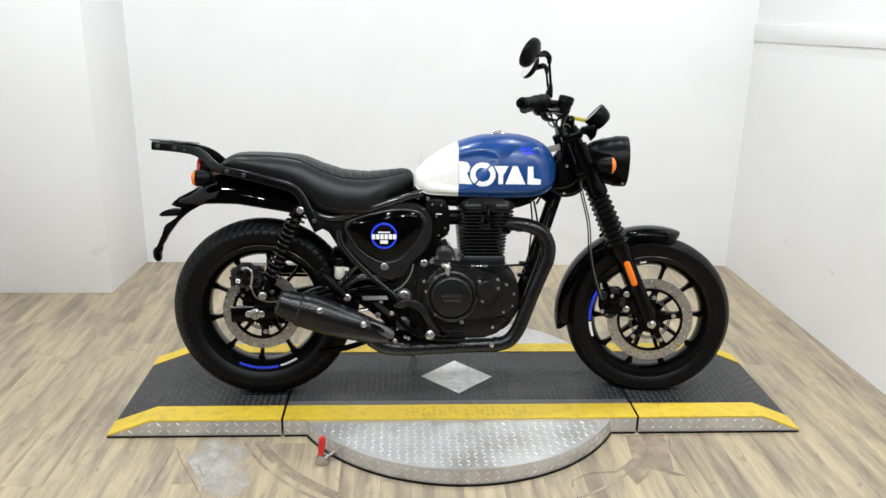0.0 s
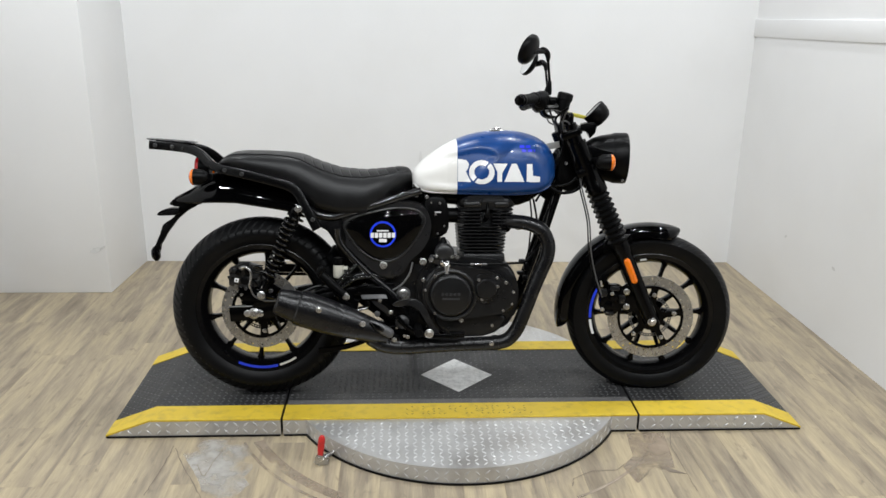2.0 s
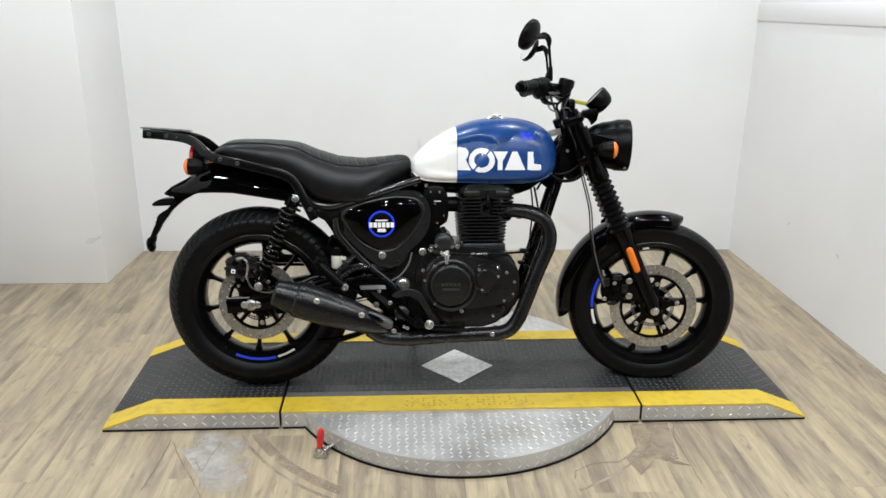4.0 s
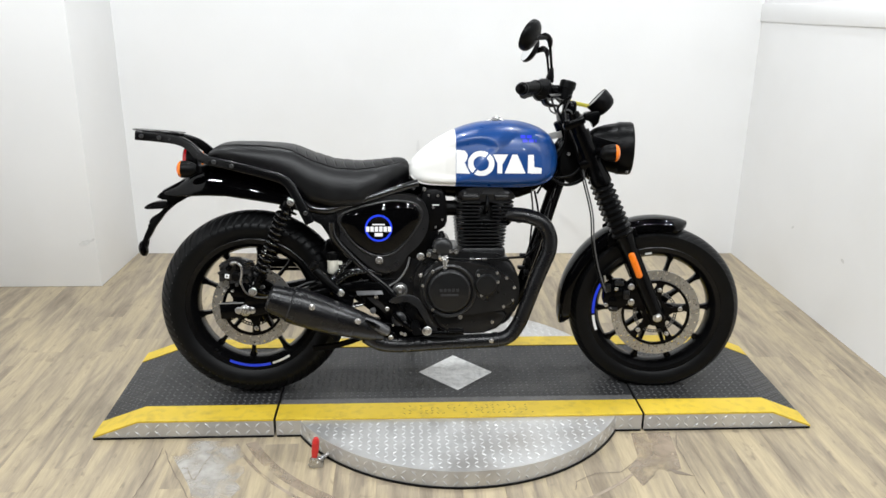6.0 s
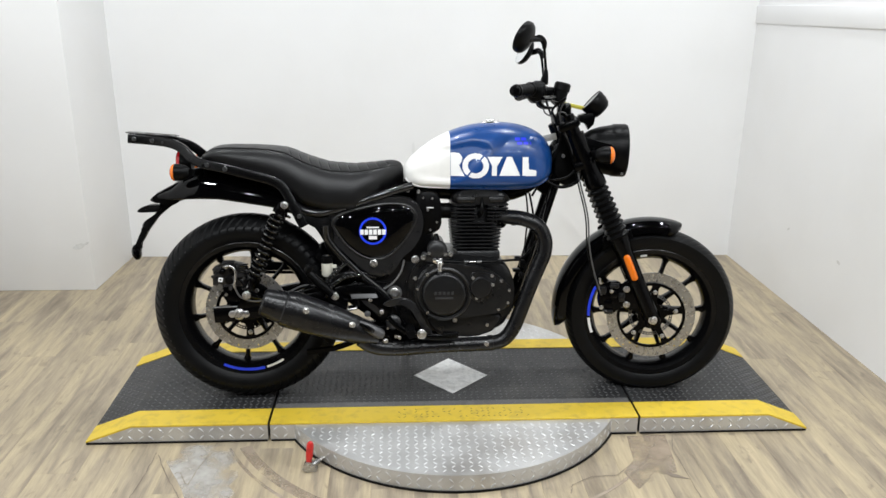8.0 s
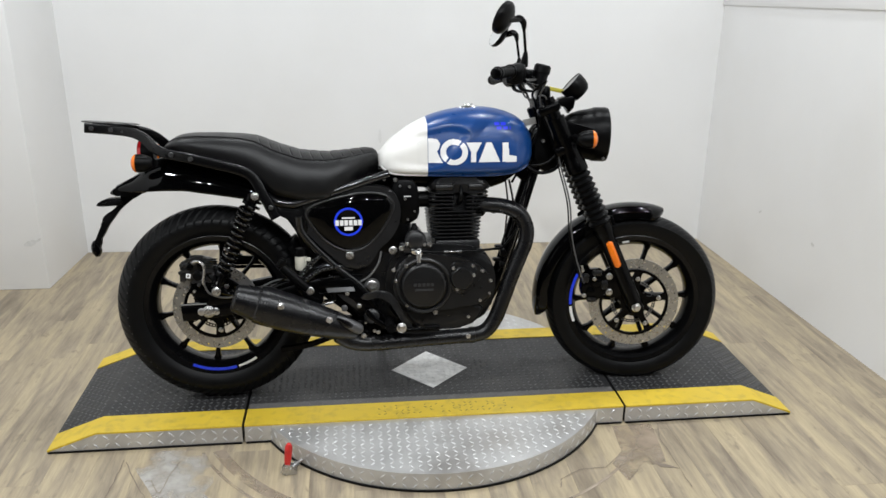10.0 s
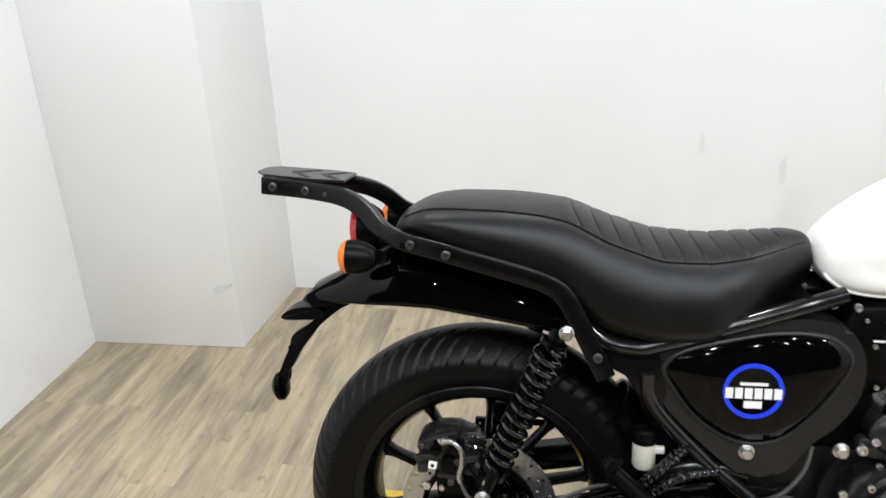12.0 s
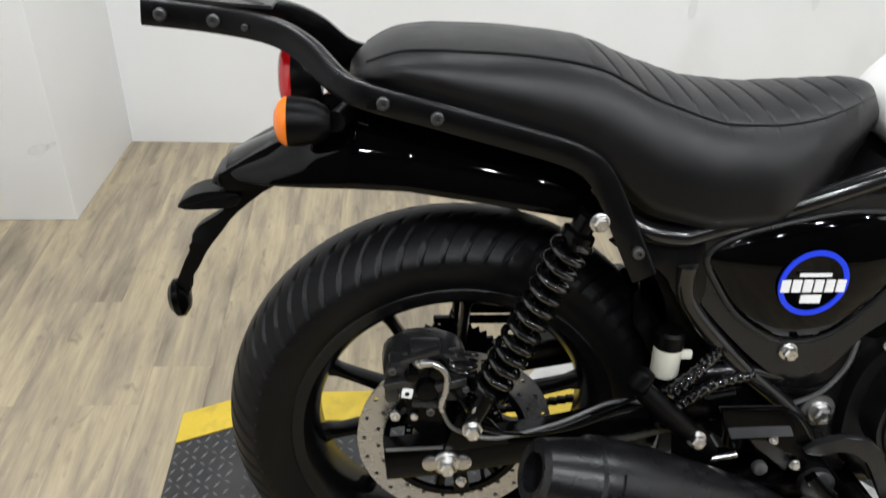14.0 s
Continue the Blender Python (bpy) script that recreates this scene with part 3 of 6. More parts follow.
fg = part("front_mudguard", guard((FX - 0.006, FZ), 0.325, 72, 191, 0.059, 0.040), GLOSS, bike, "gloss black front mudguard")
for y in (-0.082, 0.082):
    part("mudguard_bracket", prism(B(), [(0.53, 0.50), (0.585, 0.54), (0.63, 0.545), (0.62, 0.575), (0.57, 0.58), (0.53, 0.55)], y - 0.004, y + 0.004, 0.002), SATIN, fg)

# front caliper
fc = part("front_caliper", prism(B(), smooth_poly([(0.524, 0.315), (0.531, 0.37), (0.564, 0.392), (0.601, 0.385), (0.604, 0.34), (0.586, 0.30), (0.556, 0.285)], 3), -0.108, -0.045, 0.008), SATIN, bike, "black front brake caliper")
part("caliper_bridge", prism(B(), [(0.591, 0.318), (0.591, 0.392), (0.641, 0.40), (0.676, 0.36), (0.661, 0.31), (0.626, 0.30)], -0.102, -0.09, 0.003), SATIN, fc)
for k in range(2):
    part("piston_cap", cyl(B(), (0.553 + 0.018 * k, -0.118, 0.325 + 0.033 * k), (0.553 + 0.018 * k, -0.10, 0.325 + 0.033 * k), 0.0145, seg=20, round_off=0.003), SATIN, fc)
for bx, bz, bw, bh in ((0.535, 0.372, 0.02, 0.026), (0.572, 0.388, 0.03, 0.014), (0.598, 0.35, 0.02, 0.03), (0.556, 0.298, 0.03, 0.014)):
    part("caliper_lug", box(B(), (bx, -0.108, bz), (bw, 0.022, bh), 0.004), ENGINE, fc)
bolt(0.562, -0.121, 0.372, 0.007, fc)
bolt(0.548, -0.113, 0.300, 0.006, fc)
part("bleed_nipple", cyl(B(), (0.527, -0.10, 0.392), (0.522, -0.10, 0.412), 0.004, seg=10), STEEL, fc)
bolt(0.614, -0.104, 0.376, 0.012, fc)
bolt(0.616, -0.104, 0.322, 0.012, fc)
bolt(0.532, -0.11, 0.312, 0.008, fc)

# headlamp
hl = part("headlight", lathe(B(), [(-0.004, 0.02), (0.0, 0.042), (0.010, 0.056), (0.028, 0.067), (0.055, 0.0765), (0.090, 0.0830), (0.098, 0.0850), (0.102, 0.0875), (0.14, 0.0885), (0.147, 0.086), (0.149, 0.08), (0.142, 0.078)], (0.453, 0, 0.833), (1, 0, -0.02), 48, caps=False), PLASTIC, bike, "round black headlight")
part("lens", lathe(B(), [(0.138, 0.079), (0.147, 0.06), (0.152, 0.03), (0.153, 0.001)], (0.453, 0, 0.833), (1, 0, -0.02), 40, caps=False), LAMPGLASS, hl, "clear headlight glass")
part("back_plate", cyl(B(), (0.455, 0, 0.834), (0.465, 0, 0.834), 0.045), SATIN, hl)
for y in (-0.098, 0.098):
    part("headlight_bracket", prism(B(), [(0.42, 0.80), (0.41, 0.875), (0.45, 0.885), (0.54, 0.86), (0.545, 0.83), (0.47, 0.80)], y - 0.004, y + 0.004, 0.002), SATIN, hl)
bolt(0.58, -0.075, 0.762, 0.005, hl, ALLEN_BRIGHT, "screw")


def indicator(name, p, d, r, label):
    """A bullet-shaped turn signal at p, its lens towards d."""
    body = part(name, lathe(B(), [(0.0, 0.45 * r), (0.006, 0.66 * r), (0.016, 0.86 * r), (0.03, 0.97 * r), (0.042, r), (0.046, r), (0.046, 0.9 * r)], Vector(p) - Vector(d) * 0.046, d, 28), PLASTIC, bike, label)
    part("lens", lathe(B(), [(0.0, r * 0.99), (0.004, r * 0.97), (0.010, r * 0.8), (0.0145, r * 0.45), (0.016, 0.001)], p, d, 28), ORANGE, body, "orange turn signal lens")
    return body


for y in (-0.19, 0.19):
    ind = indicator("turn_signal", (0.524, y, 0.836), (1, 0, 0.0), 0.0275, "black front turn signal")
    part("stalk", cyl(B(), (0.498, y, 0.836), (0.48, y * 0.5, 0.832), 0.010, seg=12), PLASTIC, ind)

# instrument
mc = V(0.493, 0, 0.982)
md = V(-0.735, 0, 0.678)
meter = part("instrument", lathe(B(), [(-0.034, 0.02), (-0.032, 0.028), (-0.022, 0.037), (-0.006, 0.0415), (0.016, 0.043), (0.022, 0.0405), (0.018, 0.037)], mc, md, 36), PLASTIC, bike, "round black instrument cluster")
part("dial_glass", cyl(B(), mc + md * 0.0185, mc + md * 0.0205, 0.037, seg=32), GLOSS, meter)
part("bracket", prism(B(), [(0.43, 0.925), (0.44, 0.948), (0.482, 0.958), (0.493, 0.945), (0.487, 0.918), (0.47, 0.90), (0.46, 0.925)], -0.03, 0.03, 0.003), SATIN, meter)

# handlebar
BAR_ROLL = Matrix.Translation((0.38, 0, 0.98)) @ Matrix.Rotation(radians(-4.3), 4, "X") @ Matrix.Translation((-0.38, 0, -0.98))
# the bar sits a little towards the far side in its clamps
BAR_SHIFT = Matrix.Translation((0.23, -0.29, 1.0)) @ Matrix.Rotation(radians(-1.9), 4, "Z") @ Matrix.Rotation(radians(0.5), 4, "X") @ Matrix.Translation((-0.23, 0.34, -1.006))


hb = part("handlebar", tube(B(), [(0.238, -0.37, 1.022), (0.278, -0.26, 1.030), (0.322, -0.17, 1.03), (0.365, -0.09, 0.99), (0.385, -0.04, 0.972), (0.385, 0.04, 0.972), (0.365, 0.09, 0.99), (0.322, 0.17, 1.03), (0.278, 0.26, 1.030), (0.238, 0.37, 1.022)], 0.011, 12), SATIN, bike, "black tubular handlebar")
part("bar_clamp", box(B(), (0.388, 0, 0.962), (0.045, 0.12, 0.055), 0.01), SATIN, hb)
for s in (-1, 1):
    gr = [(0.0, 0.012), (0.0, 0.0185), (0.004, 0.0195)]
    for k in range(10):
        gr += [(0.010 + k * 0.0105, 0.0175), (0.014 + k * 0.0105, 0.0175), (0.0145 + k * 0.0105, 0.0165), (0.019 + k * 0.0105, 0.0165)]
    gr += [(0.118, 0.021), (0.122, 0.021), (0.122, 0.012)]
    p0, p1 = V(0.231, s * 0.388, 1.020), V(0.274, s * 0.27, 1.029)
    part("grip", lathe(B(), gr, p0, p1 - p0, 20), PLASTIC, hb, "ribbed black rubber grip")
    part("bar_end", cyl(B(), p0 - (p1 - p0).normalized() * 0.014, p0, 0.017, seg=16, round_off=0.004), SATIN, hb)
    sw = box(B(), (0.296, s * 0.225, 1.026), (0.050, 0.066, 0.058), 0.018)
    switch = part("switch_housing", sw, PLASTIC, hb)
    part("button", box(B(), (0.272, s * 0.225, 1.036), (0.008, 0.02, 0.014), 0.002), REDGRIP if s < 0 else PLASTIC, switch)
    lv = tube(B(), [(0.335, s * 0.20, 1.012), (0.345, s * 0.25, 1.005), (0.33, s * 0.31, 1.0), (0.31, s * 0.38, 0.998)], [0.007, 0.008, 0.007, 0.006], 8)
    part("lever", lv, SATIN, hb, "black hand lever")
    part("throttle_housing", lathe(B(), [(0, 0.02), (0.003, 0.026), (0.030, 0.027), (0.036, 0.022)], (0.286, s * 0.250, 1.016), (0.35, -s * 0.92, 0.05), 20), PLASTIC, hb)
    part("cable_guide", tube(B(), [(0.300, s * 0.225, 0.998), (0.306, s * 0.205, 0.982), (0.322, s * 0.175, 0.974), (0.345, s * 0.14, 0.972)], [0.008, 0.0065, 0.005, 0.004], 10), PLASTIC, hb)
    part("lever_perch", box(B(), (0.328, s * 0.185, 1.022), (0.04, 0.03, 0.03), 0.006), SATIN, hb)
    # mirror
    st = [(0.316, s * 0.195, 1.045), (0.321, s * 0.203, 1.085), (0.313, s * 0.236, 1.162), (0.305, s * 0.250, 1.178)]
    stem = part("mirror_stem", tube(B(), st, [0.006, 0.0046, 0.0046, 0.0046], 10, smooth=False), SATIN, bike)
    part("stem_boot", lathe(B(), [(0, 0.011), (0.004, 0.0125), (0.022, 0.0105), (0.042, 0.0065), (0.046, 0.005)], st[0], Vector(st[1]) - Vector(st[0]), 14), PLASTIC, stem)
    part("stem_elbow", tube(B(), [(0.314, s * 0.232, 1.152), (0.312, s * 0.242, 1.170), (0.300, s * 0.255, 1.182), (0.286, s * 0.268, 1.180)], [0.0062, 0.0095, 0.0095, 0.0070], 12), SATIN, stem)
    n = V(0.84, s * 0.33, -0.46).normalized()
    c = V(0.254, s * 0.298, 1.179)
    shell = lathe(B(), [(-0.009, 0.0495), (-0.0105, 0.0515), (0.0, 0.0525), (0.007, 0.048), (0.014, 0.037), (0.019, 0.02), (0.021, 0.001)], c, n, 36, caps=False, squash=0.95)
    mir = part("mirror_shell", shell, PLASTIC, stem, "round black rear-view mirror shell")
    part("mirror_glass", lathe(B(), [(-0.0105, 0.0505), (-0.0095, 0.0505)], c, n, 36, squash=0.95), MIRROR, stem, "mirror glass")
    part("mirror_joint", tube(B(), [V(*st[-1]), c + n * 0.015], 0.0075, 10, smooth=False), SATIN, stem)
part("brake_reservoir", lathe(B(), [(0, 0.018), (0.0, 0.021), (0.035, 0.023), (0.038, 0.026), (0.058, 0.026), (0.062, 0.022), (0.062, 0.0)], (0.362, -0.175, 0.99), (0.25, 0.05, 1), 24), PLASTIC, bike, "round black brake fluid reservoir")
part("key_tag", box(B(), (0.430, -0.05, 0.983), (0.085, 0.014, 0.013), 0.002, Matrix.Translation((0.437, 0, 0.983)) @ Matrix.Rotation(radians(12), 4, "Y") @ Matrix.Translation((-0.437, 0, -0.983))), TAG, bike, "yellow paper key tag")

# the whole front end turns about the steering axis
for ob in list(bike.children):
    if ob.name.split(".")[0] in ("fork_leg", "front_axle", "fork_clamp", "front_mudguard", "front_caliper", "headlight", "instrument", "handlebar", "mirror_stem", "brake_reservoir", "turn_signal", "key_tag"):
        roll = BAR_SHIFT @ BAR_ROLL if ob.name.split(".")[0] in ("handlebar", "mirror_stem", "brake_reservoir") else Matrix()
        ob.matrix_basis = (Matrix.Translation((0, 0.075, -0.004)) if ob.name == "key_tag" else roll) @ STEER @ ob.matrix_basis

# cables
CABLES = [
    [(0.36, -0.17, 1.0), (0.35, -0.13, 0.955), (0.365, -0.10, 0.91), (0.40, -0.09, 0.84), (0.43, -0.11, 0.72), (0.452, -0.13, 0.62), (0.462, -0.125, 0.52), (0.485, -0.11, 0.43), (0.515, -0.10, 0.35)],
    [(0.355, -0.19, 1.0), (0.32, -0.16, 0.965), (0.345, -0.09, 0.93), (0.37, -0.05, 0.86), (0.33, -0.05, 0.77), (0.28, -0.05, 0.68)],
    [(0.36, 0.17, 1.0), (0.37, 0.10, 0.94), (0.40, 0.04, 0.86), (0.37, -0.02, 0.78), (0.31, -0.035, 0.60), (0.27, -0.05, 0.50)],
    [(0.40, -0.05, 0.91), (0.43, -0.06, 0.80), (0.40, -0.07, 0.75), (0.35, -0.06, 0.735), (0.30, -0.04, 0.74)],
]
for c in CABLES[1:]:
    part("cable", tube(B(), c, 0.004, 8), PLASTIC, bike)
part("brake_line", tube(B(), CABLES[0], 0.0026, 8), BRAID, bike, "grey braided front brake line")
part("sensor_wire", tube(B(), [(x - 0.006, y + 0.008, z) for x, y, z in CABLES[0]], 0.0024, 8), PLASTIC, bike)

part("neck_cover", prism(B(), smooth_poly([(0.352, 0.940), (0.385, 0.942), (0.418, 0.900), (0.440, 0.785), (0.436, 0.725), (0.394, 0.711), (0.356, 0.757), (0.363, 0.828), (0.374, 0.867)], 3), -0.036, 0.036, 0.006), PLASTIC, bike, "black ignition lock and wiring cover")
bolt(0.384, -0.040, 0.812, 0.007, None, ALLEN_BRIGHT, "screw")
part("guide_hose", tube(B(), [(0.322, -0.055, 0.738), (0.336, -0.06, 0.726), (0.366, -0.065, 0.712), (0.405, -0.065, 0.716), (0.436, -0.06, 0.736), (0.449, -0.05, 0.763)], 0.0055, 10), PLASTIC, bike)
for pts, r, paint in (
    ([(0.345, -0.03, 0.70), (0.323, -0.04, 0.625), (0.296, -0.042, 0.506), (0.268, -0.042, 0.426), (0.245, -0.04, 0.355)], 0.004, SPRING),
    ([(0.272, -0.045, 0.69), (0.287, -0.05, 0.607), (0.284, -0.05, 0.528), (0.275, -0.05, 0.468), (0.237, -0.05, 0.388)], 0.0035, PLASTIC),
    ([(0.262, -0.035, 0.69), (0.268, -0.045, 0.62), (0.262, -0.05, 0.54), (0.255, -0.05, 0.47)], 0.003, SPRING),
    ([(0.30, -0.10, 0.985), (0.305, -0.11, 0.955), (0.332, -0.105, 0.944), (0.360, -0.09, 0.956), (0.384, -0.07, 0.948), (0.398, -0.055, 0.905)], 0.0026, ZINC),
    ([(0.195, -0.05, 0.60), (0.215, -0.07, 0.585), (0.245, -0.06, 0.59)], 0.0016, PLASTIC),
):
    part("cable", tube(B(), pts, r, 8), paint, bike)
for x, z, w, h in ((0.236, 0.470, 0.022, 0.016), (0.252, 0.452, 0.018, 0.026), (0.232, 0.430, 0.026, 0.012), (0.250, 0.412, 0.016, 0.018)):
    part("connector", box(B(), (x, -0.055, z), (w, 0.026, h), 0.004), PLASTIC, bike)
# tank
TX = [-0.149, -0.146, -0.135, -0.11, -0.076, -0.04, 0.001, 0.04, 0.077, 0.13, 0.18, 0.22, 0.258, 0.29, 0.317, 0.335, 0.345, 0.349]
TTOP = [0.764, 0.776, 0.796, 0.822, 0.848, 0.871, 0.892, 0.906, 0.916, 0.923, 0.924, 0.920, 0.911, 0.898, 0.880, 0.854, 0.825, 0.80]
TBOT = [0.756, 0.742, 0.724, 0.709, 0.705, 0.704, 0.703, 0.702, 0.701, 0.70, 0.70, 0.701, 0.704, 0.711, 0.724, 0.742, 0.768, 0.79]
THW = [0.02, 0.05, 0.072, 0.088, 0.098, 0.105, 0.112, 0.118, 0.124, 0.130, 0.133, 0.133, 0.130, 0.123, 0.108, 0.085, 0.05, 0.015]
KNEE = smooth_poly([(0.01, 0.862), (0.073, 0.873), (0.123, 0.863), (0.141, 0.836), (0.12, 0.81), (0.093, 0.785), (0.056, 0.741), (0.0, 0.72), (-0.12, 0.74), (-0.12, 0.80), (-0.05, 0.85)], 3)


@functools.lru_cache(maxsize=None)
def tank_size(x):
    """Top, bottom and half width of the tank at x, with the kinks between the stations rounded off."""
    reach = min(0.026, x - TX[0], TX[-1] - x)
    win = [(0.5 + 0.5 * math.cos(math.pi * k / 6), k / 6 * reach) for k in range(-5, 6)]
    total = sum(w for w, _ in win)
    return [sum(w * interp(TX, ys, x + d) for w, d in win) / total for ys in (TTOP, TBOT, THW)]


def knee_depth(x, z):
    """How far the knee hollow sinks at a point of the side."""
    if x > 0.15 or z > 0.88:
        return 0.0
    inside, best = False, 9.0
    n = len(KNEE)
    for i in range(n):
        (x0, z0), (x1, z1) = KNEE[i], KNEE[(i + 1) % n]
        if (z0 > z) != (z1 > z) and x < (x1 - x0) * (z - z0) / (z1 - z0) + x0:
            inside = not inside
        dx, dz = x1 - x0, z1 - z0
        t = max(0, min(1, ((x - x0) * dx + (z - z0) * dz) / (dx * dx + dz * dz)))
        best = min(best, math.hypot(x - x0 - dx * t, z - z0 - dz * t))
    if not inside:
        return 0.0
    f = min(1.0, best / 0.030)
    return 0.0105 * f * f * (3 - 2 * f) * min(1.0, max(0.0, (x + 0.13) / 0.1))


def tank_ring(x, seg=144):
    top, bot, hw = tank_size(x)
    mid = bot + (top - bot) * 0.36
    ring = []
    for k in range(seg):
        a = 2 * math.pi * k / seg
        c, s = math.cos(a), math.sin(a)
        ex = 2 / 2.5 if s > 0 else 2 / 3.4
        y = hw * math.copysign(abs(c) ** ex, c)
        z = mid + (top - mid if s > 0 else mid - bot) * math.copysign(abs(s) ** ex, s)
        d = knee_depth(x, z)
        ring.append(V(x, y - math.copysign(min(d, abs(y)), y), z))
    return ring


def tank_side(x, z):
    """Half width of the tank at (x, z)."""
    top, bot, hw = tank_size(x)
    mid = bot + (top - bot) * 0.36
    n = 2.5 if z > mid else 3.4
    s = min(0.9999, abs(z - mid) / ((top - mid) if z > mid else (mid - bot)))
    return hw * (1 - s ** n) ** (1 / n) - knee_depth(x, z)


xs = sorted(set([round(-0.149 + 0.498 * k / 200, 5) for k in range(201)] + [0.003, -0.1475, 0.3475]))
rings = [tank_ring(x) for x in xs]
tank = part("fuel_tank", ring_loft(B(), rings, mat=lambda k, i: 0 if xs[k] >= 0.0025 else 1), [BLUE, WHITE], bike, "fuel tank painted blue in front and white behind", sharp=60)
for xa, xb, paint in ((-0.14, 0.003, WHITE), (0.003, 0.325, BLUE)):
    path = [V(x, -tank_side(x, tank_size(x)[1] + 0.009) - 0.0012, tank_size(x)[1] + 0.009) for x in np.linspace(xa, xb, 60)]
    part("tank_flange", tube(B(), path, 0.0030, 8, smooth=False), paint, tank)
cap = part("filler_cap", lathe(B(), [(0, 0.041), (0.003, 0.042), (0.006, 0.040), (0.0066, 0.033), (0.0100, 0.031), (0.0115, 0.025), (0.012, 0.0)], (0.140, 0, 0.915), (-0.06, 0, 1), 40), CHROME, tank, "chrome filler cap")
part("lock_flap", box(B(), (0.145, 0, 0.929), (0.030, 0.012, 0.006), 0.002), CHROME, cap)


def side_graphic(name, inside, x0, x1, z0, z1, mat, parent, side=tank_side, step=0.0016, lift=0.0011, label=""):
    """A thin sticker that follows the panel's curve, where inside(x, z) says so."""
    bm = B()
    nx, nz = int((x1 - x0) / step) + 1, int((z1 - z0) / step) + 1
    grid = {}

    def vert(i, k):
        if (i, k) not in grid:
            x, z = x0 + i * step, z0 + k * step
            grid[i, k] = bm.verts.new((x, -side(x, z) - lift, z))
        return grid[i, k]

    for i in range(nx):
        for k in range(nz):
            if inside(x0 + (i + 0.5) * step, z0 + (k + 0.5) * step):
                bm.faces.new((vert(i, k), vert(i + 1, k), vert(i + 1, k + 1), vert(i, k + 1)))
    return part(name, bm, mat, parent, label, sharp=80)


def poly_test(poly):
    def f(x, z):
        r = False
        for i in range(len(poly)):
            (ax, az), (bx, bz) = poly[i - 1], poly[i]
            if (az > z) != (bz > z) and x < (bx - ax) * (z - az) / (bz - az) + ax:
                r = not r
        return r
    return f


def ellipse_ring(cx, cz, rx, rz, k):
    def f(x, z):
        d = math.hypot((x - cx) / rx, (z - cz) / rz)
        return k < d < 1 and not (abs((x - cx) * 0.78 - (z - cz) * 0.62) < 0.0028)
    return f


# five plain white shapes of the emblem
for poly in (
    [(0.004, 0.827), (0.031, 0.826), (0.041, 0.812), (0.038, 0.796), (0.031, 0.787), (0.048, 0.752), (0.004, 0.752)],
    [(0.120, 0.815), (0.168, 0.815), (0.151, 0.784), (0.150, 0.754), (0.135, 0.754), (0.135, 0.784)],
    [(0.182, 0.815), (0.198, 0.815), (0.226, 0.754), (0.158, 0.754)],
    [(0.233, 0.814), (0.252, 0.814), (0.254, 0.775), (0.279, 0.771), (0.280, 0.753), (0.233, 0.754)],
):
    xs_, zs_ = [p[0] for p in poly], [p[1] for p in poly]
    side_graphic("emblem_shape", poly_test(poly), min(xs_), max(xs_), min(zs_), max(zs_), DECAL_WHITE, tank)
side_graphic("emblem_shape", ellipse_ring(0.083, 0.785, 0.042, 0.040, 0.58), 0.040, 0.126, 0.744, 0.826, DECAL_WHITE, tank)
for x0, x1, z0, z1 in ((0.210, 0.250, 0.866, 0.874), (0.216, 0.262, 0.853, 0.862)):
    side_graphic("small_mark", lambda x, z, a=x0, b=x1: a <= x <= b and int((x - a) * 190) % 4 != 3, x0, x1, z0, z1, DECAL_NAVY, tank)
part("sticker", box(B(), (0.339, -0.035, 0.873), (0.044, 0.003, 0.022), 0.001, Matrix.Translation((0.339, 0, 0.873)) @ Matrix.Rotation(radians(-12), 4, "Y") @ Matrix.Translation((-0.339, 0, -0.873))), STICKER, bike, "small printed paper label")

# seat
SX = [-0.800, -0.793, -0.777, -0.745, -0.70, -0.634, -0.56, -0.521, -0.464, -0.391, -0.309, -0.24, -0.19, -0.165, -0.150, -0.146]
STOP = [0.818, 0.831, 0.845, 0.860, 0.864, 0.862, 0.856, 0.849, 0.824, 0.799, 0.792, 0.798, 0.804, 0.803, 0.789, 0.766]
SBOT = [0.815, 0.806, 0.800, 0.798, 0.785, 0.766, 0.742, 0.715, 0.672, 0.654, 0.655, 0.676, 0.694, 0.707, 0.722, 0.742]
SHW = [0.045, 0.066, 0.082, 0.096, 0.108, 0.116, 0.122, 0.126, 0.134, 0.140, 0.132, 0.099, 0.055, 0.029, 0.013, 0.005]
sx = [round(-0.800 + 0.654 * k / 600, 5) for k in range(601)]
SRIDGE_X = [-0.800, -0.77, -0.70, -0.60, -0.53, -0.46, -0.37, -0.26, -0.19, -0.146]
SRIDGE_W = [0.035, 0.066, 0.084, 0.090, 0.094, 0.102, 0.106, 0.086, 0.050, 0.010]
SRIDGE_D = [0.005, 0.008, 0.009, 0.010, 0.014, 0.021, 0.023, 0.020, 0.016, 0.008]


def eased(xs, ys, reach=22):
    """The values at every station of the seat, with the kinks between the given stations rounded off."""
    raw = np.array([interp(xs, ys, x) for x in sx])
    out = raw.copy()
    for i in range(len(raw)):
        k = min(reach, i, len(raw) - 1 - i)
        win = np.hanning(2 * k + 3)[1:-1]
        out[i] = float((raw[i - k:i + k + 1] * win).sum() / win.sum())
    return out


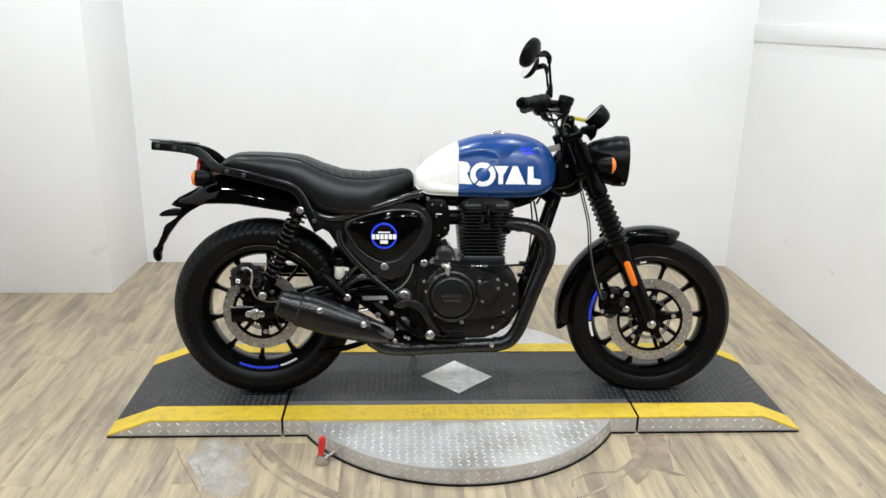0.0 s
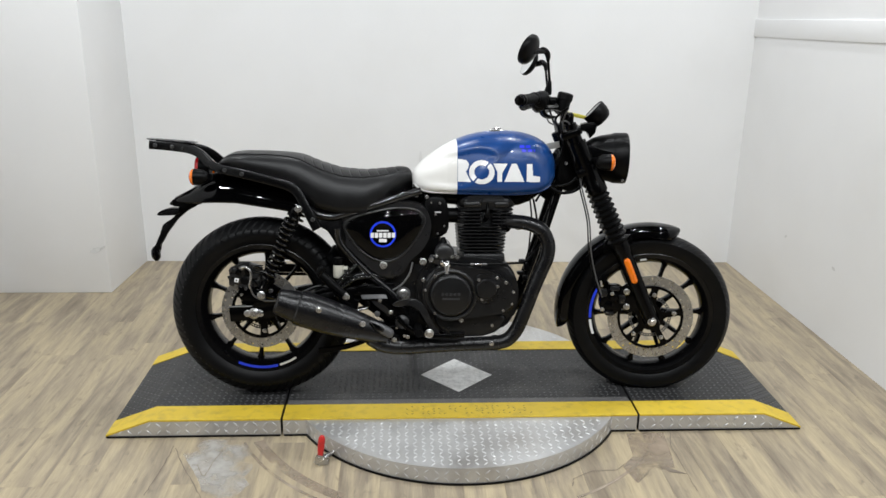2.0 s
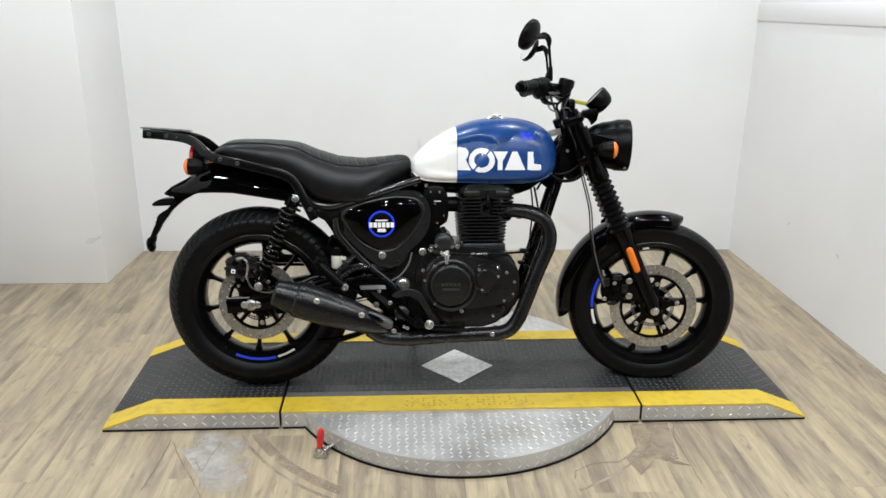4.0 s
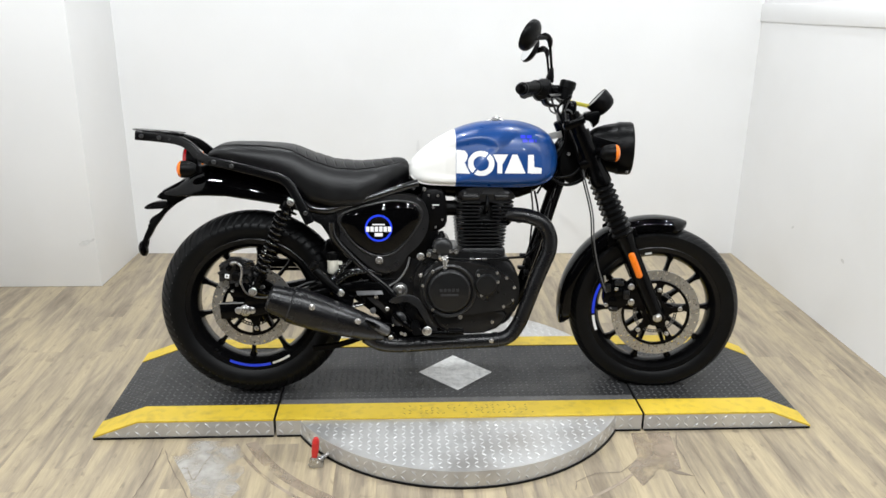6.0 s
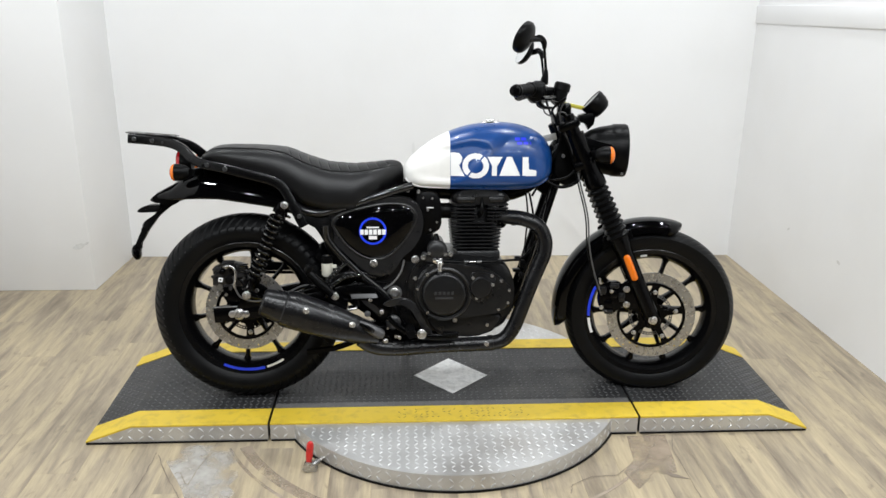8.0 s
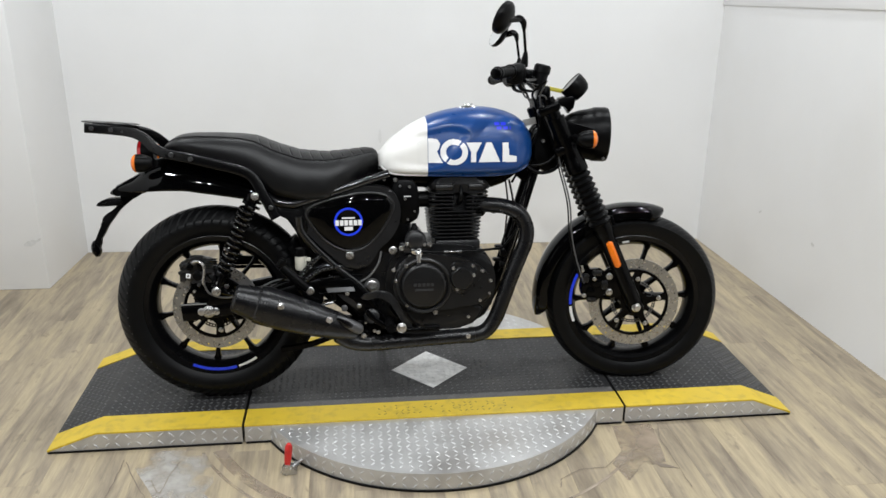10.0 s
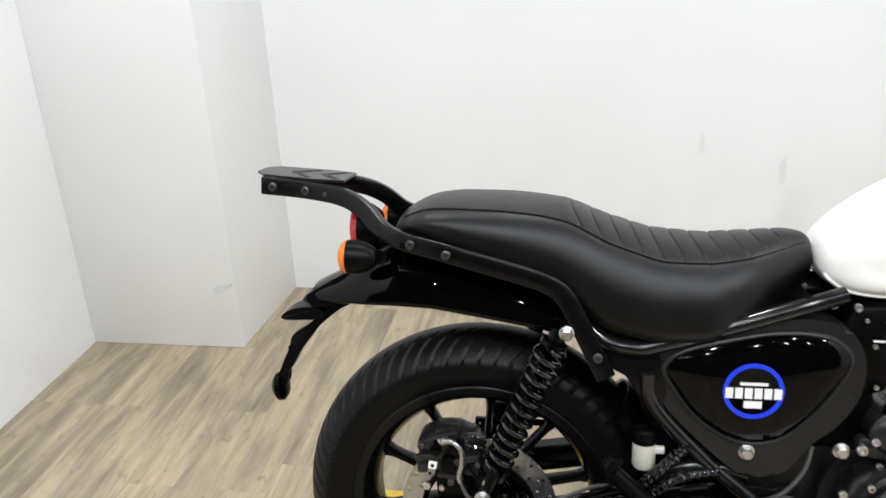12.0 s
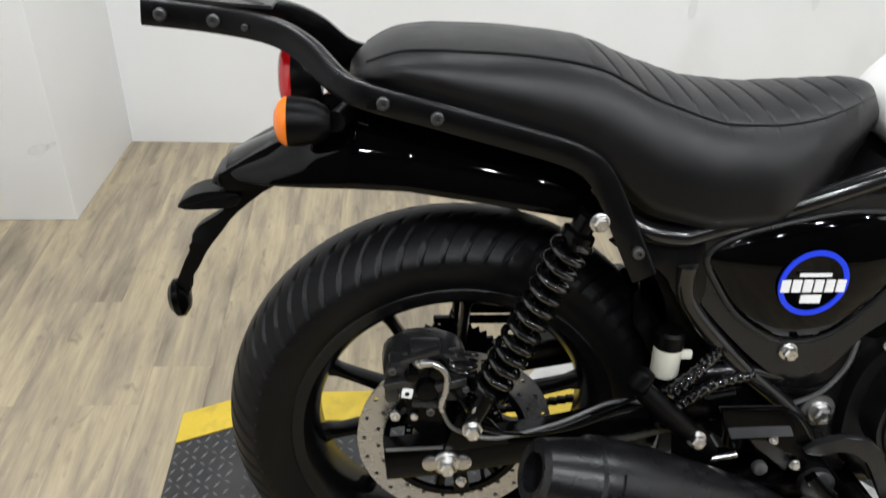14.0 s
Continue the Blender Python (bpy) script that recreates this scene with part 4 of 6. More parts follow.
rings = []
seat_top, seat_low, seat_half = eased(SX, STOP), eased(SX, SBOT), eased(SX, SHW)
ridge_w, ridge_d = eased(SRIDGE_X, SRIDGE_W), eased(SRIDGE_X, SRIDGE_D)
for i, x in enumerate(sx):
    top, bot, hw = seat_top[i], seat_low[i], seat_half[i]
    wr, zr = min(ridge_w[i], hw * 0.85), top - ridge_d[i]
    zl = bot + min(0.022, (zr - bot) * 0.4)
    halfring = []
    for k in range(19):
        f = k / 18
        z = top - (top - zr) * f ** 2.2
        if -0.54 < x < -0.18:
            ph = ((x + 0.55 - 0.016 * f * f) / 0.031) % 1.0
            fade = min(1.0, (x + 0.54) / 0.012, (-0.18 - x) / 0.012) * (1.0 if k < 18 else 0.35)
            z += (0.0008 * math.sin(math.pi * ph) - 0.0026 * max(0.0, 1 - min(ph, 1 - ph) / 0.075)) * fade
        halfring.append((wr * f, z))
    for k in range(1, 11):
        f = k / 10
        bulge = math.sin(math.pi * f) * 0.008 + 0.006 * f * (1 - f) * (1 - f) * 4
        halfring.append((wr + (hw - wr) * f ** 0.8 + bulge, zr + (zl - zr) * f))
    for k in range(1, 5):
        f = k / 4
        halfring.append((hw - 0.012 * f * f, zl + (bot - zl) * f))
    ring = [V(x, -y, z) for y, z in halfring] + [V(x, y, z) for y, z in halfring[:0:-1]]
    rings.append(ring)
seat = part("seat", ring_loft(B(), rings), VINYL, bike, "black vinyl two-up seat with ribbed rider section", sharp=33)
for s in (-1, 1):
    seam = []
    for i in range(18, len(sx) - 14, 9):
        seam.append((sx[i], s * (min(ridge_w[i], seat_half[i] * 0.85) + 0.0006), seat_top[i] - ridge_d[i] + 0.0002))
    part("seat_seam", tube(B(), seam, 0.0016, 6, smooth=False), VINYL, seat)
part("seat_base", bar(B(), [(-0.78, -0.0, 0.800), (-0.7, -0.0, 0.780), (-0.57, 0, 0.740), (-0.47, 0, 0.668), (-0.34, 0, 0.648), (-0.22, 0, 0.690), (-0.17, 0, 0.725)], 0.21, 0.012), PLASTIC, seat)

# rear body
MGX = [-0.95, -0.935, -0.90, -0.85, -0.80, -0.735, -0.669, -0.588, -0.530, -0.47, -0.45]
MGL = [0.690, 0.683, 0.680, 0.681, 0.683, 0.682, 0.672, 0.657, 0.645, 0.64, 0.65]
MGH = [0.700, 0.708, 0.725, 0.765, 0.79, 0.786, 0.775, 0.755, 0.738, 0.70, 0.68]
MGW = [0.04, 0.055, 0.066, 0.078, 0.088, 0.094, 0.097, 0.100, 0.100, 0.095, 0.08]
rings = []
for x in np.linspace(-0.95, -0.45, 60):
    lo, hi, hw = interp(MGX, MGL, x), interp(MGX, MGH, x), interp(MGX, MGW, x)
    mid = lo + (hi - lo) * 0.10
    ring = []
    for k in range(40):
        a = 2 * math.pi * k / 40
        c, q = math.cos(a), math.sin(a)
        e = 0.98 if q > 0 else 0.3
        ring.append(V(x, hw * math.copysign(abs(c) ** e, c), mid + (hi - mid if q > 0 else mid - lo) * math.copysign(abs(q) ** e, q)))
    rings.append(ring)
rf = part("rear_mudguard", ring_loft(B(), rings), GLOSS, bike, "gloss black rear mudguard", sharp=60)
part("tail_tip", prism(B(), smooth_poly([(-0.97, 0.675), (-0.93, 0.705), (-0.86, 0.74), (-0.82, 0.73), (-0.86, 0.69), (-0.92, 0.668)], 4), -0.046, 0.046, 0.014, 3), PLASTIC, rf, "matt black mudguard tip")
hang = part("plate_hanger", prism(B(), smooth_poly([(-0.859, 0.726), (-0.894, 0.704), (-0.947, 0.673), (-0.940, 0.653), (-0.955, 0.637), (-0.970, 0.622), (-0.996, 0.605), (-1.006, 0.592), (-1.008, 0.577), (-1.018, 0.557), (-1.029, 0.532), (-1.040, 0.508), (-1.019, 0.500), (-1.017, 0.522), (-1.001, 0.547), (-0.988, 0.571), (-0.968, 0.597), (-0.946, 0.624), (-0.895, 0.664), (-0.861, 0.679)], 3), -0.009, 0.009, 0.003), PLASTIC, bike, "matt black number plate bracket without a plate")
part("cross_bracket", prism(B(), smooth_poly([(-1.016, 0.639), (-1.001, 0.651), (-0.976, 0.658), (-0.940, 0.655), (-0.945, 0.638), (-0.971, 0.635), (-1.008, 0.634)], 3), -0.024, 0.024, 0.003), PLASTIC, hang)
part("rear_reflector_mount", lathe(B(), [(0, 0.008), (0.003, 0.018), (0.010, 0.026), (0.018, 0.026), (0.025, 0.018), (0.028, 0.008)], (-1.046, 0, 0.496), (1, 0, 0.15), 24), SATIN, hang)
tl = part("tail_light", lathe(B(), [(0.0, 0.043), (0.018, 0.041), (0.034, 0.030)], (-0.868, 0, 0.797), (1, 0, 0), 32), PLASTIC, bike, "round red tail light in a black housing")
part("lens", lathe(B(), [(0.0, 0.043), (0.006, 0.042), (0.012, 0.037), (0.016, 0.024), (0.018, 0.001)], (-0.868, 0, 0.797), (-1, 0, 0), 32), RED, tl, "red tail light lens")
for x, y, z in ((-0.866, -0.105, 0.772), (-0.846, 0.130, 0.789)):
    ind = indicator("turn_signal", (x, y, z), (-1, 0, 0.0), 0.0275, "black rear turn signal")
    part("stalk", cyl(B(), (x + 0.051, y, z), (x + 0.066, y * 0.5, z), 0.012, seg=12), PLASTIC, ind)

# grab rails and rack
for s in (-1, 1):
    rail = part("grab_rail", bar(B(), [(-1.024, s * 0.040, 0.876), (-0.95, s * 0.046, 0.870), (-0.885, s * 0.060, 0.861), (-0.845, s * 0.074, 0.843), (-0.81, s * 0.092, 0.812), (-0.775, s * 0.104, 0.799), (-0.70, s * 0.122, 0.784), (-0.62, s * 0.132, 0.763), (-0.555, s * 0.137, 0.742), (-0.525, s * 0.14, 0.718), (-0.495, s * 0.147, 0.66), (-0.465, s * 0.15, 0.598)], 0.014, 0.029, 8, 0.3), RAIL, bike, "black steel grab rail and rack support")
    if s < 0:
        for x, y, z, r in ((-1.003, -0.0487, 0.8745, 0.0072), (-0.946, -0.0530, 0.8695, 0.0072), (-0.912, -0.0615, 0.864, 0.004)):
            bolt(x, y, z, r, rail, ALLEN_GREY, "screw")
        for x, y, z in ((-0.763, -0.1145, 0.796), (-0.705, -0.1292, 0.784), (-0.478, -0.156, 0.632)):
            bolt(x, y, z, 0.0076, rail, ALLEN_GREY, "screw")
        bolt(-0.524, -0.151, 0.668, 0.0125, rail)
rk = B()
RACK = [(-1.038, -0.022), (-1.020, -0.045), (-0.93, -0.051), (-0.884, -0.042), (-0.884, 0.042), (-0.93, 0.051), (-1.020, 0.045), (-1.038, 0.022)]
lowv = [rk.verts.new((x, y, 0.8868 - (x + 0.96) * 0.08)) for x, y in RACK]
topv = [rk.verts.new((x, y, 0.8905 - (x + 0.96) * 0.08)) for x, y in RACK]
rk.faces.new(lowv[::-1])
rk.faces.new(topv)
for i in range(8):
    rk.faces.new((lowv[i], lowv[(i + 1) % 8], topv[(i + 1) % 8], topv[i]))
rack = part("luggage_rack", rk, CAST, bike, "flat black luggage rack plate with chevron slots")
for x in (-0.985, -0.935):
    sl = B()
    for s in (-1, 1):
        pts = [(x, 0.0), (x + 0.03, s * 0.036), (x + 0.042, s * 0.036), (x + 0.012, 0.0)]
        a = [sl.verts.new((px, py, 0.8912 - (px + 0.96) * 0.08)) for px, py in pts]
        b = [sl.verts.new((px, py, 0.8895 - (px + 0.96) * 0.08)) for px, py in pts]
        sl.faces.new(a)
        sl.faces.new(b[::-1])
        for i in range(4):
            sl.faces.new((a[i], a[(i + 1) % 4], b[(i + 1) % 4], b[i]))
    part("slot", sl, RUBBER, rack)

# the tail hangs a little lower and further from the middle than the frame line
def settle(ob, parent_m, low=0.0):
    m = parent_m @ ob.matrix_basis
    for c in ob.children:
        settle(c, m, low)
    if ob.data.users > 1:
        f = min(1, max(0, (-0.38 - m.translation.x) / 0.3))
        ob.matrix_basis = ob.matrix_basis.copy()
        ob.matrix_basis.translation += V(-0.005 * f * f, 0.006 * f, -0.008 * f)
        return
    for v in ob.data.vertices:
        f = min(1, max(0, (-0.38 - (m @ v.co).x) / 0.3))
        v.co += V(-0.005 * f * f, 0.006 * f - low, -0.008 * f - low * 0.7)


for ob in list(bike.children):
    if ob.name.split(".")[0] in ("seat", "rear_mudguard", "plate_hanger", "tail_light", "grab_rail", "luggage_rack") or (ob.name.startswith("turn_signal") and ob.data.vertices[0].co.x < 0):
        settle(ob, Matrix(), 0.008 if ob.name == "seat" else 0.0)

# shocks
s_top, s_low = V(-0.538, 0, 0.657), V(-0.655, 0, 0.372)
sd = (s_low - s_top).normalized()
slen = (s_low - s_top).length
for s in (-1, 1):
    o = V(0, s * 0.134, 0)
    sd = (s_low - V(0, s * 0.009, 0) - s_top).normalized()
    shock = part("shock_absorber", lathe(B(), [(-0.012, 0.010), (-0.010, 0.014), (0.012, 0.014), (0.02, 0.012), (0.055, 0.009), (0.19, 0.009), (0.192, 0.014), (slen - 0.035, 0.014), (slen - 0.02, 0.014), (slen, 0.012)], s_top + o, sd, 20), SATIN, bike, "black rear shock absorber")
    _, su, sw_ = axis_frame(sd)
    turns, wire = 12, []
    for k in range(turns * 14 + 1):
        a = 2 * math.pi * k / 14
        wire.append(s_top + o + sd * (0.024 + (slen - 0.084) * k / (turns * 14)) + (su * math.cos(a) + sw_ * math.sin(a)) * 0.0205)
    part("spring", tube(B(), wire, 0.0050, 10, smooth=False), SPRING, shock, "gloss black coil spring")
    part("spring_seat", lathe(B(), [(0, 0.015), (0, 0.025), (0.01, 0.025), (0.014, 0.017)], s_top + o + sd * (slen - 0.062), sd, 24), SATIN, shock)
    part("preload_collar", lathe(B(), [(0, 0.013), (0, 0.020), (0.008, 0.021), (0.010, 0.014)], s_top + o + sd * 0.012, sd, 24), SATIN, shock)
    if s < 0:
        bolt(s_low.x, -0.138, s_low.z, 0.0145, shock)

# swingarm
for s in (-1, 1):
    arm = part("swingarm", bar(B(), [(-0.765, s * 0.105, 0.301), (-0.66, s * 0.105, 0.311), (-0.50, s * 0.103, 0.338), (-0.35, s * 0.095, 0.37), (-0.24, s * 0.08, 0.385)], 0.034, 0.050, 6), SATIN, bike)
    if s < 0:
        plate_bm = lathe(B(), [(0, 0.0185), (0.004, 0.0185), (0.006, 0.016), (0.006, 0.0)], (-0.684, -0.122, 0.306), (0, -1, 0), 24)
        for dx in (-0.0215, 0.0215):
            lathe(plate_bm, [(0, 0.0115), (0.0035, 0.0115), (0.005, 0.009), (0.005, 0.0)], (-0.684 + dx, -0.122, 0.306), (0, -1, 0), 18)
        part("axle_plate", plate_bm, DISC, arm, "zinc axle adjuster plate")
        bolt(-0.684, -0.127, 0.306, 0.015, arm, name="axle_nut")
        part("adjuster", cyl(B(), (-0.765, -0.1225, 0.329), (-0.690, -0.1225, 0.331), 0.0024, seg=8), ZINC, arm)
    part("shock_bracket", prism(B(), [(-0.69, 0.32), (-0.672, 0.385), (-0.64, 0.385), (-0.60, 0.335)], s * 0.118 - 0.005, s * 0.118 + 0.005, 0.002), SATIN, arm)
part("swingarm_brace", cyl(B(), (-0.40, -0.1, 0.36), (-0.40, 0.1, 0.36), 0.022), SATIN, bike)
part("rear_axle", cyl(B(), (RX, -0.125, RZ), (RX, 0.125, RZ), 0.010), STEEL, bike)

# rear caliper, hose and sensor
rc = part("rear_caliper", prism(B(), smooth_poly([(-0.768, 0.440), (-0.752, 0.462), (-0.70, 0.468), (-0.665, 0.455), (-0.66, 0.41), (-0.70, 0.392), (-0.75, 0.402)], 3), -0.106, -0.045, 0.009), CAST, bike, "black rear brake caliper")
part("piston_cap", cyl(B(), (-0.712, -0.124, 0.418), (-0.712, -0.105, 0.418), 0.015, seg=20, round_off=0.004), PLASTIC, rc)
part("caliper_bracket", prism(B(), [(-0.74, 0.40), (-0.68, 0.39), (-0.652, 0.33), (-0.70, 0.315), (-0.735, 0.35)], -0.098, -0.088, 0.003), SATIN, rc)
for k, (bx, bz, bw, bh, by) in enumerate(((-0.748, 0.452, 0.026, 0.022, -0.118), (-0.715, 0.470, 0.04, 0.018, -0.112), (-0.675, 0.452, 0.024, 0.03, -0.118), (-0.757, 0.415, 0.018, 0.03, -0.116), (-0.676, 0.408, 0.026, 0.024, -0.110))):
    part("caliper_lug", box(B(), (bx, by + 0.012, bz), (bw, 0.03, bh), 0.005), CAST, rc)
for bx, bz, br in ((-0.700, 0.452, 0.011), (-0.733, 0.447, 0.009)):
    part("piston_cap", cyl(B(), (bx, -0.13, bz), (bx, -0.11, bz), br, seg=18, round_off=0.003), SATIN, rc)
part("banjo", lathe(B(), [(0, 0.006), (0.0, 0.010), (0.008, 0.010), (0.010, 0.007)], (-0.722, -0.112, 0.463), (0, -1, 0), 16), ZINC, rc)
bolt(-0.722, -0.122, 0.463, 0.007, rc)
for x0, z0, x1, z1, w_, y_ in ((-0.765, 0.43, -0.735, 0.435, 0.010, -0.121), (-0.70, 0.425, -0.665, 0.435, 0.011, -0.119), (-0.745, 0.462, -0.70, 0.478, 0.007, -0.116), (-0.69, 0.47, -0.655, 0.455, 0.006, -0.112), (-0.73, 0.40, -0.69, 0.395, 0.008, -0.116)):
    part("caliper_rib", bar(B(), [(x0, y_, z0), ((x0 + x1) / 2, y_ - 0.004, (z0 + z1) / 2 + 0.003), (x1, y_, z1)], 0.012, w_, 4), CAST, rc)
clip = []
for k in range(43):
    a_ = 2 * math.pi * k / 14
    clip.append((-0.668 + 0.017 * math.cos(a_), -0.118 + 0.006 * math.sin(a_), 0.470 - 0.004 * k / 7))
part("pad_spring", tube(B(), clip, 0.0022, 6, smooth=False), SPRING, rc)
for bx, bz, br in ((-0.757, 0.455, 0.006), (-0.688, 0.43, 0.005), (-0.745, 0.437, 0.004), (-0.664, 0.425, 0.005), (-0.708, 0.392, 0.006)):
    bolt(bx, -0.124, bz, br, rc, ALLEN_GREY, "screw")
part("sensor_wire", tube(B(), [(-0.70, -0.112, 0.44), (-0.665, -0.125, 0.40), (-0.64, -0.13, 0.365), (-0.56, -0.132, 0.358), (-0.49, -0.13, 0.385), (-0.43, -0.124, 0.408), (-0.37, -0.11, 0.40)], 0.0026, 8), SPRING, rc)
part("label", box(B(), (-0.738, -0.1265, 0.421), (0.014, 0.003, 0.014), 0.001, Matrix.Translation((-0.738, 0, 0.421)) @ Matrix.Rotation(radians(9), 4, "Y") @ Matrix.Translation((0.738, 0, -0.421))), DECAL_WHITE, rc, "white square sticker with a dark centre")
part("label_centre", lathe(B(), [(0, 0.003), (0.001, 0.003), (0.001, 0.0)], (-0.738, -0.1278, 0.421), (0, -1, 0), 10), PLASTIC, rc)
part("short_pipe", tube(B(), [(-0.640, -0.130, 0.430), (-0.643, -0.133, 0.415), (-0.652, -0.134, 0.398), (-0.654, -0.132, 0.388)], 0.0036, 10), DISC, rc, "short bright steel pipe")
part("hose_end", tube(B(), [(-0.722, -0.124, 0.463), (-0.705, -0.130, 0.466), (-0.690, -0.132, 0.452), (-0.690, -0.131, 0.425), (-0.695, -0.129, 0.405), (-0.693, -0.128, 0.393)], [0.0055, 0.0042, 0.0042, 0.0042, 0.004, 0.0034], 10), DISC, rc, "bright steel brake pipe")
part("brake_hose", tube(B(), [(-0.72, -0.118, 0.462), (-0.700, -0.128, 0.464), (-0.687, -0.13, 0.445), (-0.692, -0.128, 0.41), (-0.69, -0.126, 0.385), (-0.672, -0.125, 0.36), (-0.62, -0.13, 0.350), (-0.54, -0.13, 0.372), (-0.47, -0.125, 0.40), (-0.42, -0.12, 0.39), (-0.38, -0.11, 0.36)], 0.0030, 8), ZINC, rc, "braided steel brake hose")
part("sensor_wire", tube(B(), [(-0.655, -0.115, 0.345), (-0.59, -0.128, 0.352), (-0.52, -0.13, 0.365), (-0.46, -0.125, 0.385), (-0.40, -0.12, 0.40), (-0.36, -0.1, 0.395)], 0.003, 8), PLASTIC, rc)
for x, z, r in ((-0.752, 0.37, 0.008), (-0.727, 0.367, 0.006), (-0.75, 0.455, 0.006), (-0.68, 0.465, 0.007)):
    bolt(x, -0.113 if z > 0.4 else -0.1, z, r, rc, ALLEN_BRIGHT, "screw")
part("inner_mudguard", prism(B(), smooth_poly([(-0.505, 0.668), (-0.465, 0.618), (-0.405, 0.525), (-0.385, 0.42), (-0.375, 0.36), (-0.33, 0.38), (-0.34, 0.50), (-0.40, 0.62), (-0.47, 0.68)], 4), -0.075, 0.075, 0.01), PLASTIC, bike, "black plastic inner mudguard")

part("tyre_hugger", guard((RX + 0.010, RZ), 0.331, -8, 40, 0.080, 0.035), PLASTIC, bike, "black plastic tyre hugger")

# frame
FRAME = [
    ([(-0.12, -0.10, 0.720), (-0.184, -0.112, 0.703), (-0.276, -0.118, 0.674), (-0.388, -0.12, 0.640), (-0.42, -0.12, 0.634), (-0.47, -0.115, 0.645), (-0.515, -0.085, 0.685)], 0.013),
    ([(-0.40, -0.118, 0.595), (-0.388, -0.112, 0.537), (-0.30, -0.108, 0.44), (-0.207, -0.108, 0.358), (-0.17, -0.11, 0.29)], 0.013),
    ([(-0.40, -0.10, 0.385), (-0.36, -0.105, 0.425), (-0.30, -0.108, 0.435), (-0.24, -0.10, 0.42)], 0.011),
]
fr = part("frame", tube(B(), [(0.39, 0, 0.86), (0.25, 0, 0.70), (0.05, 0, 0.69), (-0.15, 0, 0.70), (-0.30, 0, 0.66)], 0.028, 16), SATIN, bike, "black tubular steel frame")
part("downtube", tube(B(), [(0.385, 0, 0.80), (0.34, 0, 0.66), (0.285, 0, 0.48), (0.245, 0, 0.36), (0.20, 0, 0.28)], 0.025, 16), SATIN, fr)
part("gusset", prism(B(), [(0.395, 0.79), (0.375, 0.70), (0.345, 0.665), (0.30, 0.70), (0.31, 0.72)], -0.02, 0.02, 0.004), SATIN, fr)
for pts, r in FRAME:
    for s in (1, -1):
        part("frame_tube", tube(B(), [(x, y * s, z) for x, y, z in pts], r, 12), ENAMEL, fr)
for y in (-0.112, 0.112):
    part("frame_plate", prism(B(), smooth_poly([(-0.50, 0.625), (-0.44, 0.645), (-0.395, 0.645), (-0.378, 0.60), (-0.372, 0.54), (-0.392, 0.525), (-0.41, 0.56), (-0.45, 0.60)], 3), y - 0.006, y + 0.006, 0.004), RAIL, fr)
part("pivot_casting", prism(B(), smooth_poly([(-0.30, 0.455), (-0.20, 0.47), (-0.10, 0.47), (-0.09, 0.24), (-0.14, 0.225), (-0.20, 0.235), (-0.25, 0.30), (-0.30, 0.37)], 3), -0.085, 0.085, 0.012), ENGINE, fr)
part("stand_bracket", box(B(), (-0.135, 0.0, 0.226), (0.22, 0.16, 0.034), 0.01), SATIN, fr)
part("frame_cradle", prism(B(), smooth_poly([(-0.36, 0.375), (-0.30, 0.37), (-0.20, 0.30), (-0.13, 0.245), (-0.06, 0.235), (-0.06, 0.205), (-0.16, 0.205), (-0.26, 0.275), (-0.34, 0.335)], 3), -0.07, 0.07, 0.008), PLASTIC, fr)
part("battery_tray", box(B(), (-0.33, 0, 0.49), (0.12, 0.13, 0.09), 0.015), PLASTIC, fr)
part("cross_tube", cyl(B(), (-0.385, -0.11, 0.395), (-0.385, 0.11, 0.395), 0.014), SATIN, fr)
part("coil_cover", box(B(), (-0.20, 0, 0.55), (0.30, 0.18, 0.20), 0.03), PLASTIC, fr)
part("airbox", prism(B(), smooth_poly([(-0.105, 0.69), (-0.04, 0.695), (-0.025, 0.64), (-0.03, 0.575), (-0.09, 0.555), (-0.115, 0.60)], 3), -0.09, 0.09, 0.01), PLASTIC, bike, "black airbox and throttle body")
part("intake", cyl(B(), (-0.03, -0.03, 0.63), (0.02, -0.03, 0.63), 0.026, seg=18), PLASTIC, bike)
for x, z, r in ((-0.055, 0.678, 0.006), (-0.07, 0.64, 0.006), (-0.04, 0.60, 0.005), (-0.062, 0.575, 0.006), (-0.085, 0.68, 0.005), (-0.10, 0.70, 0.009), (-0.135, 0.705, 0.010)):
    bolt(x, -0.096, z, r * 0.8, bike, ALLEN_BRIGHT, "screw")

# side cover
OUTER = smooth_poly([(-0.395, 0.606), (-0.375, 0.634), (-0.343, 0.646), (-0.27, 0.668), (-0.20, 0.684), (-0.150, 0.684), (-0.115, 0.672), (-0.092, 0.640), (-0.085, 0.600), (-0.094, 0.556), (-0.120, 0.515), (-0.150, 0.488), (-0.185, 0.440), (-0.225, 0.420), (-0.27, 0.440), (-0.344, 0.507), (-0.385, 0.558)], 4)
INNER = smooth_poly([(-0.378, 0.606), (-0.345, 0.632), (-0.27, 0.653), (-0.205, 0.664), (-0.145, 0.660), (-0.115, 0.641), (-0.109, 0.614), (-0.135, 0.563), (-0.175, 0.513), (-0.215, 0.487), (-0.27, 0.488), (-0.325, 0.523), (-0.36, 0.568)], 4)
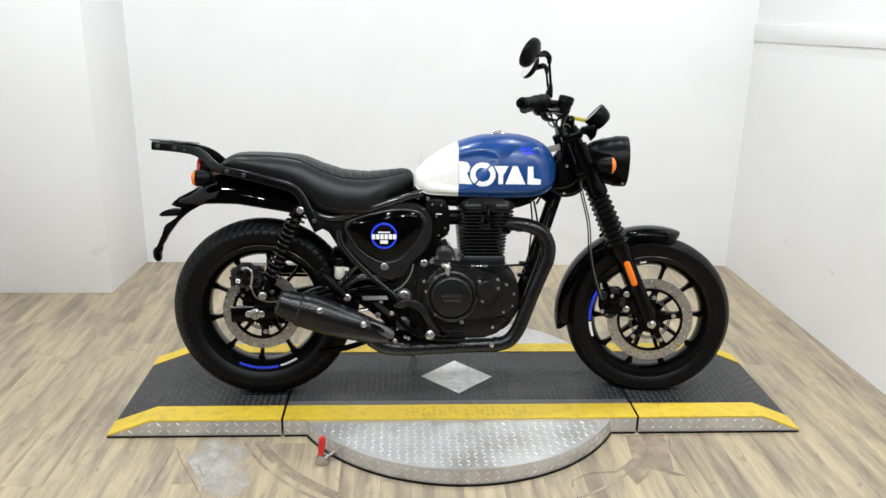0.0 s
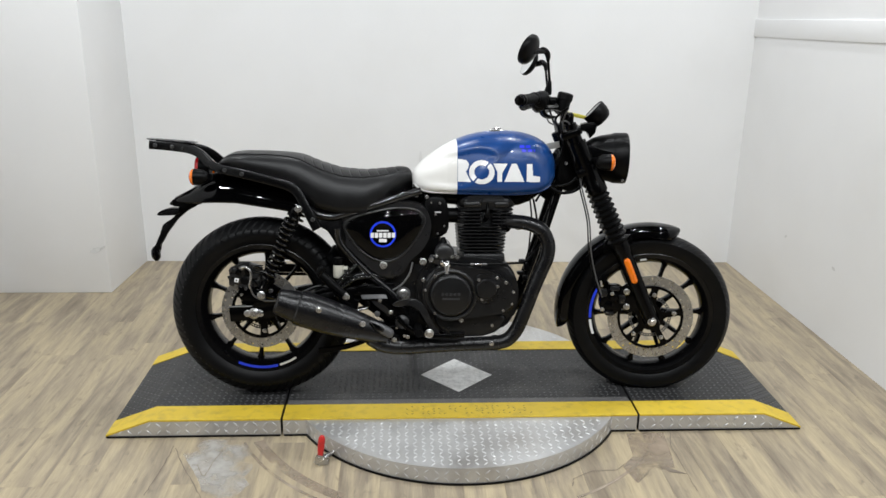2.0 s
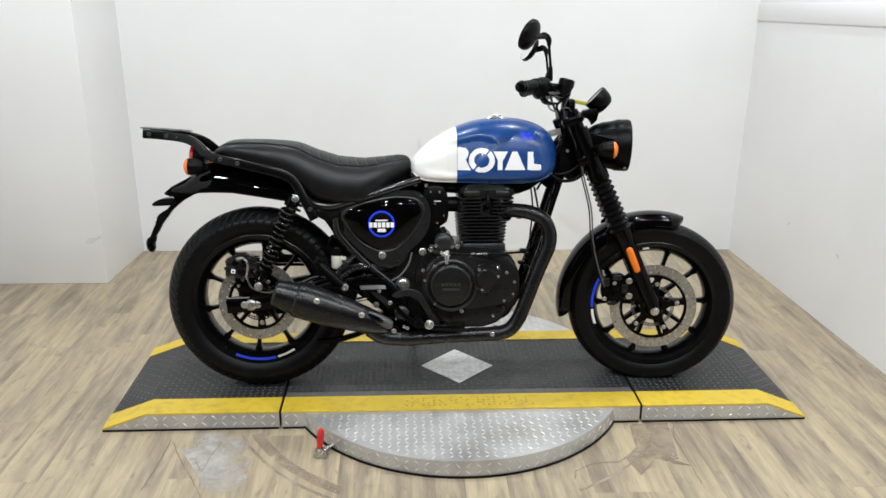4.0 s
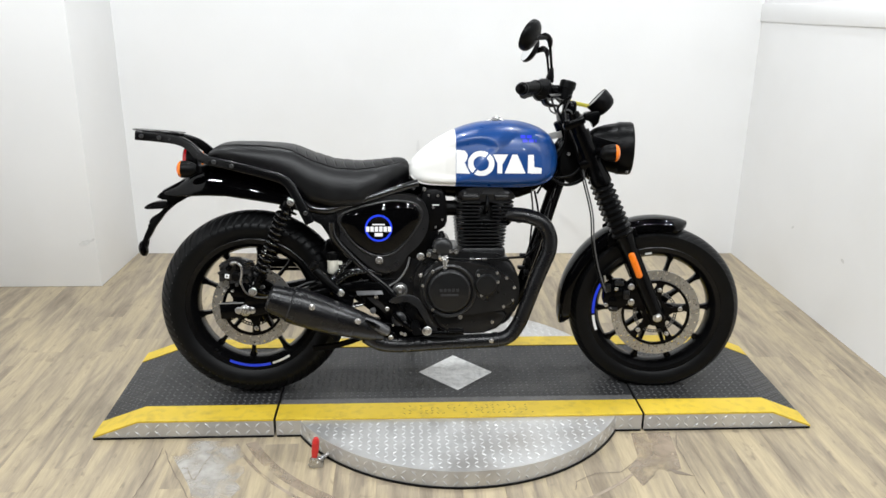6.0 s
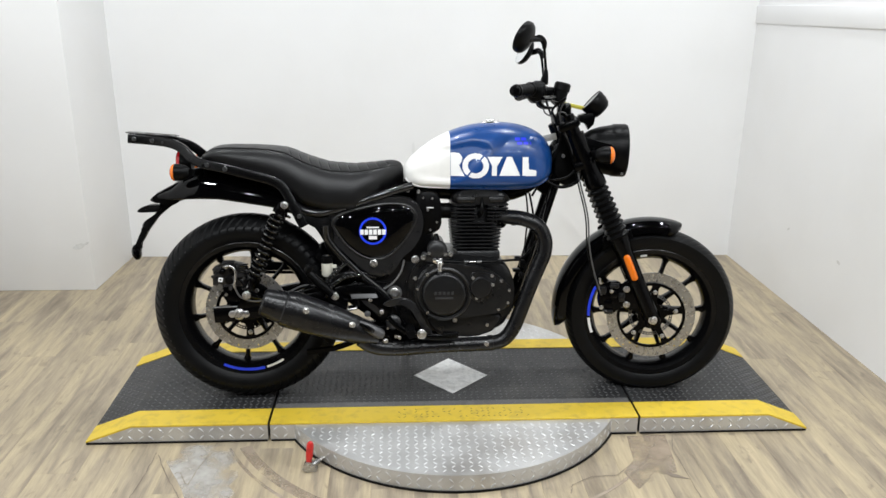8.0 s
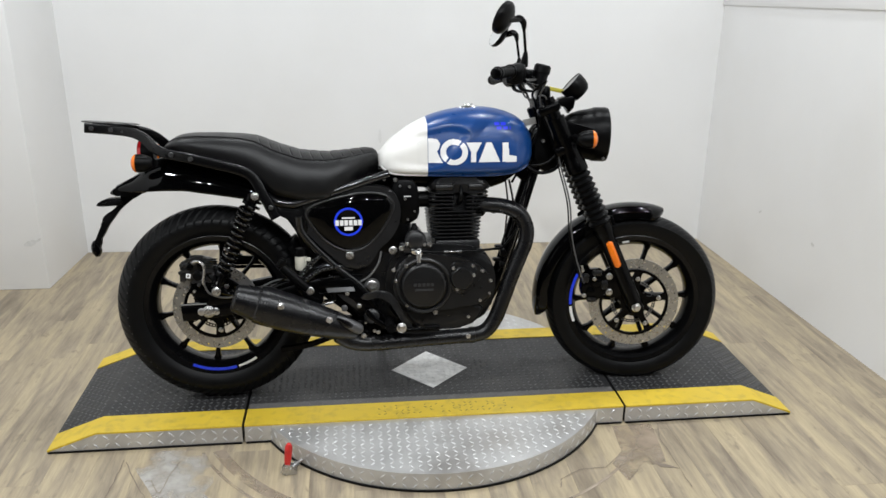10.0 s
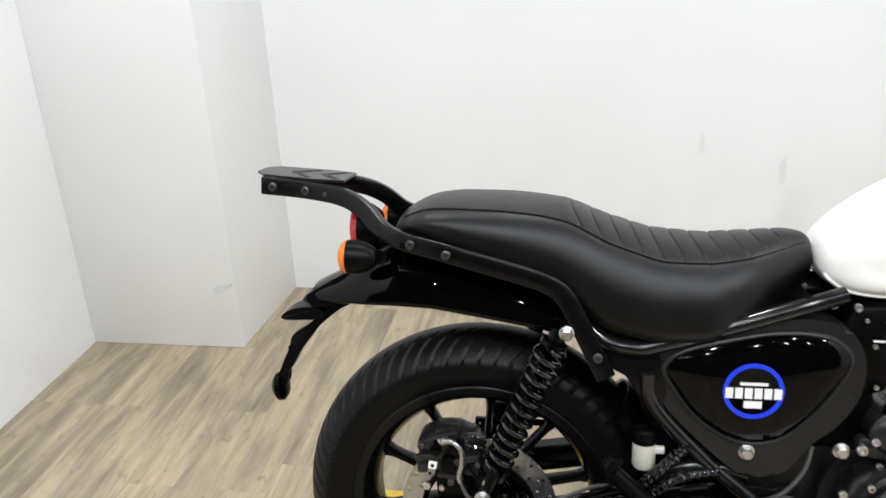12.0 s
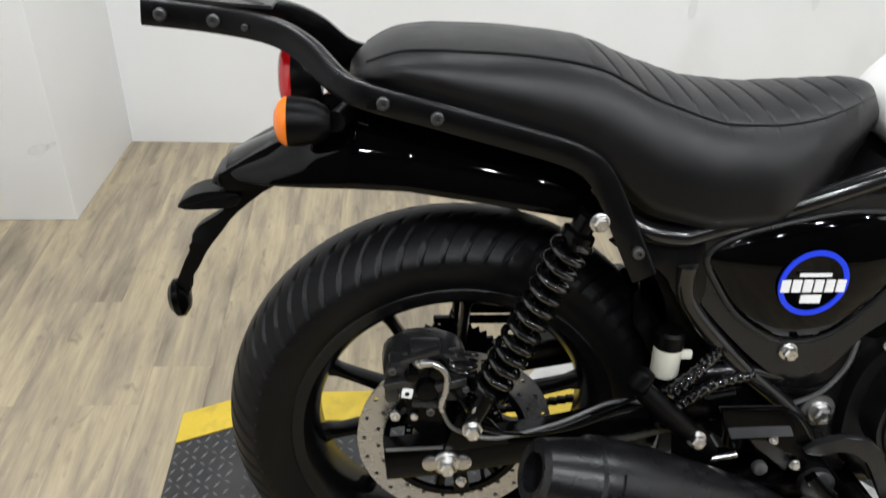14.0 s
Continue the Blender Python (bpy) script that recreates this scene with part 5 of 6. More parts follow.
for s in (1, -1):
    a, b = (-0.117, -0.07) if s > 0 else (0.07, 0.117)
    sc = part("side_cover", prism(B(), OUTER, a, b, 0.008, 3), CASING, bike, "black side cover with a gloss panel and round badge")
    pn = dome(B(), INNER, -0.116, 0.020)
    if s < 0:
        bmesh.ops.transform(pn, matrix=Matrix.Scale(-1, 4, (0, 1, 0)), verts=pn.verts)
    panel = part("gloss_panel", pn, GLOSS, sc, "gloss black panel")
    part("panel_rim", tube(B(), [(x, -0.1175 * s, z) for x, z in INNER + INNER[:1]], 0.0042, 8, smooth=False), CASING, sc)
    if s > 0:
        bc = (-0.248, 0.578)
        badge = part("badge", lathe(B(), [(0.0, 0.0445), (0.002, 0.0445), (0.0025, 0.040), (0.001, 0.036), (0.0008, 0.0)], (bc[0], -0.1352, bc[1]), (0, -1, 0), 48), [GLOSS], sc, "round badge with a blue ring and white bars")
        part("badge_ring", lathe(B(), [(0.0, 0.044), (0.0018, 0.044), (0.0018, 0.0375), (0.0, 0.0375)], (bc[0], -0.1372, bc[1]), (0, -1, 0), 56, loop=True, caps=False), DECAL_BLUE, badge)
        bars = [(0, 0.012, 0.040, 0.0045), (0.0, -0.021, 0.026, 0.011)]
        word = [(-0.041 + 0.014 * k, -0.003, 0.0112, 0.0165) for k in range(6)]
        for bx, bz, bw, bh in bars + [(a_ + 0.006, b_, c_, d_) for a_, b_, c_, d_ in word]:
            part("badge_bar", box(B(), (bc[0] + bx, -0.1390, bc[1] + bz), (bw, 0.0016, bh)), DECAL_WHITE, badge)
        bolt(-0.247, -0.118, 0.469, 0.0135, sc)
        part("dash_mark", box(B(), (-0.062, -0.0965, 0.648), (0.022, 0.001, 0.003)), DECAL_WHITE, sc)

# engine
case = part("engine", prism(B(), smooth_poly([(-0.135, 0.38), (-0.115, 0.45), (-0.06, 0.49), (0.03, 0.495), (0.17, 0.475), (0.215, 0.40), (0.21, 0.31), (0.17, 0.245), (0.06, 0.228), (-0.05, 0.235), (-0.12, 0.28)], 4), -0.108, 0.12, 0.015, 3), ENGINE, bike, "black single-cylinder engine with cooling fins")
part("clutch_cover", prism(B(), smooth_poly([(-0.115, 0.375), (-0.095, 0.445), (-0.03, 0.472), (0.06, 0.463), (0.13, 0.445), (0.19, 0.40), (0.205, 0.355), (0.18, 0.312), (0.10, 0.298), (0.03, 0.290), (-0.05, 0.292), (-0.10, 0.325)], 5), -0.150, -0.10, 0.014, 4), ENGINE, case, "satin black crankcase cover")
part("round_cover", lathe(B(), [(0, 0.074), (0.012, 0.072), (0.018, 0.068), (0.021, 0.063), (0.0205, 0.058), (0.022, 0.052), (0.023, 0.0)], (-0.019, -0.146, 0.372), (0, -1, 0), 48), ENGINE, case)
part("cover_ridge", lathe(B(), [(0, 0.090), (0.005, 0.088), (0.0075, 0.083), (0.006, 0.0775), (0.0, 0.075)], (-0.019, -0.149, 0.372), (0, -1, 0), 56, caps=False), ENGINE, case)
part("cover_lobe", prism(B(), smooth_poly([(0.066, 0.432), (0.085, 0.444), (0.118, 0.440), (0.146, 0.428), (0.150, 0.400), (0.140, 0.366), (0.112, 0.346), (0.084, 0.346), (0.066, 0.368)], 4), -0.1545, -0.145, 0.004), ENGINE, case)
part("small_cover", lathe(B(), [(0, 0.038), (0.010, 0.036), (0.014, 0.032), (0.015, 0.0)], (0.101, -0.150, 0.392), (0, -1, 0), 36), ENGINE, case)
for k in range(5):
    part("cover_mark", box(B(), (-0.047 + 0.0135 * k, -0.1692, 0.378), (0.009, 0.001, 0.010)), LETTER_EMBOSS, case)
part("cover_mark", box(B(), (-0.019, -0.1692, 0.362), (0.058, 0.001, 0.007)), LETTER_EMBOSS, case)
part("sump", prism(B(), smooth_poly([(-0.06, 0.30), (0.16, 0.30), (0.155, 0.245), (0.10, 0.222), (0.0, 0.222), (-0.05, 0.24)], 3), -0.125, 0.10, 0.012, 3), ENGINE, case)
for x, z, r in ((-0.113, 0.425, 0.009), (-0.074, 0.437, 0.008), (-0.06, 0.465, 0.007), (0.0, 0.468, 0.008), (0.048, 0.462, 0.007), (0.085, 0.45, 0.0075), (0.137, 0.432, 0.008), (0.139, 0.402, 0.008), (0.075, 0.425, 0.008), (0.086, 0.358, 0.008), (0.168, 0.414, 0.008), (0.194, 0.382, 0.0075), (0.018, 0.281, 0.011), (0.125, 0.262, 0.008), (-0.106, 0.39, 0.007), (-0.073, 0.31, 0.007), (0.16, 0.318, 0.007), (0.19, 0.34, 0.006)):
    bolt(x, (-0.155 if 0.06 < x < 0.15 and z > 0.34 else -0.151) if 0.29 < z < 0.45 else -0.135, z, r * 0.82, case, ALLEN_BRIGHT, "screw")
cylinder = part("cylinder", box(B(), (0.096, 0, 0.57), (0.120, 0.125, 0.20), 0.03), ENGINE, case)


def fin_plate(x0, x1, hy, z, t=0.0052, corner=0.022, square=""):
    """A cooling fin: a flat plate with rounded corners and a thin rounded edge; square names a side left straight."""
    def outline(inset):
        pts = []
        for cx, cy, a0, side in ((x1, hy, 0, "r"), (x0, hy, 90, "l"), (x0, -hy, 180, "l"), (x1, -hy, 270, "r")):
            r = 0.002 if side == square else corner
            ox, oy = cx - math.copysign(r, cx - (x0 + x1) / 2), cy - math.copysign(r, cy)
            for k in range(5):
                a = radians(a0 + 22.5 * k)
                pts.append((ox + math.cos(a) * (r - inset), oy + math.sin(a) * (r - inset)))
        return pts
    return ring_loft(B(), [[V(x, y, z + dz) for x, y in outline(ins)] for ins, dz in ((0.0016, -t / 2), (0, -t / 6), (0, t / 6), (0.0016, t / 2))])


for k in range(8):
    f = k / 7
    part("fin", fin_plate(0.014 - 0.008 * f, 0.171 + 0.008 * f, 0.094, 0.5125 + 0.0118 * k), ENGINE, cylinder)
for k in range(5):
    z = 0.608 + 0.0118 * k
    part("fin", fin_plate(0.007 + 0.003 * k / 4, 0.087, 0.100, z, square="r"), ENGINE, cylinder)
    part("fin", fin_plate(0.126, 0.196 + 0.002 * k / 4, 0.100, z, square="l"), ENGINE, cylinder)
cover = part("head_cover", prism(B(), smooth_poly([(0.012, 0.666), (0.017, 0.688), (0.042, 0.702), (0.11, 0.705), (0.17, 0.702), (0.194, 0.685), (0.199, 0.666), (0.15, 0.658), (0.06, 0.658)], 4), -0.094, 0.094, 0.016, 3), ENGINE, case)
for xa, xb in ((0.024, 0.084), (0.130, 0.180)):
    part("cover_lobe", box(B(), ((xa + xb) / 2, 0, 0.674), (xb - xa, 0.205, 0.020), 0.008), ENGINE, cover)
part("spark_plug_cap", tube(B(), [(0.105, -0.06, 0.621), (0.105, -0.098, 0.634), (0.107, -0.104, 0.656), (0.108, -0.085, 0.686)], [0.009, 0.010, 0.006, 0.004], 10), PLASTIC, case)
part("cylinder_base", box(B(), (0.098, 0, 0.484), (0.146, 0.184, 0.040), 0.008), CAST, case)
starter = part("starter_motor", lathe(B(), [(-0.15, 0.024), (-0.14, 0.031), (-0.012, 0.031), (-0.010, 0.0335), (-0.002, 0.0335), (0.0, 0.0315), (0.004, 0.0295), (0.008, 0.024), (0.0105, 0.014), (0.011, 0.0)], (-0.0405, -0.128, 0.512), (0, -1, 0), 36), CAST, case, "grey-black cast starter motor drum")
part("starter_terminal", lathe(B(), [(0, 0.013), (0.012, 0.012), (0.020, 0.008), (0.026, 0.0075), (0.028, 0.0)], (-0.043, -0.115, 0.538), (-0.05, 0, 1), 16), PLASTIC, starter)
part("starter_foot", prism(B(), smooth_poly([(-0.092, 0.497), (-0.080, 0.506), (-0.04, 0.49), (0.0, 0.509), (0.012, 0.498), (0.004, 0.484), (-0.04, 0.472), (-0.086, 0.480)], 3), -0.130, -0.11, 0.003), CAST, starter)
for x, z, r in ((-0.068, 0.503, 0.0072), (-0.014, 0.500, 0.0072), (0.003, 0.500, 0.0092), (-0.086, 0.490, 0.0095)):
    bolt(x, -0.131, z, r, starter, ALLEN_BRIGHT, "screw")
bolt(-0.112, -0.124, 0.482, 0.0135, case)
lever_arm = part("clutch_arm", bar(B(), [(-0.052, -0.146, 0.484), (-0.044, -0.148, 0.478), (-0.032, -0.150, 0.476), (-0.024, -0.150, 0.478)], 0.008, 0.013, 4), STEEL, case, "bright zinc clutch release lever")
part("lever_post", lathe(B(), [(0, 0.0075), (0.022, 0.0075), (0.023, 0.0095), (0.034, 0.0095), (0.037, 0.006)], (-0.034, -0.150, 0.442), (0.02, 0, 1), 16), STEEL, lever_arm)
part("post_boot", lathe(B(), [(0, 0.012), (0.004, 0.0155), (0.016, 0.0145), (0.022, 0.010)], (-0.034, -0.150, 0.424), (0, 0, 1), 18), PLASTIC, lever_arm)
part("cable_end", cyl(B(), (-0.050, -0.153, 0.484), (-0.050, -0.140, 0.484), 0.0065, seg=14, round_off=0.002), CHROME, lever_arm)
part("clutch_cable", tube(B(), [(-0.045, -0.147, 0.483), (0.03, -0.138, 0.475), (0.10, -0.13, 0.474), (0.20, -0.11, 0.474), (0.25, -0.08, 0.478), (0.30, -0.05, 0.53)], 0.004, 8), PLASTIC, case)
for xa, xb, r in ((0.047, 0.062, 0.0056), (0.064, 0.086, 0.0042), (0.088, 0.104, 0.0054)):
    part("cable_adjuster", cyl(B(), (xa, -0.136, 0.4745), (xb, -0.134, 0.4745), r * 0.85, seg=10, round_off=0.001), STEEL if r < 0.005 else ZINC, case)
part("clutch_arm", tube(B(), [(-0.032, -0.13, 0.485), (-0.03, -0.135, 0.465), (-0.028, -0.14, 0.445)], [0.009, 0.010, 0.012], 10), STEEL, case, "zinc clutch release arm")

# exhaust
pipe_pts = [(0.165, -0.06, 0.612), (0.2, -0.09, 0.615), (0.25, -0.113, 0.61), (0.292, -0.12, 0.587), (0.313, -0.122, 0.545), (0.312, -0.122, 0.5), (0.295, -0.122, 0.455), (0.268, -0.124, 0.39), (0.238, -0.127, 0.31), (0.215, -0.127, 0.252), (0.185, -0.129, 0.213), (0.145, -0.13, 0.199), (0.08, -0.132, 0.196), (-0.06, -0.147, 0.195), (-0.18, -0.168, 0.196), (-0.245, -0.182, 0.207), (-0.29, -0.19, 0.235)]
ex = part("exhaust_pipe", tube(B(), pipe_pts, 0.0245, 20, 8), EXHAUST, bike, "matt black exhaust header pipe")
part("port_flange", lathe(B(), [(0, 0.022), (0, 0.036), (0.008, 0.038), (0.012, 0.03)], (0.172, -0.065, 0.613), (0.75, -0.62, 0.05), 24), SATIN, ex)
part("joint_clamp", cyl(B(), (0.128, -0.1305, 0.198), (0.145, -0.130, 0.199), 0.0265, seg=20, round_off=0.002), EXHAUST, ex)
bolt(0.122, -0.154, 0.202, 0.0085, ex)
m0, m1 = V(-0.592, -0.222, 0.372), V(-0.232, -0.184, 0.242)
mdir = m1 - m0
ml = mdir.length
muf = part("muffler", lathe(B(), [(0.03, 0.022), (0.0, 0.025), (-0.002, 0.034), (0.004, 0.042), (0.055, 0.051), (0.066, 0.053), (0.070, 0.0575), (0.085, 0.059), (0.16, 0.058), (0.25, 0.051), (0.33, 0.041), (ml, 0.0275)], m0, mdir, 40, caps=False), EXHAUST, bike, "matt black short muffler")
part("baffle", cyl(B(), m0 + mdir.normalized() * 0.03, m0 + mdir.normalized() * 0.034, 0.024), GLOSS, muf)
hs = B()
d_, u_, w_ = axis_frame(mdir)
rings = []
for k in range(15):
    f = k / 14
    a = 0.095 + 0.20 * f
    r = interp([0.085, 0.16, 0.25, 0.33], [0.059, 0.058, 0.051, 0.041], a) + 0.0035
    span = 0.95 - 0.35 * f * f
    rings.append([m0 + d_ * a + (V(0, -1, 0) * math.cos(t) + d_.cross(V(0, -1, 0)).normalized() * math.sin(t)) * rr for rr, ts in ((r, np.linspace(-span, span, 13)), (r - 0.003, np.linspace(span, -span, 13))) for t in ts])
part("heat_shield", ring_loft(hs, rings), EXHAUST, muf)
for x, z, y in ((-0.452, 0.353, -0.274), (-0.313, 0.299, -0.246)):
    bolt(x, y, z, 0.0105, muf)
part("mount_bracket", prism(B(), [(-0.40, 0.39), (-0.36, 0.385), (-0.33, 0.34), (-0.35, 0.30), (-0.39, 0.32)], -0.155, -0.148, 0.002), SATIN, muf)
sh = part("bright_shield", tube(B(), [(-0.292, -0.212, 0.294), (-0.262, -0.217, 0.279), (-0.226, -0.211, 0.257), (-0.219, -0.209, 0.253)], [0.009, 0.0150, 0.0165, 0.012], 16), BRAID, muf, "worn steel heat shield end")
part("shield_slot", tube(B(), [(-0.290, -0.225, 0.296), (-0.262, -0.2295, 0.2795), (-0.246, -0.228, 0.271)], [0.004, 0.0092, 0.0060], 14), GLOSS, sh)

# foot controls
pl = part("footrest_plate", prism(B(), [(-0.335, 0.402), (-0.325, 0.364), (-0.30, 0.352), (-0.265, 0.355), (-0.24, 0.335), (-0.175, 0.262), (-0.15, 0.232), (-0.125, 0.235), (-0.13, 0.262), (-0.205, 0.352), (-0.235, 0.395), (-0.25, 0.402)], -0.152, -0.143, 0.003), SATIN, bike, "black footrest hanger plate")
part("heel_guard", prism(B(), smooth_poly([(-0.217, 0.342), (-0.194, 0.356), (-0.151, 0.363), (-0.119, 0.349), (-0.094, 0.308), (-0.068, 0.255), (-0.054, 0.240), (-0.072, 0.238), (-0.088, 0.255), (-0.112, 0.298), (-0.134, 0.330), (-0.160, 0.343), (-0.195, 0.334)], 3), -0.166, -0.154, 0.003), CASING, pl)
part("plate_web", prism(B(), [(-0.307, 0.372), (-0.236, 0.370), (-0.210, 0.318), (-0.229, 0.298), (-0.274, 0.337)], -0.150, -0.142, 0.003), CASING, pl)
boss = part("pedal_boss", lathe(B(), [(0, 0.024), (0.012, 0.024), (0.016, 0.020), (0.018, 0.010), (0.019, 0.0)], (-0.184, -0.150, 0.281), (0, -1, 0), 28), CAST, pl)
for x, z, r in ((-0.200, 0.292, 0.0045), (-0.176, 0.236, 0.006), (-0.171, 0.262, 0.004), (-0.203, 0.263, 0.004)):
    bolt(x, -0.166, z, r, boss, ALLEN_BRIGHT, "screw")
part("return_spring", cyl(B(), (-0.336, -0.148, 0.321), (-0.300, -0.148, 0.328), 0.0045, seg=12, round_off=0.002), STEEL, pl)
part("link_pin", cyl(B(), (-0.268, -0.160, 0.309), (-0.268, -0.148, 0.309), 0.010, seg=18, round_off=0.003), ZINC, pl)
part("lower_bracket", prism(B(), [(-0.31, 0.262), (-0.20, 0.262), (-0.08, 0.235), (-0.06, 0.212), (-0.13, 0.188), (-0.27, 0.196)], -0.132, -0.05, 0.006), SATIN, bike, "black lower frame bracket")
part("stand_arm", bar(B(), [(-0.30, -0.09, 0.205), (-0.38, -0.10, 0.180), (-0.47, -0.10, 0.168)], 0.02, 0.016, 4), SATIN, bike, "folded black centre stand arm")
pedal = part("brake_pedal", bar(B(), [(-0.20, -0.165, 0.30), (-0.16, -0.17, 0.262), (-0.10, -0.178, 0.240), (-0.03, -0.186, 0.238), (0.025, -0.19, 0.243)], 0.012, 0.016, 5), SATIN, bike)
part("pedal_pad", box(B(), (0.0, -0.20, 0.252), (0.05, 0.03, 0.010), 0.003), PLASTIC, pedal)
part("footrest", tube(B(), [(-0.13, -0.15, 0.262), (-0.13, -0.20, 0.262), (-0.13, -0.255, 0.266)], [0.014, 0.0155, 0.014], 14), PLASTIC, bike, "black rubber footrest")
bolt(-0.094, -0.198, 0.2515, 0.0165)
bolt(-0.179, -0.112, 0.368, 0.0185)
part("pivot_washer", lathe(B(), [(0, 0.024), (0.003, 0.024), (0.004, 0.018)], (-0.179, -0.109, 0.368), (0, -1, 0), 24), ZINC, fr)
bolt(-0.371, -0.168, 0.372, 0.0135)
bolt(-0.211, -0.182, 0.2255, 0.0095)
part("stand_boss", lathe(B(), [(0, 0.0195), (0.010, 0.0195), (0.014, 0.016), (0.015, 0.0)], (-0.211, -0.166, 0.2255), (0, -1, 0), 24), SATIN, bike)
bolt(-0.258, -0.153, 0.355, 0.007)
bolt(-0.222, -0.156, 0.315, 0.008)
bolt(-0.165, -0.17, 0.232, 0.007)
pp = part("passenger_footrest", tube(B(), [(-0.452, -0.165, 0.448), (-0.42, -0.165, 0.415), (-0.375, -0.16, 0.374)], [0.013, 0.015, 0.013], 14, smooth=False), PLASTIC, bike, "folded rubber passenger footrest")
part("peg_end", cyl(B(), (-0.458, -0.165, 0.45), (-0.448, -0.165, 0.474), 0.013, seg=14, round_off=0.004), PLASTIC, pp)
part("footrest_bracket", tube(B(), [(-0.375, -0.14, 0.374), (-0.40, -0.12, 0.36), (-0.33, -0.115, 0.345)], 0.011, 10), SATIN, pp)
rr_ = part("rear_brake_reservoir", lathe(B(), [(0, 0.008), (0.0, 0.014), (0.006, 0.0185), (0.044, 0.0185), (0.046, 0.016)], (-0.399, -0.10, 0.424), (0, 0, 1), 20), CLOUDY, bike, "cloudy white rear brake fluid reservoir with a black cap")
part("cap", lathe(B(), [(0, 0.0195), (0.02, 0.020), (0.024, 0.016)], (-0.399, -0.10, 0.469), (0, 0, 1), 20), PLASTIC, rr_)
part("hose", tube(B(), [(-0.399, -0.10, 0.424), (-0.385, -0.10, 0.40), (-0.35, -0.105, 0.39), (-0.30, -0.11, 0.40)], 0.005, 8), PLASTIC, rr_)
part("reservoir_clip", box(B(), (-0.376, -0.105, 0.458), (0.016, 0.008, 0.012), 0.002), CLOUDY, rr_)
for pts in ([(-0.334, -0.115, 0.474), (-0.361, -0.125, 0.45), (-0.40, -0.128, 0.411)], [(-0.285, -0.115, 0.431), (-0.342, -0.127, 0.425), (-0.387, -0.13, 0.395)]):
    path = curve_points(pts, 16)
    part("hose", tube(B(), path, [0.008 + 0.0018 * (i % 3 == 1) for i in range(len(path))], 10, smooth=False), SPRING, bike, "ribbed black hose")
hp = prism(B(), [(-0.333, 0.397), (-0.246, 0.396), (-0.233, 0.362), (-0.318, 0.360)], -0.158, -0.150, 0.002)
for v in hp.verts:
    if v.co.z > 0.384:
        v.co.y += 0.016
part("heel_plate", hp, GREYPLATE, pl, "grey-black bent heel plate")
part("cable", tube(B(), [(-0.148, -0.108, 0.478), (-0.158, -0.114, 0.44), (-0.185, -0.116, 0.402), (-0.215, -0.112, 0.382)], 0.0036, 8), ZINC, bike)
part("cable", tube(B(), [(-0.142, -0.106, 0.47), (-0.165, -0.112, 0.425), (-0.20, -0.112, 0.405), (-0.24, -0.108, 0.405)], 0.003, 8), SPRING, bike)
part("master_cylinder", cyl(B(), (-0.30, -0.13, 0.395), (-0.30, -0.13, 0.33), 0.014, seg=16, round_off=0.003), SATIN, bike)
part("chain_guard", box(B(), (-0.45, 0.105, 0.42), (0.42, 0.02, 0.03), 0.006), PLASTIC, bike)
ch = B()
for k in range(40):
    f = k / 39
    box(ch, (-0.683 + 0.53 * f, 0.088, 0.402 - 0.005 * f), (0.0142, 0.012, 0.010), 0.002)
part("drive_chain", ch, SATIN, bike)
ch = B()
for k in range(40):
    box(ch, (-0.683 + 0.53 * k / 39, 0.088, 0.214 + 0.09 * k / 39), (0.0142, 0.012, 0.010), 0.002)
part("drive_chain", ch, SATIN, bike)
part("side_stand", tube(B(), [(-0.10, 0.13, 0.25), (-0.12, 0.22, 0.12), (-0.14, 0.285, 0.05)], [0.012, 0.012, 0.011], 12), SATIN, bike)
part("gear_cover", lathe(B(), [(0, 0.09), (0.03, 0.085), (0.045, 0.07), (0.05, 0.0)], (0.03, 0.115, 0.37), (0, 1, 0), 36), ENGINE, case)

# ---- the display platform ----
TOP = 0.062
X0, X1, X2, X3, X4, X5 = -1.165, -1.017, -0.581, 0.632, 1.070, 1.207
PY0, PY1 = -0.173, 0.430
CX, CY, CR = 0.021, 0.120, 0.602
random.seed(4)


def lug(bm, c, u, w, n, length, width, height):
    """One raised lens of tread plate."""
    p = [c + u * length / 2, c + w * width / 2, c - u * length / 2, c - w * width / 2]
    v = [bm.verts.new(q) for q in p]
    t = [bm.verts.new(c + u * length * 0.22 + n * height), bm.verts.new(c - u * length * 0.22 + n * height)]
    for f in ((v[0], v[1], t[0]), (v[1], t[1], t[0]), (v[1], v[2], t[1]), (v[2], v[3], t[1]), (v[3], t[0], t[1]), (v[3], v[0], t[0])):
        bm.faces.new(f)


def tread(bm, origin, ex, ey, nx, ny, pitch, inside, size=(0.025, 0.0075, 0.0020), pitch2=None):
    n = ex.cross(ey).normalized()
    for i in range(nx):
        for k in range(ny):
            a, b = (i + 0.5) * pitch, (k + 0.5) * (pitch2 or pitch)
            q = origin + ex * a + ey * b
            if not inside(q):
                continue
            s = 1 if (i + k) % 2 else -1
            u = (ex + ey * s).normalized()
            lug(bm, q, u, n.cross(u), n, *size)
    return bm


def flat_part(name, me_bm, mat, parent, label="", kind=""):
    return part(name, me_bm, mat, parent, label, 30, kind)


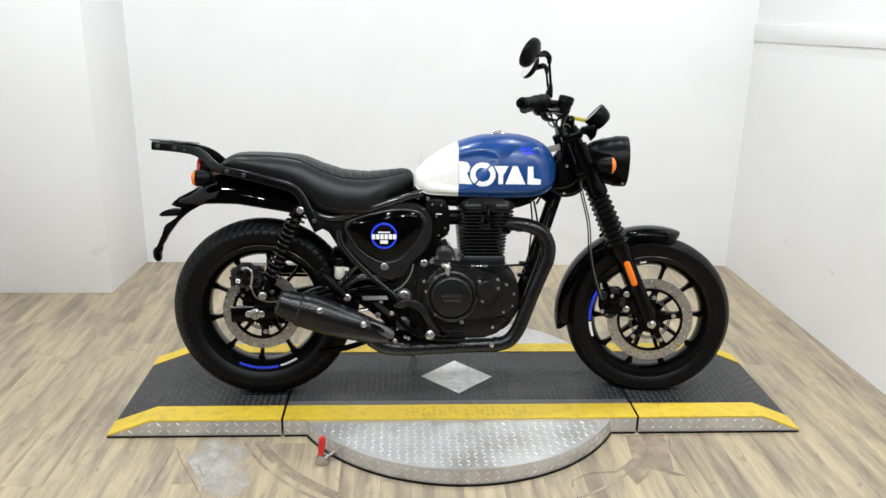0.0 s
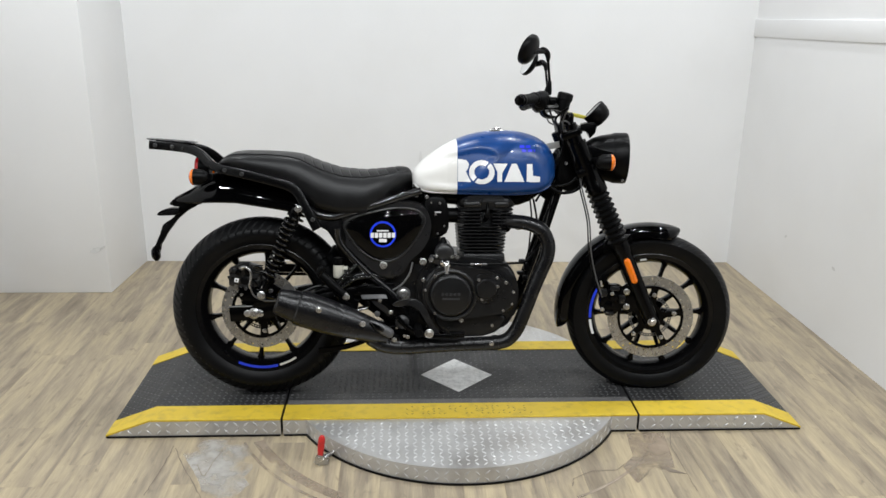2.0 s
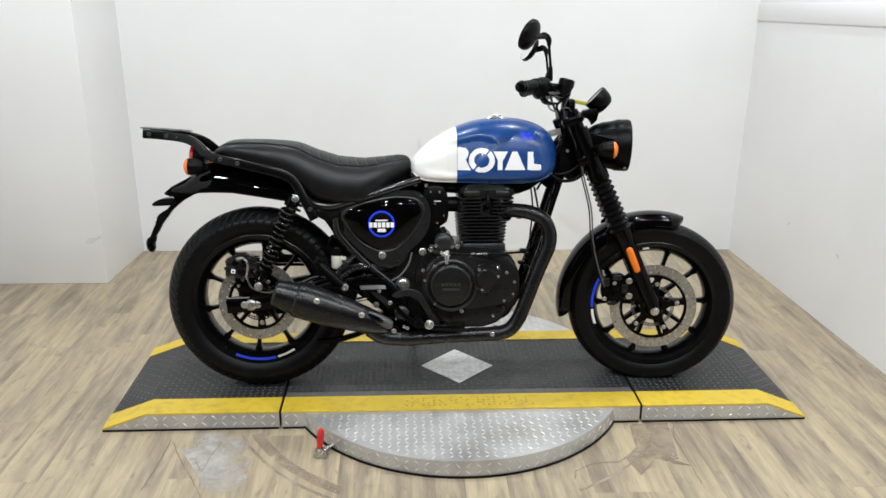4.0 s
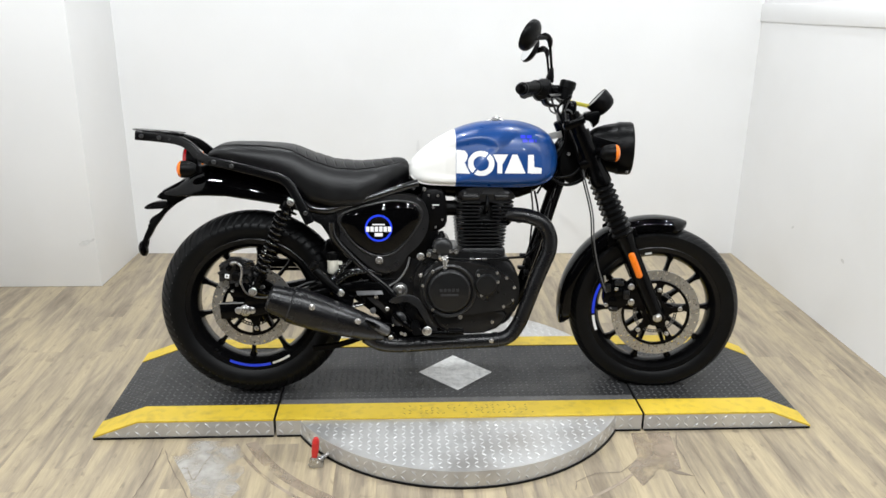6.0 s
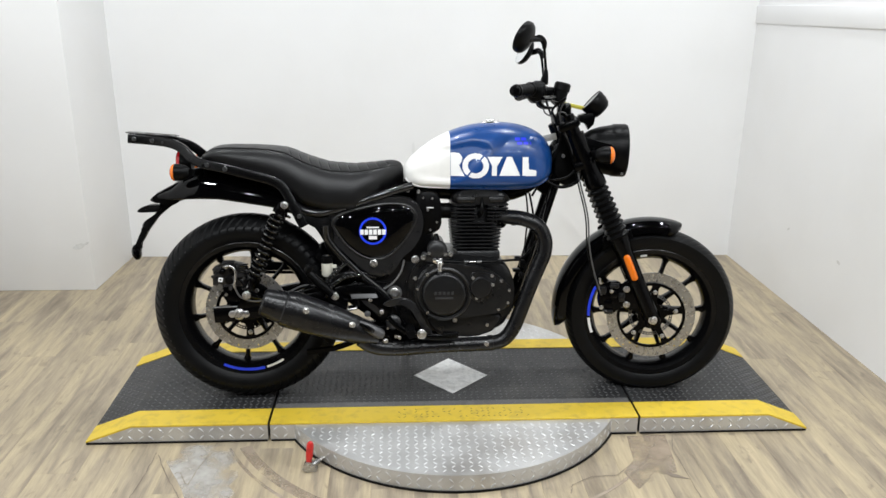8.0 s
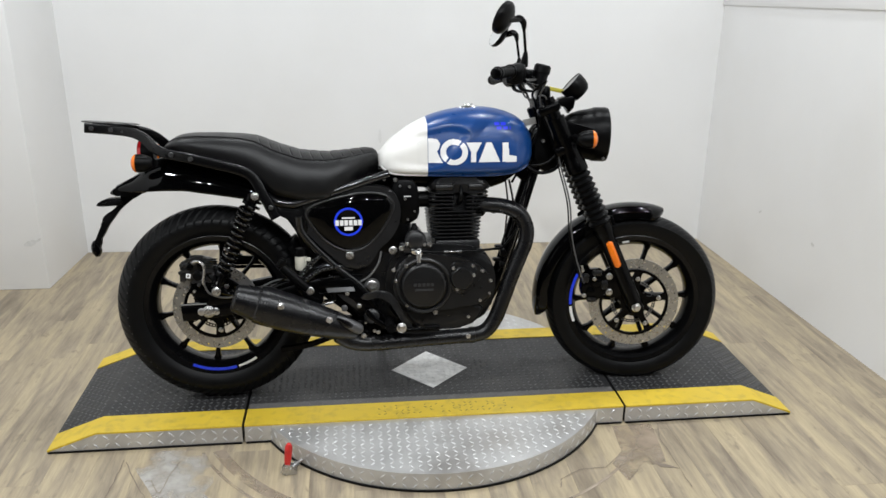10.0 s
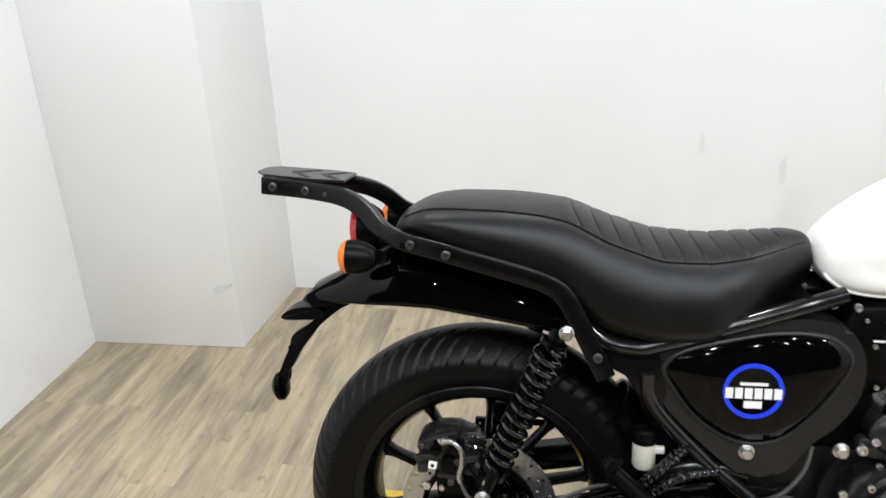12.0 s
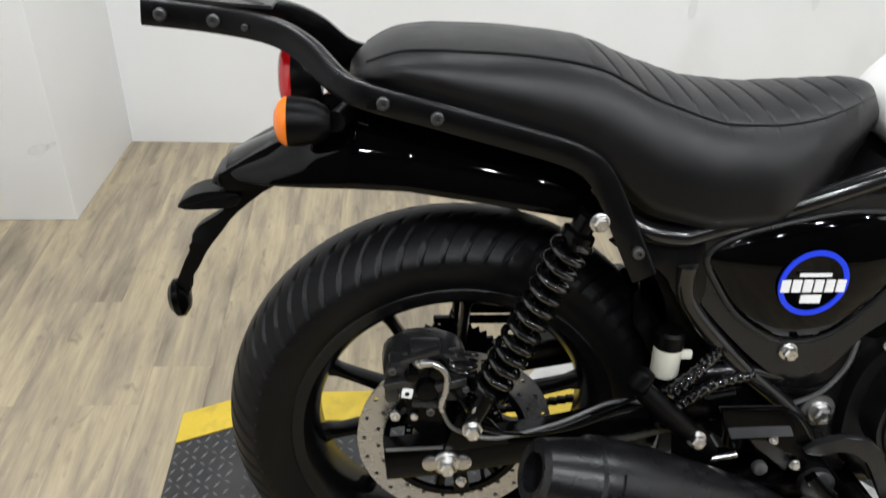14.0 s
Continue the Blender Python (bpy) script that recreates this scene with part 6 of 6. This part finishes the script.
turntable = thing("turntable", pose(CX, CY, 0), "round aluminium tread plate turntable under the motorcycle", "turntable")
flat_part("disc", lathe(B(), [(0.006, CR - 0.004), (0.05, CR - 0.004), (TOP - 0.004, CR - 0.006), (TOP - 0.004, 0.001)], (0, 0, 0), (0, 0, 1), 128), PLATE, turntable, "aluminium tread plate disc")
# Dark ring that stands in for the shadow gap under the disc.
flat_part("rubber_base", lathe(B(), [(0.0005, CR - 0.05), (0.0005, CR), (0.0065, CR), (0.0068, CR - 0.05)], (0, 0, 0), (0, 0, 1), 128, loop=True, caps=False), RUBBER, turntable, "dark ring drawn as the shadow gap under the disc")
dk = B()
tread(dk, V(-CR, -CR, TOP - 0.0042), V(1, 0, 0), V(0, 1, 0), 46, 60, 0.027, lambda q: math.hypot(q.x, q.y) < CR - 0.02 and not (PY0 - CY - 0.01 < q.y < PY1 - CY + 0.01), size=(0.021, 0.0062, 0.0018), pitch2=0.0208)
for k in range(120):
    a = 2 * math.pi * k / 120
    n = V(math.cos(a), math.sin(a), 0)
    for row in range(2):
        u = (V(-n.y, n.x, 0) + V(0, 0, 1) * (1 if (k + row) % 2 else -1)).normalized()
        lug(dk, n * (CR - 0.0042) + V(0, 0, 0.018 + 0.024 * row), u, n.cross(u), n, 0.024, 0.0072, 0.0020)
flat_part("tread_pattern", dk, LUG, turntable, kind="stuff")


def deck_thing(name, label, xa, xb, slope_end):
    """A flat-topped steel section; slope_end: x of the ramp's foot, or None."""
    d = thing(name, pose(0, 0, 0), label, "platform", "display platform sections")
    flat_x = [xa, xb]
    xr = None
    if slope_end is not None:
        xr = X1 if slope_end < 0 else X4
        flat_x = [xr, xb] if slope_end < 0 else [xa, xr]
    poly = [(flat_x[0], 0.004), (flat_x[1], 0.004), (flat_x[1], TOP), (flat_x[0], TOP)]
    if slope_end is not None:
        poly = [(slope_end, 0.004), (xb, 0.004), (xb, TOP), (xr, TOP), (slope_end, 0.008)] if slope_end < 0 else [(xa, 0.004), (slope_end, 0.004), (slope_end, 0.008), (xr, TOP), (xa, TOP)]
    flat_part("deck", prism(B(), poly, PY0 + 0.001, PY1 - 0.001), MAT, d, "black grip-coated deck")
    side = flat_part("side_plate", prism(B(), poly, PY0 - 0.003, PY0 + 0.001), PLATE, d, "aluminium tread plate side")

    def height(x):
        if xr is None or (slope_end < 0 and x >= xr) or (slope_end > 0 and x <= xr):
            return TOP
        f = (x - slope_end) / (xr - slope_end)
        return 0.008 + (TOP - 0.008) * f

    tr = B()
    x_lo, x_hi = min(poly)[0], max(poly)[0]
    tread(tr, V(x_lo, PY0 - 0.0032, 0.006), V(1, 0, 0), V(0, 0, 1), int((x_hi - x_lo) / 0.032), 2, 0.032, lambda q: q.z < height(q.x) - 0.006 and (xr is not None or math.hypot(q.x - CX, q.y - CY) > CR + 0.012), pitch2=0.026)
    for v in tr.verts:
        v.co.y = 2 * (PY0 - 0.0032) - v.co.y if v.co.y > PY0 - 0.0032 else v.co.y
    flat_part("tread_pattern", tr, LUG, d, kind="stuff")
    for y0, y1 in ((PY0 - 0.004, PY0 + 0.092), (PY1 - 0.076, PY1 + 0.002)):
        pts = [p for p in poly if p[1] > 0.005]
        pts = sorted(pts)
        st = B()
        up = [(x, z + 0.0028) for x, z in pts]
        dn = [(x, z - 0.003) for x, z in pts]
        prism(st, up + dn[::-1], y0, y1)
        flat_part("yellow_edge", st, YELLOW, d, "worn yellow safety edge")
    ends = sorted(p[0] for p in poly)
    # Dark strip drawn for the shade line along the side plate's foot.
    flat_part("rubber_strip", box(B(), ((ends[0] + ends[-1]) / 2, PY0 - 0.0028, 0.0032), (ends[-1] - ends[0] - 0.004, 0.008, 0.0055), 0.001), RUBBER, d)
    if xr is None:
        flat_part("worn_band", box(B(), ((xa + xb) / 2, PY0 + 0.111, TOP - 0.001), (xb - xa - 0.006, 0.030, 0.0042)), BAND, d, "dusty grey edge of the grip coating")
        rnd = random.Random(8)
        sm = B()
        tread(sm, V(-0.17, PY0 + 0.012, TOP + 0.0030), V(1, 0, 0), V(0, 1, 0), 24, 4, 0.0185, lambda q: rnd.random() < 0.62 - abs(q.x - 0.05) * 1.6, size=(0.015, 0.0042, 0.0004), pitch2=0.016)
        flat_part("scuff_marks", sm, GRIME, d, kind="stuff")
    mt = B()
    tread(mt, V(flat_x[0], PY0 + 0.095, TOP + 0.0002), V(1, 0, 0), V(0, 1, 0), int((flat_x[1] - flat_x[0]) / 0.0205), 22, 0.0205, lambda q: not (xr is None and abs(q.x - 0.025) / 0.137 + abs(q.y - 0.139) / 0.138 < 1), size=(0.018, 0.006, 0.0016))
    if xr is not None:
        foot, top = V(slope_end, PY0 + 0.095, 0.0082), V(xr, PY0 + 0.095, TOP + 0.0002)
        ex = (top - foot) if slope_end < 0 else (foot - top)
        o = foot if slope_end < 0 else top
        tread(mt, o, ex.normalized(), V(0, 1, 0), int(ex.length / 0.0205), 22, 0.0205, lambda q: True, size=(0.018, 0.006, 0.0016))
    flat_part("grip_pattern", mt, MATLUG, d, kind="stuff")
    return d


deck_thing("ramp_section", "black grip-coated ramp with yellow edges on the floor", X0, X2 - 0.004, X0)
mid = deck_thing("deck_section", "black grip-coated deck with yellow edges and a bare diamond", X2 + 0.004, X3 - 0.004, None)
deck_thing("ramp_section", "black grip-coated ramp with yellow edges on the floor", X3 + 0.004, X5, X5)
dm = B()
pts = [(0.026 - 0.133, 0.141), (0.026, 0.139 - 0.135), (0.026 + 0.133, 0.135), (0.026, 0.139 + 0.135)]
a = [dm.verts.new((x, y, TOP + 0.0015)) for x, y in pts]
b = [dm.verts.new((x, y, TOP - 0.002)) for x, y in pts]
dm.faces.new(a)
dm.faces.new(b[::-1])
for i in range(4):
    dm.faces.new((a[i], a[(i + 1) % 4], b[(i + 1) % 4], b[i]))
tread(dm, V(-0.12, 0.0, TOP + 0.0014), V(1, 0, 0), V(0, 1, 0), 15, 15, 0.0205, lambda q: abs(q.x - 0.025) / 0.12 + abs(q.y - 0.139) / 0.12 < 1, size=(0.018, 0.006, 0.0012))
flat_part("bare_diamond", dm, WORNPLATE, mid, "scratched bare metal diamond")

# locking clamp with its red handle
clamp = thing("toggle_clamp", pose(-0.438, -0.350, 0), "steel toggle clamp with a red grip at the turntable edge", "clamp")
part("base_plate", box(B(), (0.010, 0.006, 0.003), (0.040, 0.026, 0.006), 0.002, Matrix.Rotation(radians(45), 4, "Z")), DISC, clamp)
for y in (-0.0085, 0.0085):
    part("bracket", prism(B(), smooth_poly([(-0.014, 0.005), (0.026, 0.005), (0.024, 0.020), (0.010, 0.034), (-0.004, 0.036), (-0.012, 0.024)], 2), y - 0.0015, y + 0.0015), DISC, clamp)
part("plunger", cyl(B(), (0.004, -0.004, 0.018), (0.045, 0.045, 0.018), 0.0055, seg=12), STEEL, clamp)
part("plunger_sleeve", cyl(B(), (0.012, 0.006, 0.018), (0.028, 0.025, 0.018), 0.009, seg=14, round_off=0.002), DISC, clamp)
part("link", bar(B(), [(0.002, 0, 0.018), (0.001, 0, 0.030), (0.004, 0, 0.044)], 0.010, 0.008, 4), DISC, clamp)
for x, z in ((0.012, 0.022), (0.0, 0.030)):
    bolt(x, -0.010, z, 0.0042, clamp, ALLEN_BRIGHT, "rivet")
grip = lathe(B(), [(0.0, 0.005), (0.002, 0.0085), (0.02, 0.0105), (0.045, 0.0112), (0.060, 0.0105), (0.068, 0.006), (0.070, 0.0)], (0.002, 0.0, 0.032), (0.11, 0.05, 1), 18)
part("grip", grip, REDGRIP, clamp, "red vinyl dipped handle grip")

# ---- the floor ----
YE = YB + 0.05
floor = part("floor", box(B(), ((XL + XR) / 2, (YF + YE) / 2, -0.032), (XR - XL + 0.12, YE - YF, 0.06)), SUBFLOOR)
tagged(floor, "tan and grey wood-print vinyl plank floor", "floor", kind="structure")
random.seed(11)
PW, PL = 0.127, 0.92
plank_meshes = {}


def plank_mesh(w, length):
    key = (round(w, 4), round(length, 3))
    if key not in plank_meshes:
        bm = B()
        g = 0.00012
        hx, hy = w / 2 - g, length / 2 - g
        lo = [bm.verts.new((sx_ * hx, sy_ * hy, -0.004)) for sx_, sy_ in ((-1, -1), (1, -1), (1, 1), (-1, 1))]
        md_ = [bm.verts.new((sx_ * hx, sy_ * hy, -0.0003)) for sx_, sy_ in ((-1, -1), (1, -1), (1, 1), (-1, 1))]
        hi = [bm.verts.new((sx_ * (hx - 0.00025), sy_ * (hy - 0.00025), 0.0)) for sx_, sy_ in ((-1, -1), (1, -1), (1, 1), (-1, 1))]
        bm.faces.new(hi)
        for i in range(4):
            j = (i + 1) % 4
            bm.faces.new((lo[i], lo[j], md_[j], md_[i]))
            bm.faces.new((md_[i], md_[j], hi[j], hi[i]))
        plank_meshes[key] = mesh_of(bm, "plank", PLANK, 20)
    return plank_meshes[key]


x = XL
row = 0
while x < XR + 0.03:
    w = min(PW, XR + 0.05 - x)
    y = YF - random.choice((0.0, 0.115, 0.23, 0.345, 0.46, 0.575, 0.69, 0.805))
    while y < YE - 0.02:
        y0, y1 = max(y, YF), min(y + PL, YE)
        if y1 - y0 > 0.02:
            put("plank", plank_mesh(w, y1 - y0), Matrix.Translation((x + w / 2, (y0 + y1) / 2, 0.0)), floor)
        y += PL
    x += PW
    row += 1


# marks in the floor
def flat_mark(name, pts, mat, label, z=0.0009, curve=0):
    bm = B()
    p = smooth_poly(pts, curve) if curve else pts
    a = [bm.verts.new((px, py, z)) for px, py in p]
    b = [bm.verts.new((px, py, z - 0.0006)) for px, py in p]
    bm.faces.new(a)
    bm.faces.new(b[::-1])
    for i in range(len(p)):
        bm.faces.new((a[i], a[(i + 1) % len(p)], b[(i + 1) % len(p)], b[i]))
    bmesh.ops.triangulate(bm, faces=bm.faces)
    ob = part(name, bm, mat)
    return tagged(ob, label, "floor mark", kind="structure")


def crack(pts, w):
    """A thin ribbon along straight pieces, uneven in width."""
    rnd = random.Random(len(pts) + int(pts[0][0] * 1000))
    q = []
    for (xa, ya), (xb, yb) in zip(pts, pts[1:]):
        for k in range(5):
            q.append((xa + (xb - xa) * k / 5 + (rnd.random() - 0.5) * 0.004 * (k > 0), ya + (yb - ya) * k / 5 + (rnd.random() - 0.5) * 0.004 * (k > 0)))
    q.append(pts[-1])
    bm = B()
    vs = []
    for i, (x, y) in enumerate(q):
        (xa, ya), (xb, yb) = q[max(i - 1, 0)], q[min(i + 1, len(q) - 1)]
        h = math.hypot(xb - xa, yb - ya) or 1
        k = w * (0.3 + 0.7 * rnd.random()) / 2
        vs.append((bm.verts.new((x - (yb - ya) / h * k, y + (xb - xa) / h * k, 0.0016)), bm.verts.new((x + (yb - ya) / h * k, y - (xb - xa) / h * k, 0.0016))))
    for a, b in zip(vs, vs[1:]):
        bm.faces.new((a[0], a[1], b[1], b[0]))
    return tagged(part("floor_crack", bm, CRACK), "thin dark split in the vinyl floor", "floor mark", kind="structure")


flat_mark("floor_patch", [(-0.929, -0.193), (-0.795, -0.195), (-0.680, -0.201), (-0.666, -0.245), (-0.649, -0.302), (-0.653, -0.337), (-0.646, -0.368), (-0.665, -0.420), (-0.639, -0.456), (-0.692, -0.543), (-0.778, -0.486), (-0.793, -0.447), (-0.826, -0.382), (-0.892, -0.270)], PATCH, "grey worn bare patch in the vinyl floor")
flat_mark("floor_patch", [(0.590, -0.192), (0.656, -0.190), (0.720, -0.189), (0.711, -0.267), (0.702, -0.337), (0.691, -0.400), (0.609, -0.421), (0.547, -0.480), (0.526, -0.394), (0.575, -0.330), (0.582, -0.261)], SCUFF, "brown scuffed patch in the vinyl floor")
flat_mark("floor_tear", [(0.644, -0.391), (0.667, -0.426), (0.718, -0.438), (0.686, -0.414)], CRACK, "small dark tear in the vinyl floor", 0.0016)
for c in ([(-0.927, -0.235), (-0.928, -0.325), (-0.935, -0.429), (-0.942, -0.505)], [(-0.840, -0.350), (-0.825, -0.345), (-0.796, -0.404), (-0.786, -0.410), (-0.779, -0.342), (-0.760, -0.258)], [(-0.918, -0.246), (-0.862, -0.360), (-0.810, -0.449), (-0.762, -0.543)], [(0.341, -0.495), (0.354, -0.455), (0.421, -0.414), (0.500, -0.411), (0.565, -0.349)], [(0.550, -0.480), (0.588, -0.434), (0.626, -0.390)], [(0.744, -0.190), (0.719, -0.267), (0.719, -0.426), (0.719, -0.529)]):
    crack(c, 0.004)
for r0, r1, a0, a1 in ((0.732, 0.768, 206, 240), (0.79, 0.80, 205, 250), (0.74, 0.75, 296, 332)):
    ring = [(CX + math.cos(radians(a0 + (a1 - a0) * k / 30)) * r, CY + math.sin(radians(a0 + (a1 - a0) * k / 30)) * r) for r, ks in ((r0, range(31)), (r1, range(30, -1, -1))) for k in ks]
    flat_mark("floor_scuff", ring, SCUFF, "curved brown scuff mark beside the turntable", 0.0007)


# smudges on the walls, and bike shadows painted in as grey spots
def smudge_or_shadow(c, u, w, n, size, seed, mat=SMUDGE):
    rnd = random.Random(seed)
    bm = B()
    pts = []
    for k in range(22):
        a = 2 * math.pi * k / 22
        r = size * (0.8 + 0.2 * rnd.random())
        pts.append(Vector(c) + Vector(u) * math.cos(a) * r + Vector(w) * math.sin(a) * r * 0.5)
    bm.faces.new([bm.verts.new(p + Vector(n) * 0.0008) for p in pts])
    bmesh.ops.triangulate(bm, faces=bm.faces)
    ob = part("wall_smudge", bm, mat)
    return tagged(ob, "faint grey scuffs and painted shadows on the white wall", "wall mark", kind="structure")


smudge_or_shadow((-1.653, 1.1815, 0.22), (1, 0, 0.3), (0, 0, 1), (0, -1, 0), 0.03, 3)
smudge_or_shadow((-1.618, 1.1815, 0.233), (1, 0, 0.5), (0, 0, 1), (0, -1, 0), 0.014, 5)
smudge_or_shadow((1.6529, 1.009, 0.338), (0, 1, -0.5), (0, 0, 1), (-1, 0, 0), 0.014, 7)
smudge_or_shadow((1.6627, 0.575, 0.326), (0, 1, 0.2), (0, 0, 1), (-1, 0, 0), 0.016, 9)
# Soft shadows of bars and mirrors, painted as upright grey spots.
for mx, mz, mh, seed in ((0.186, 0.49, 0.055, 11), (-0.08, 0.585, 0.04, 12), (0.563, 0.53, 0.06, 13)):
    smudge_or_shadow((mx, 1.6405 - 0.0152 * mx, mz), (0, 0, 1), (0.45, 0, 0), (0, -1, 0), mh, seed, SHADOW_GREY)
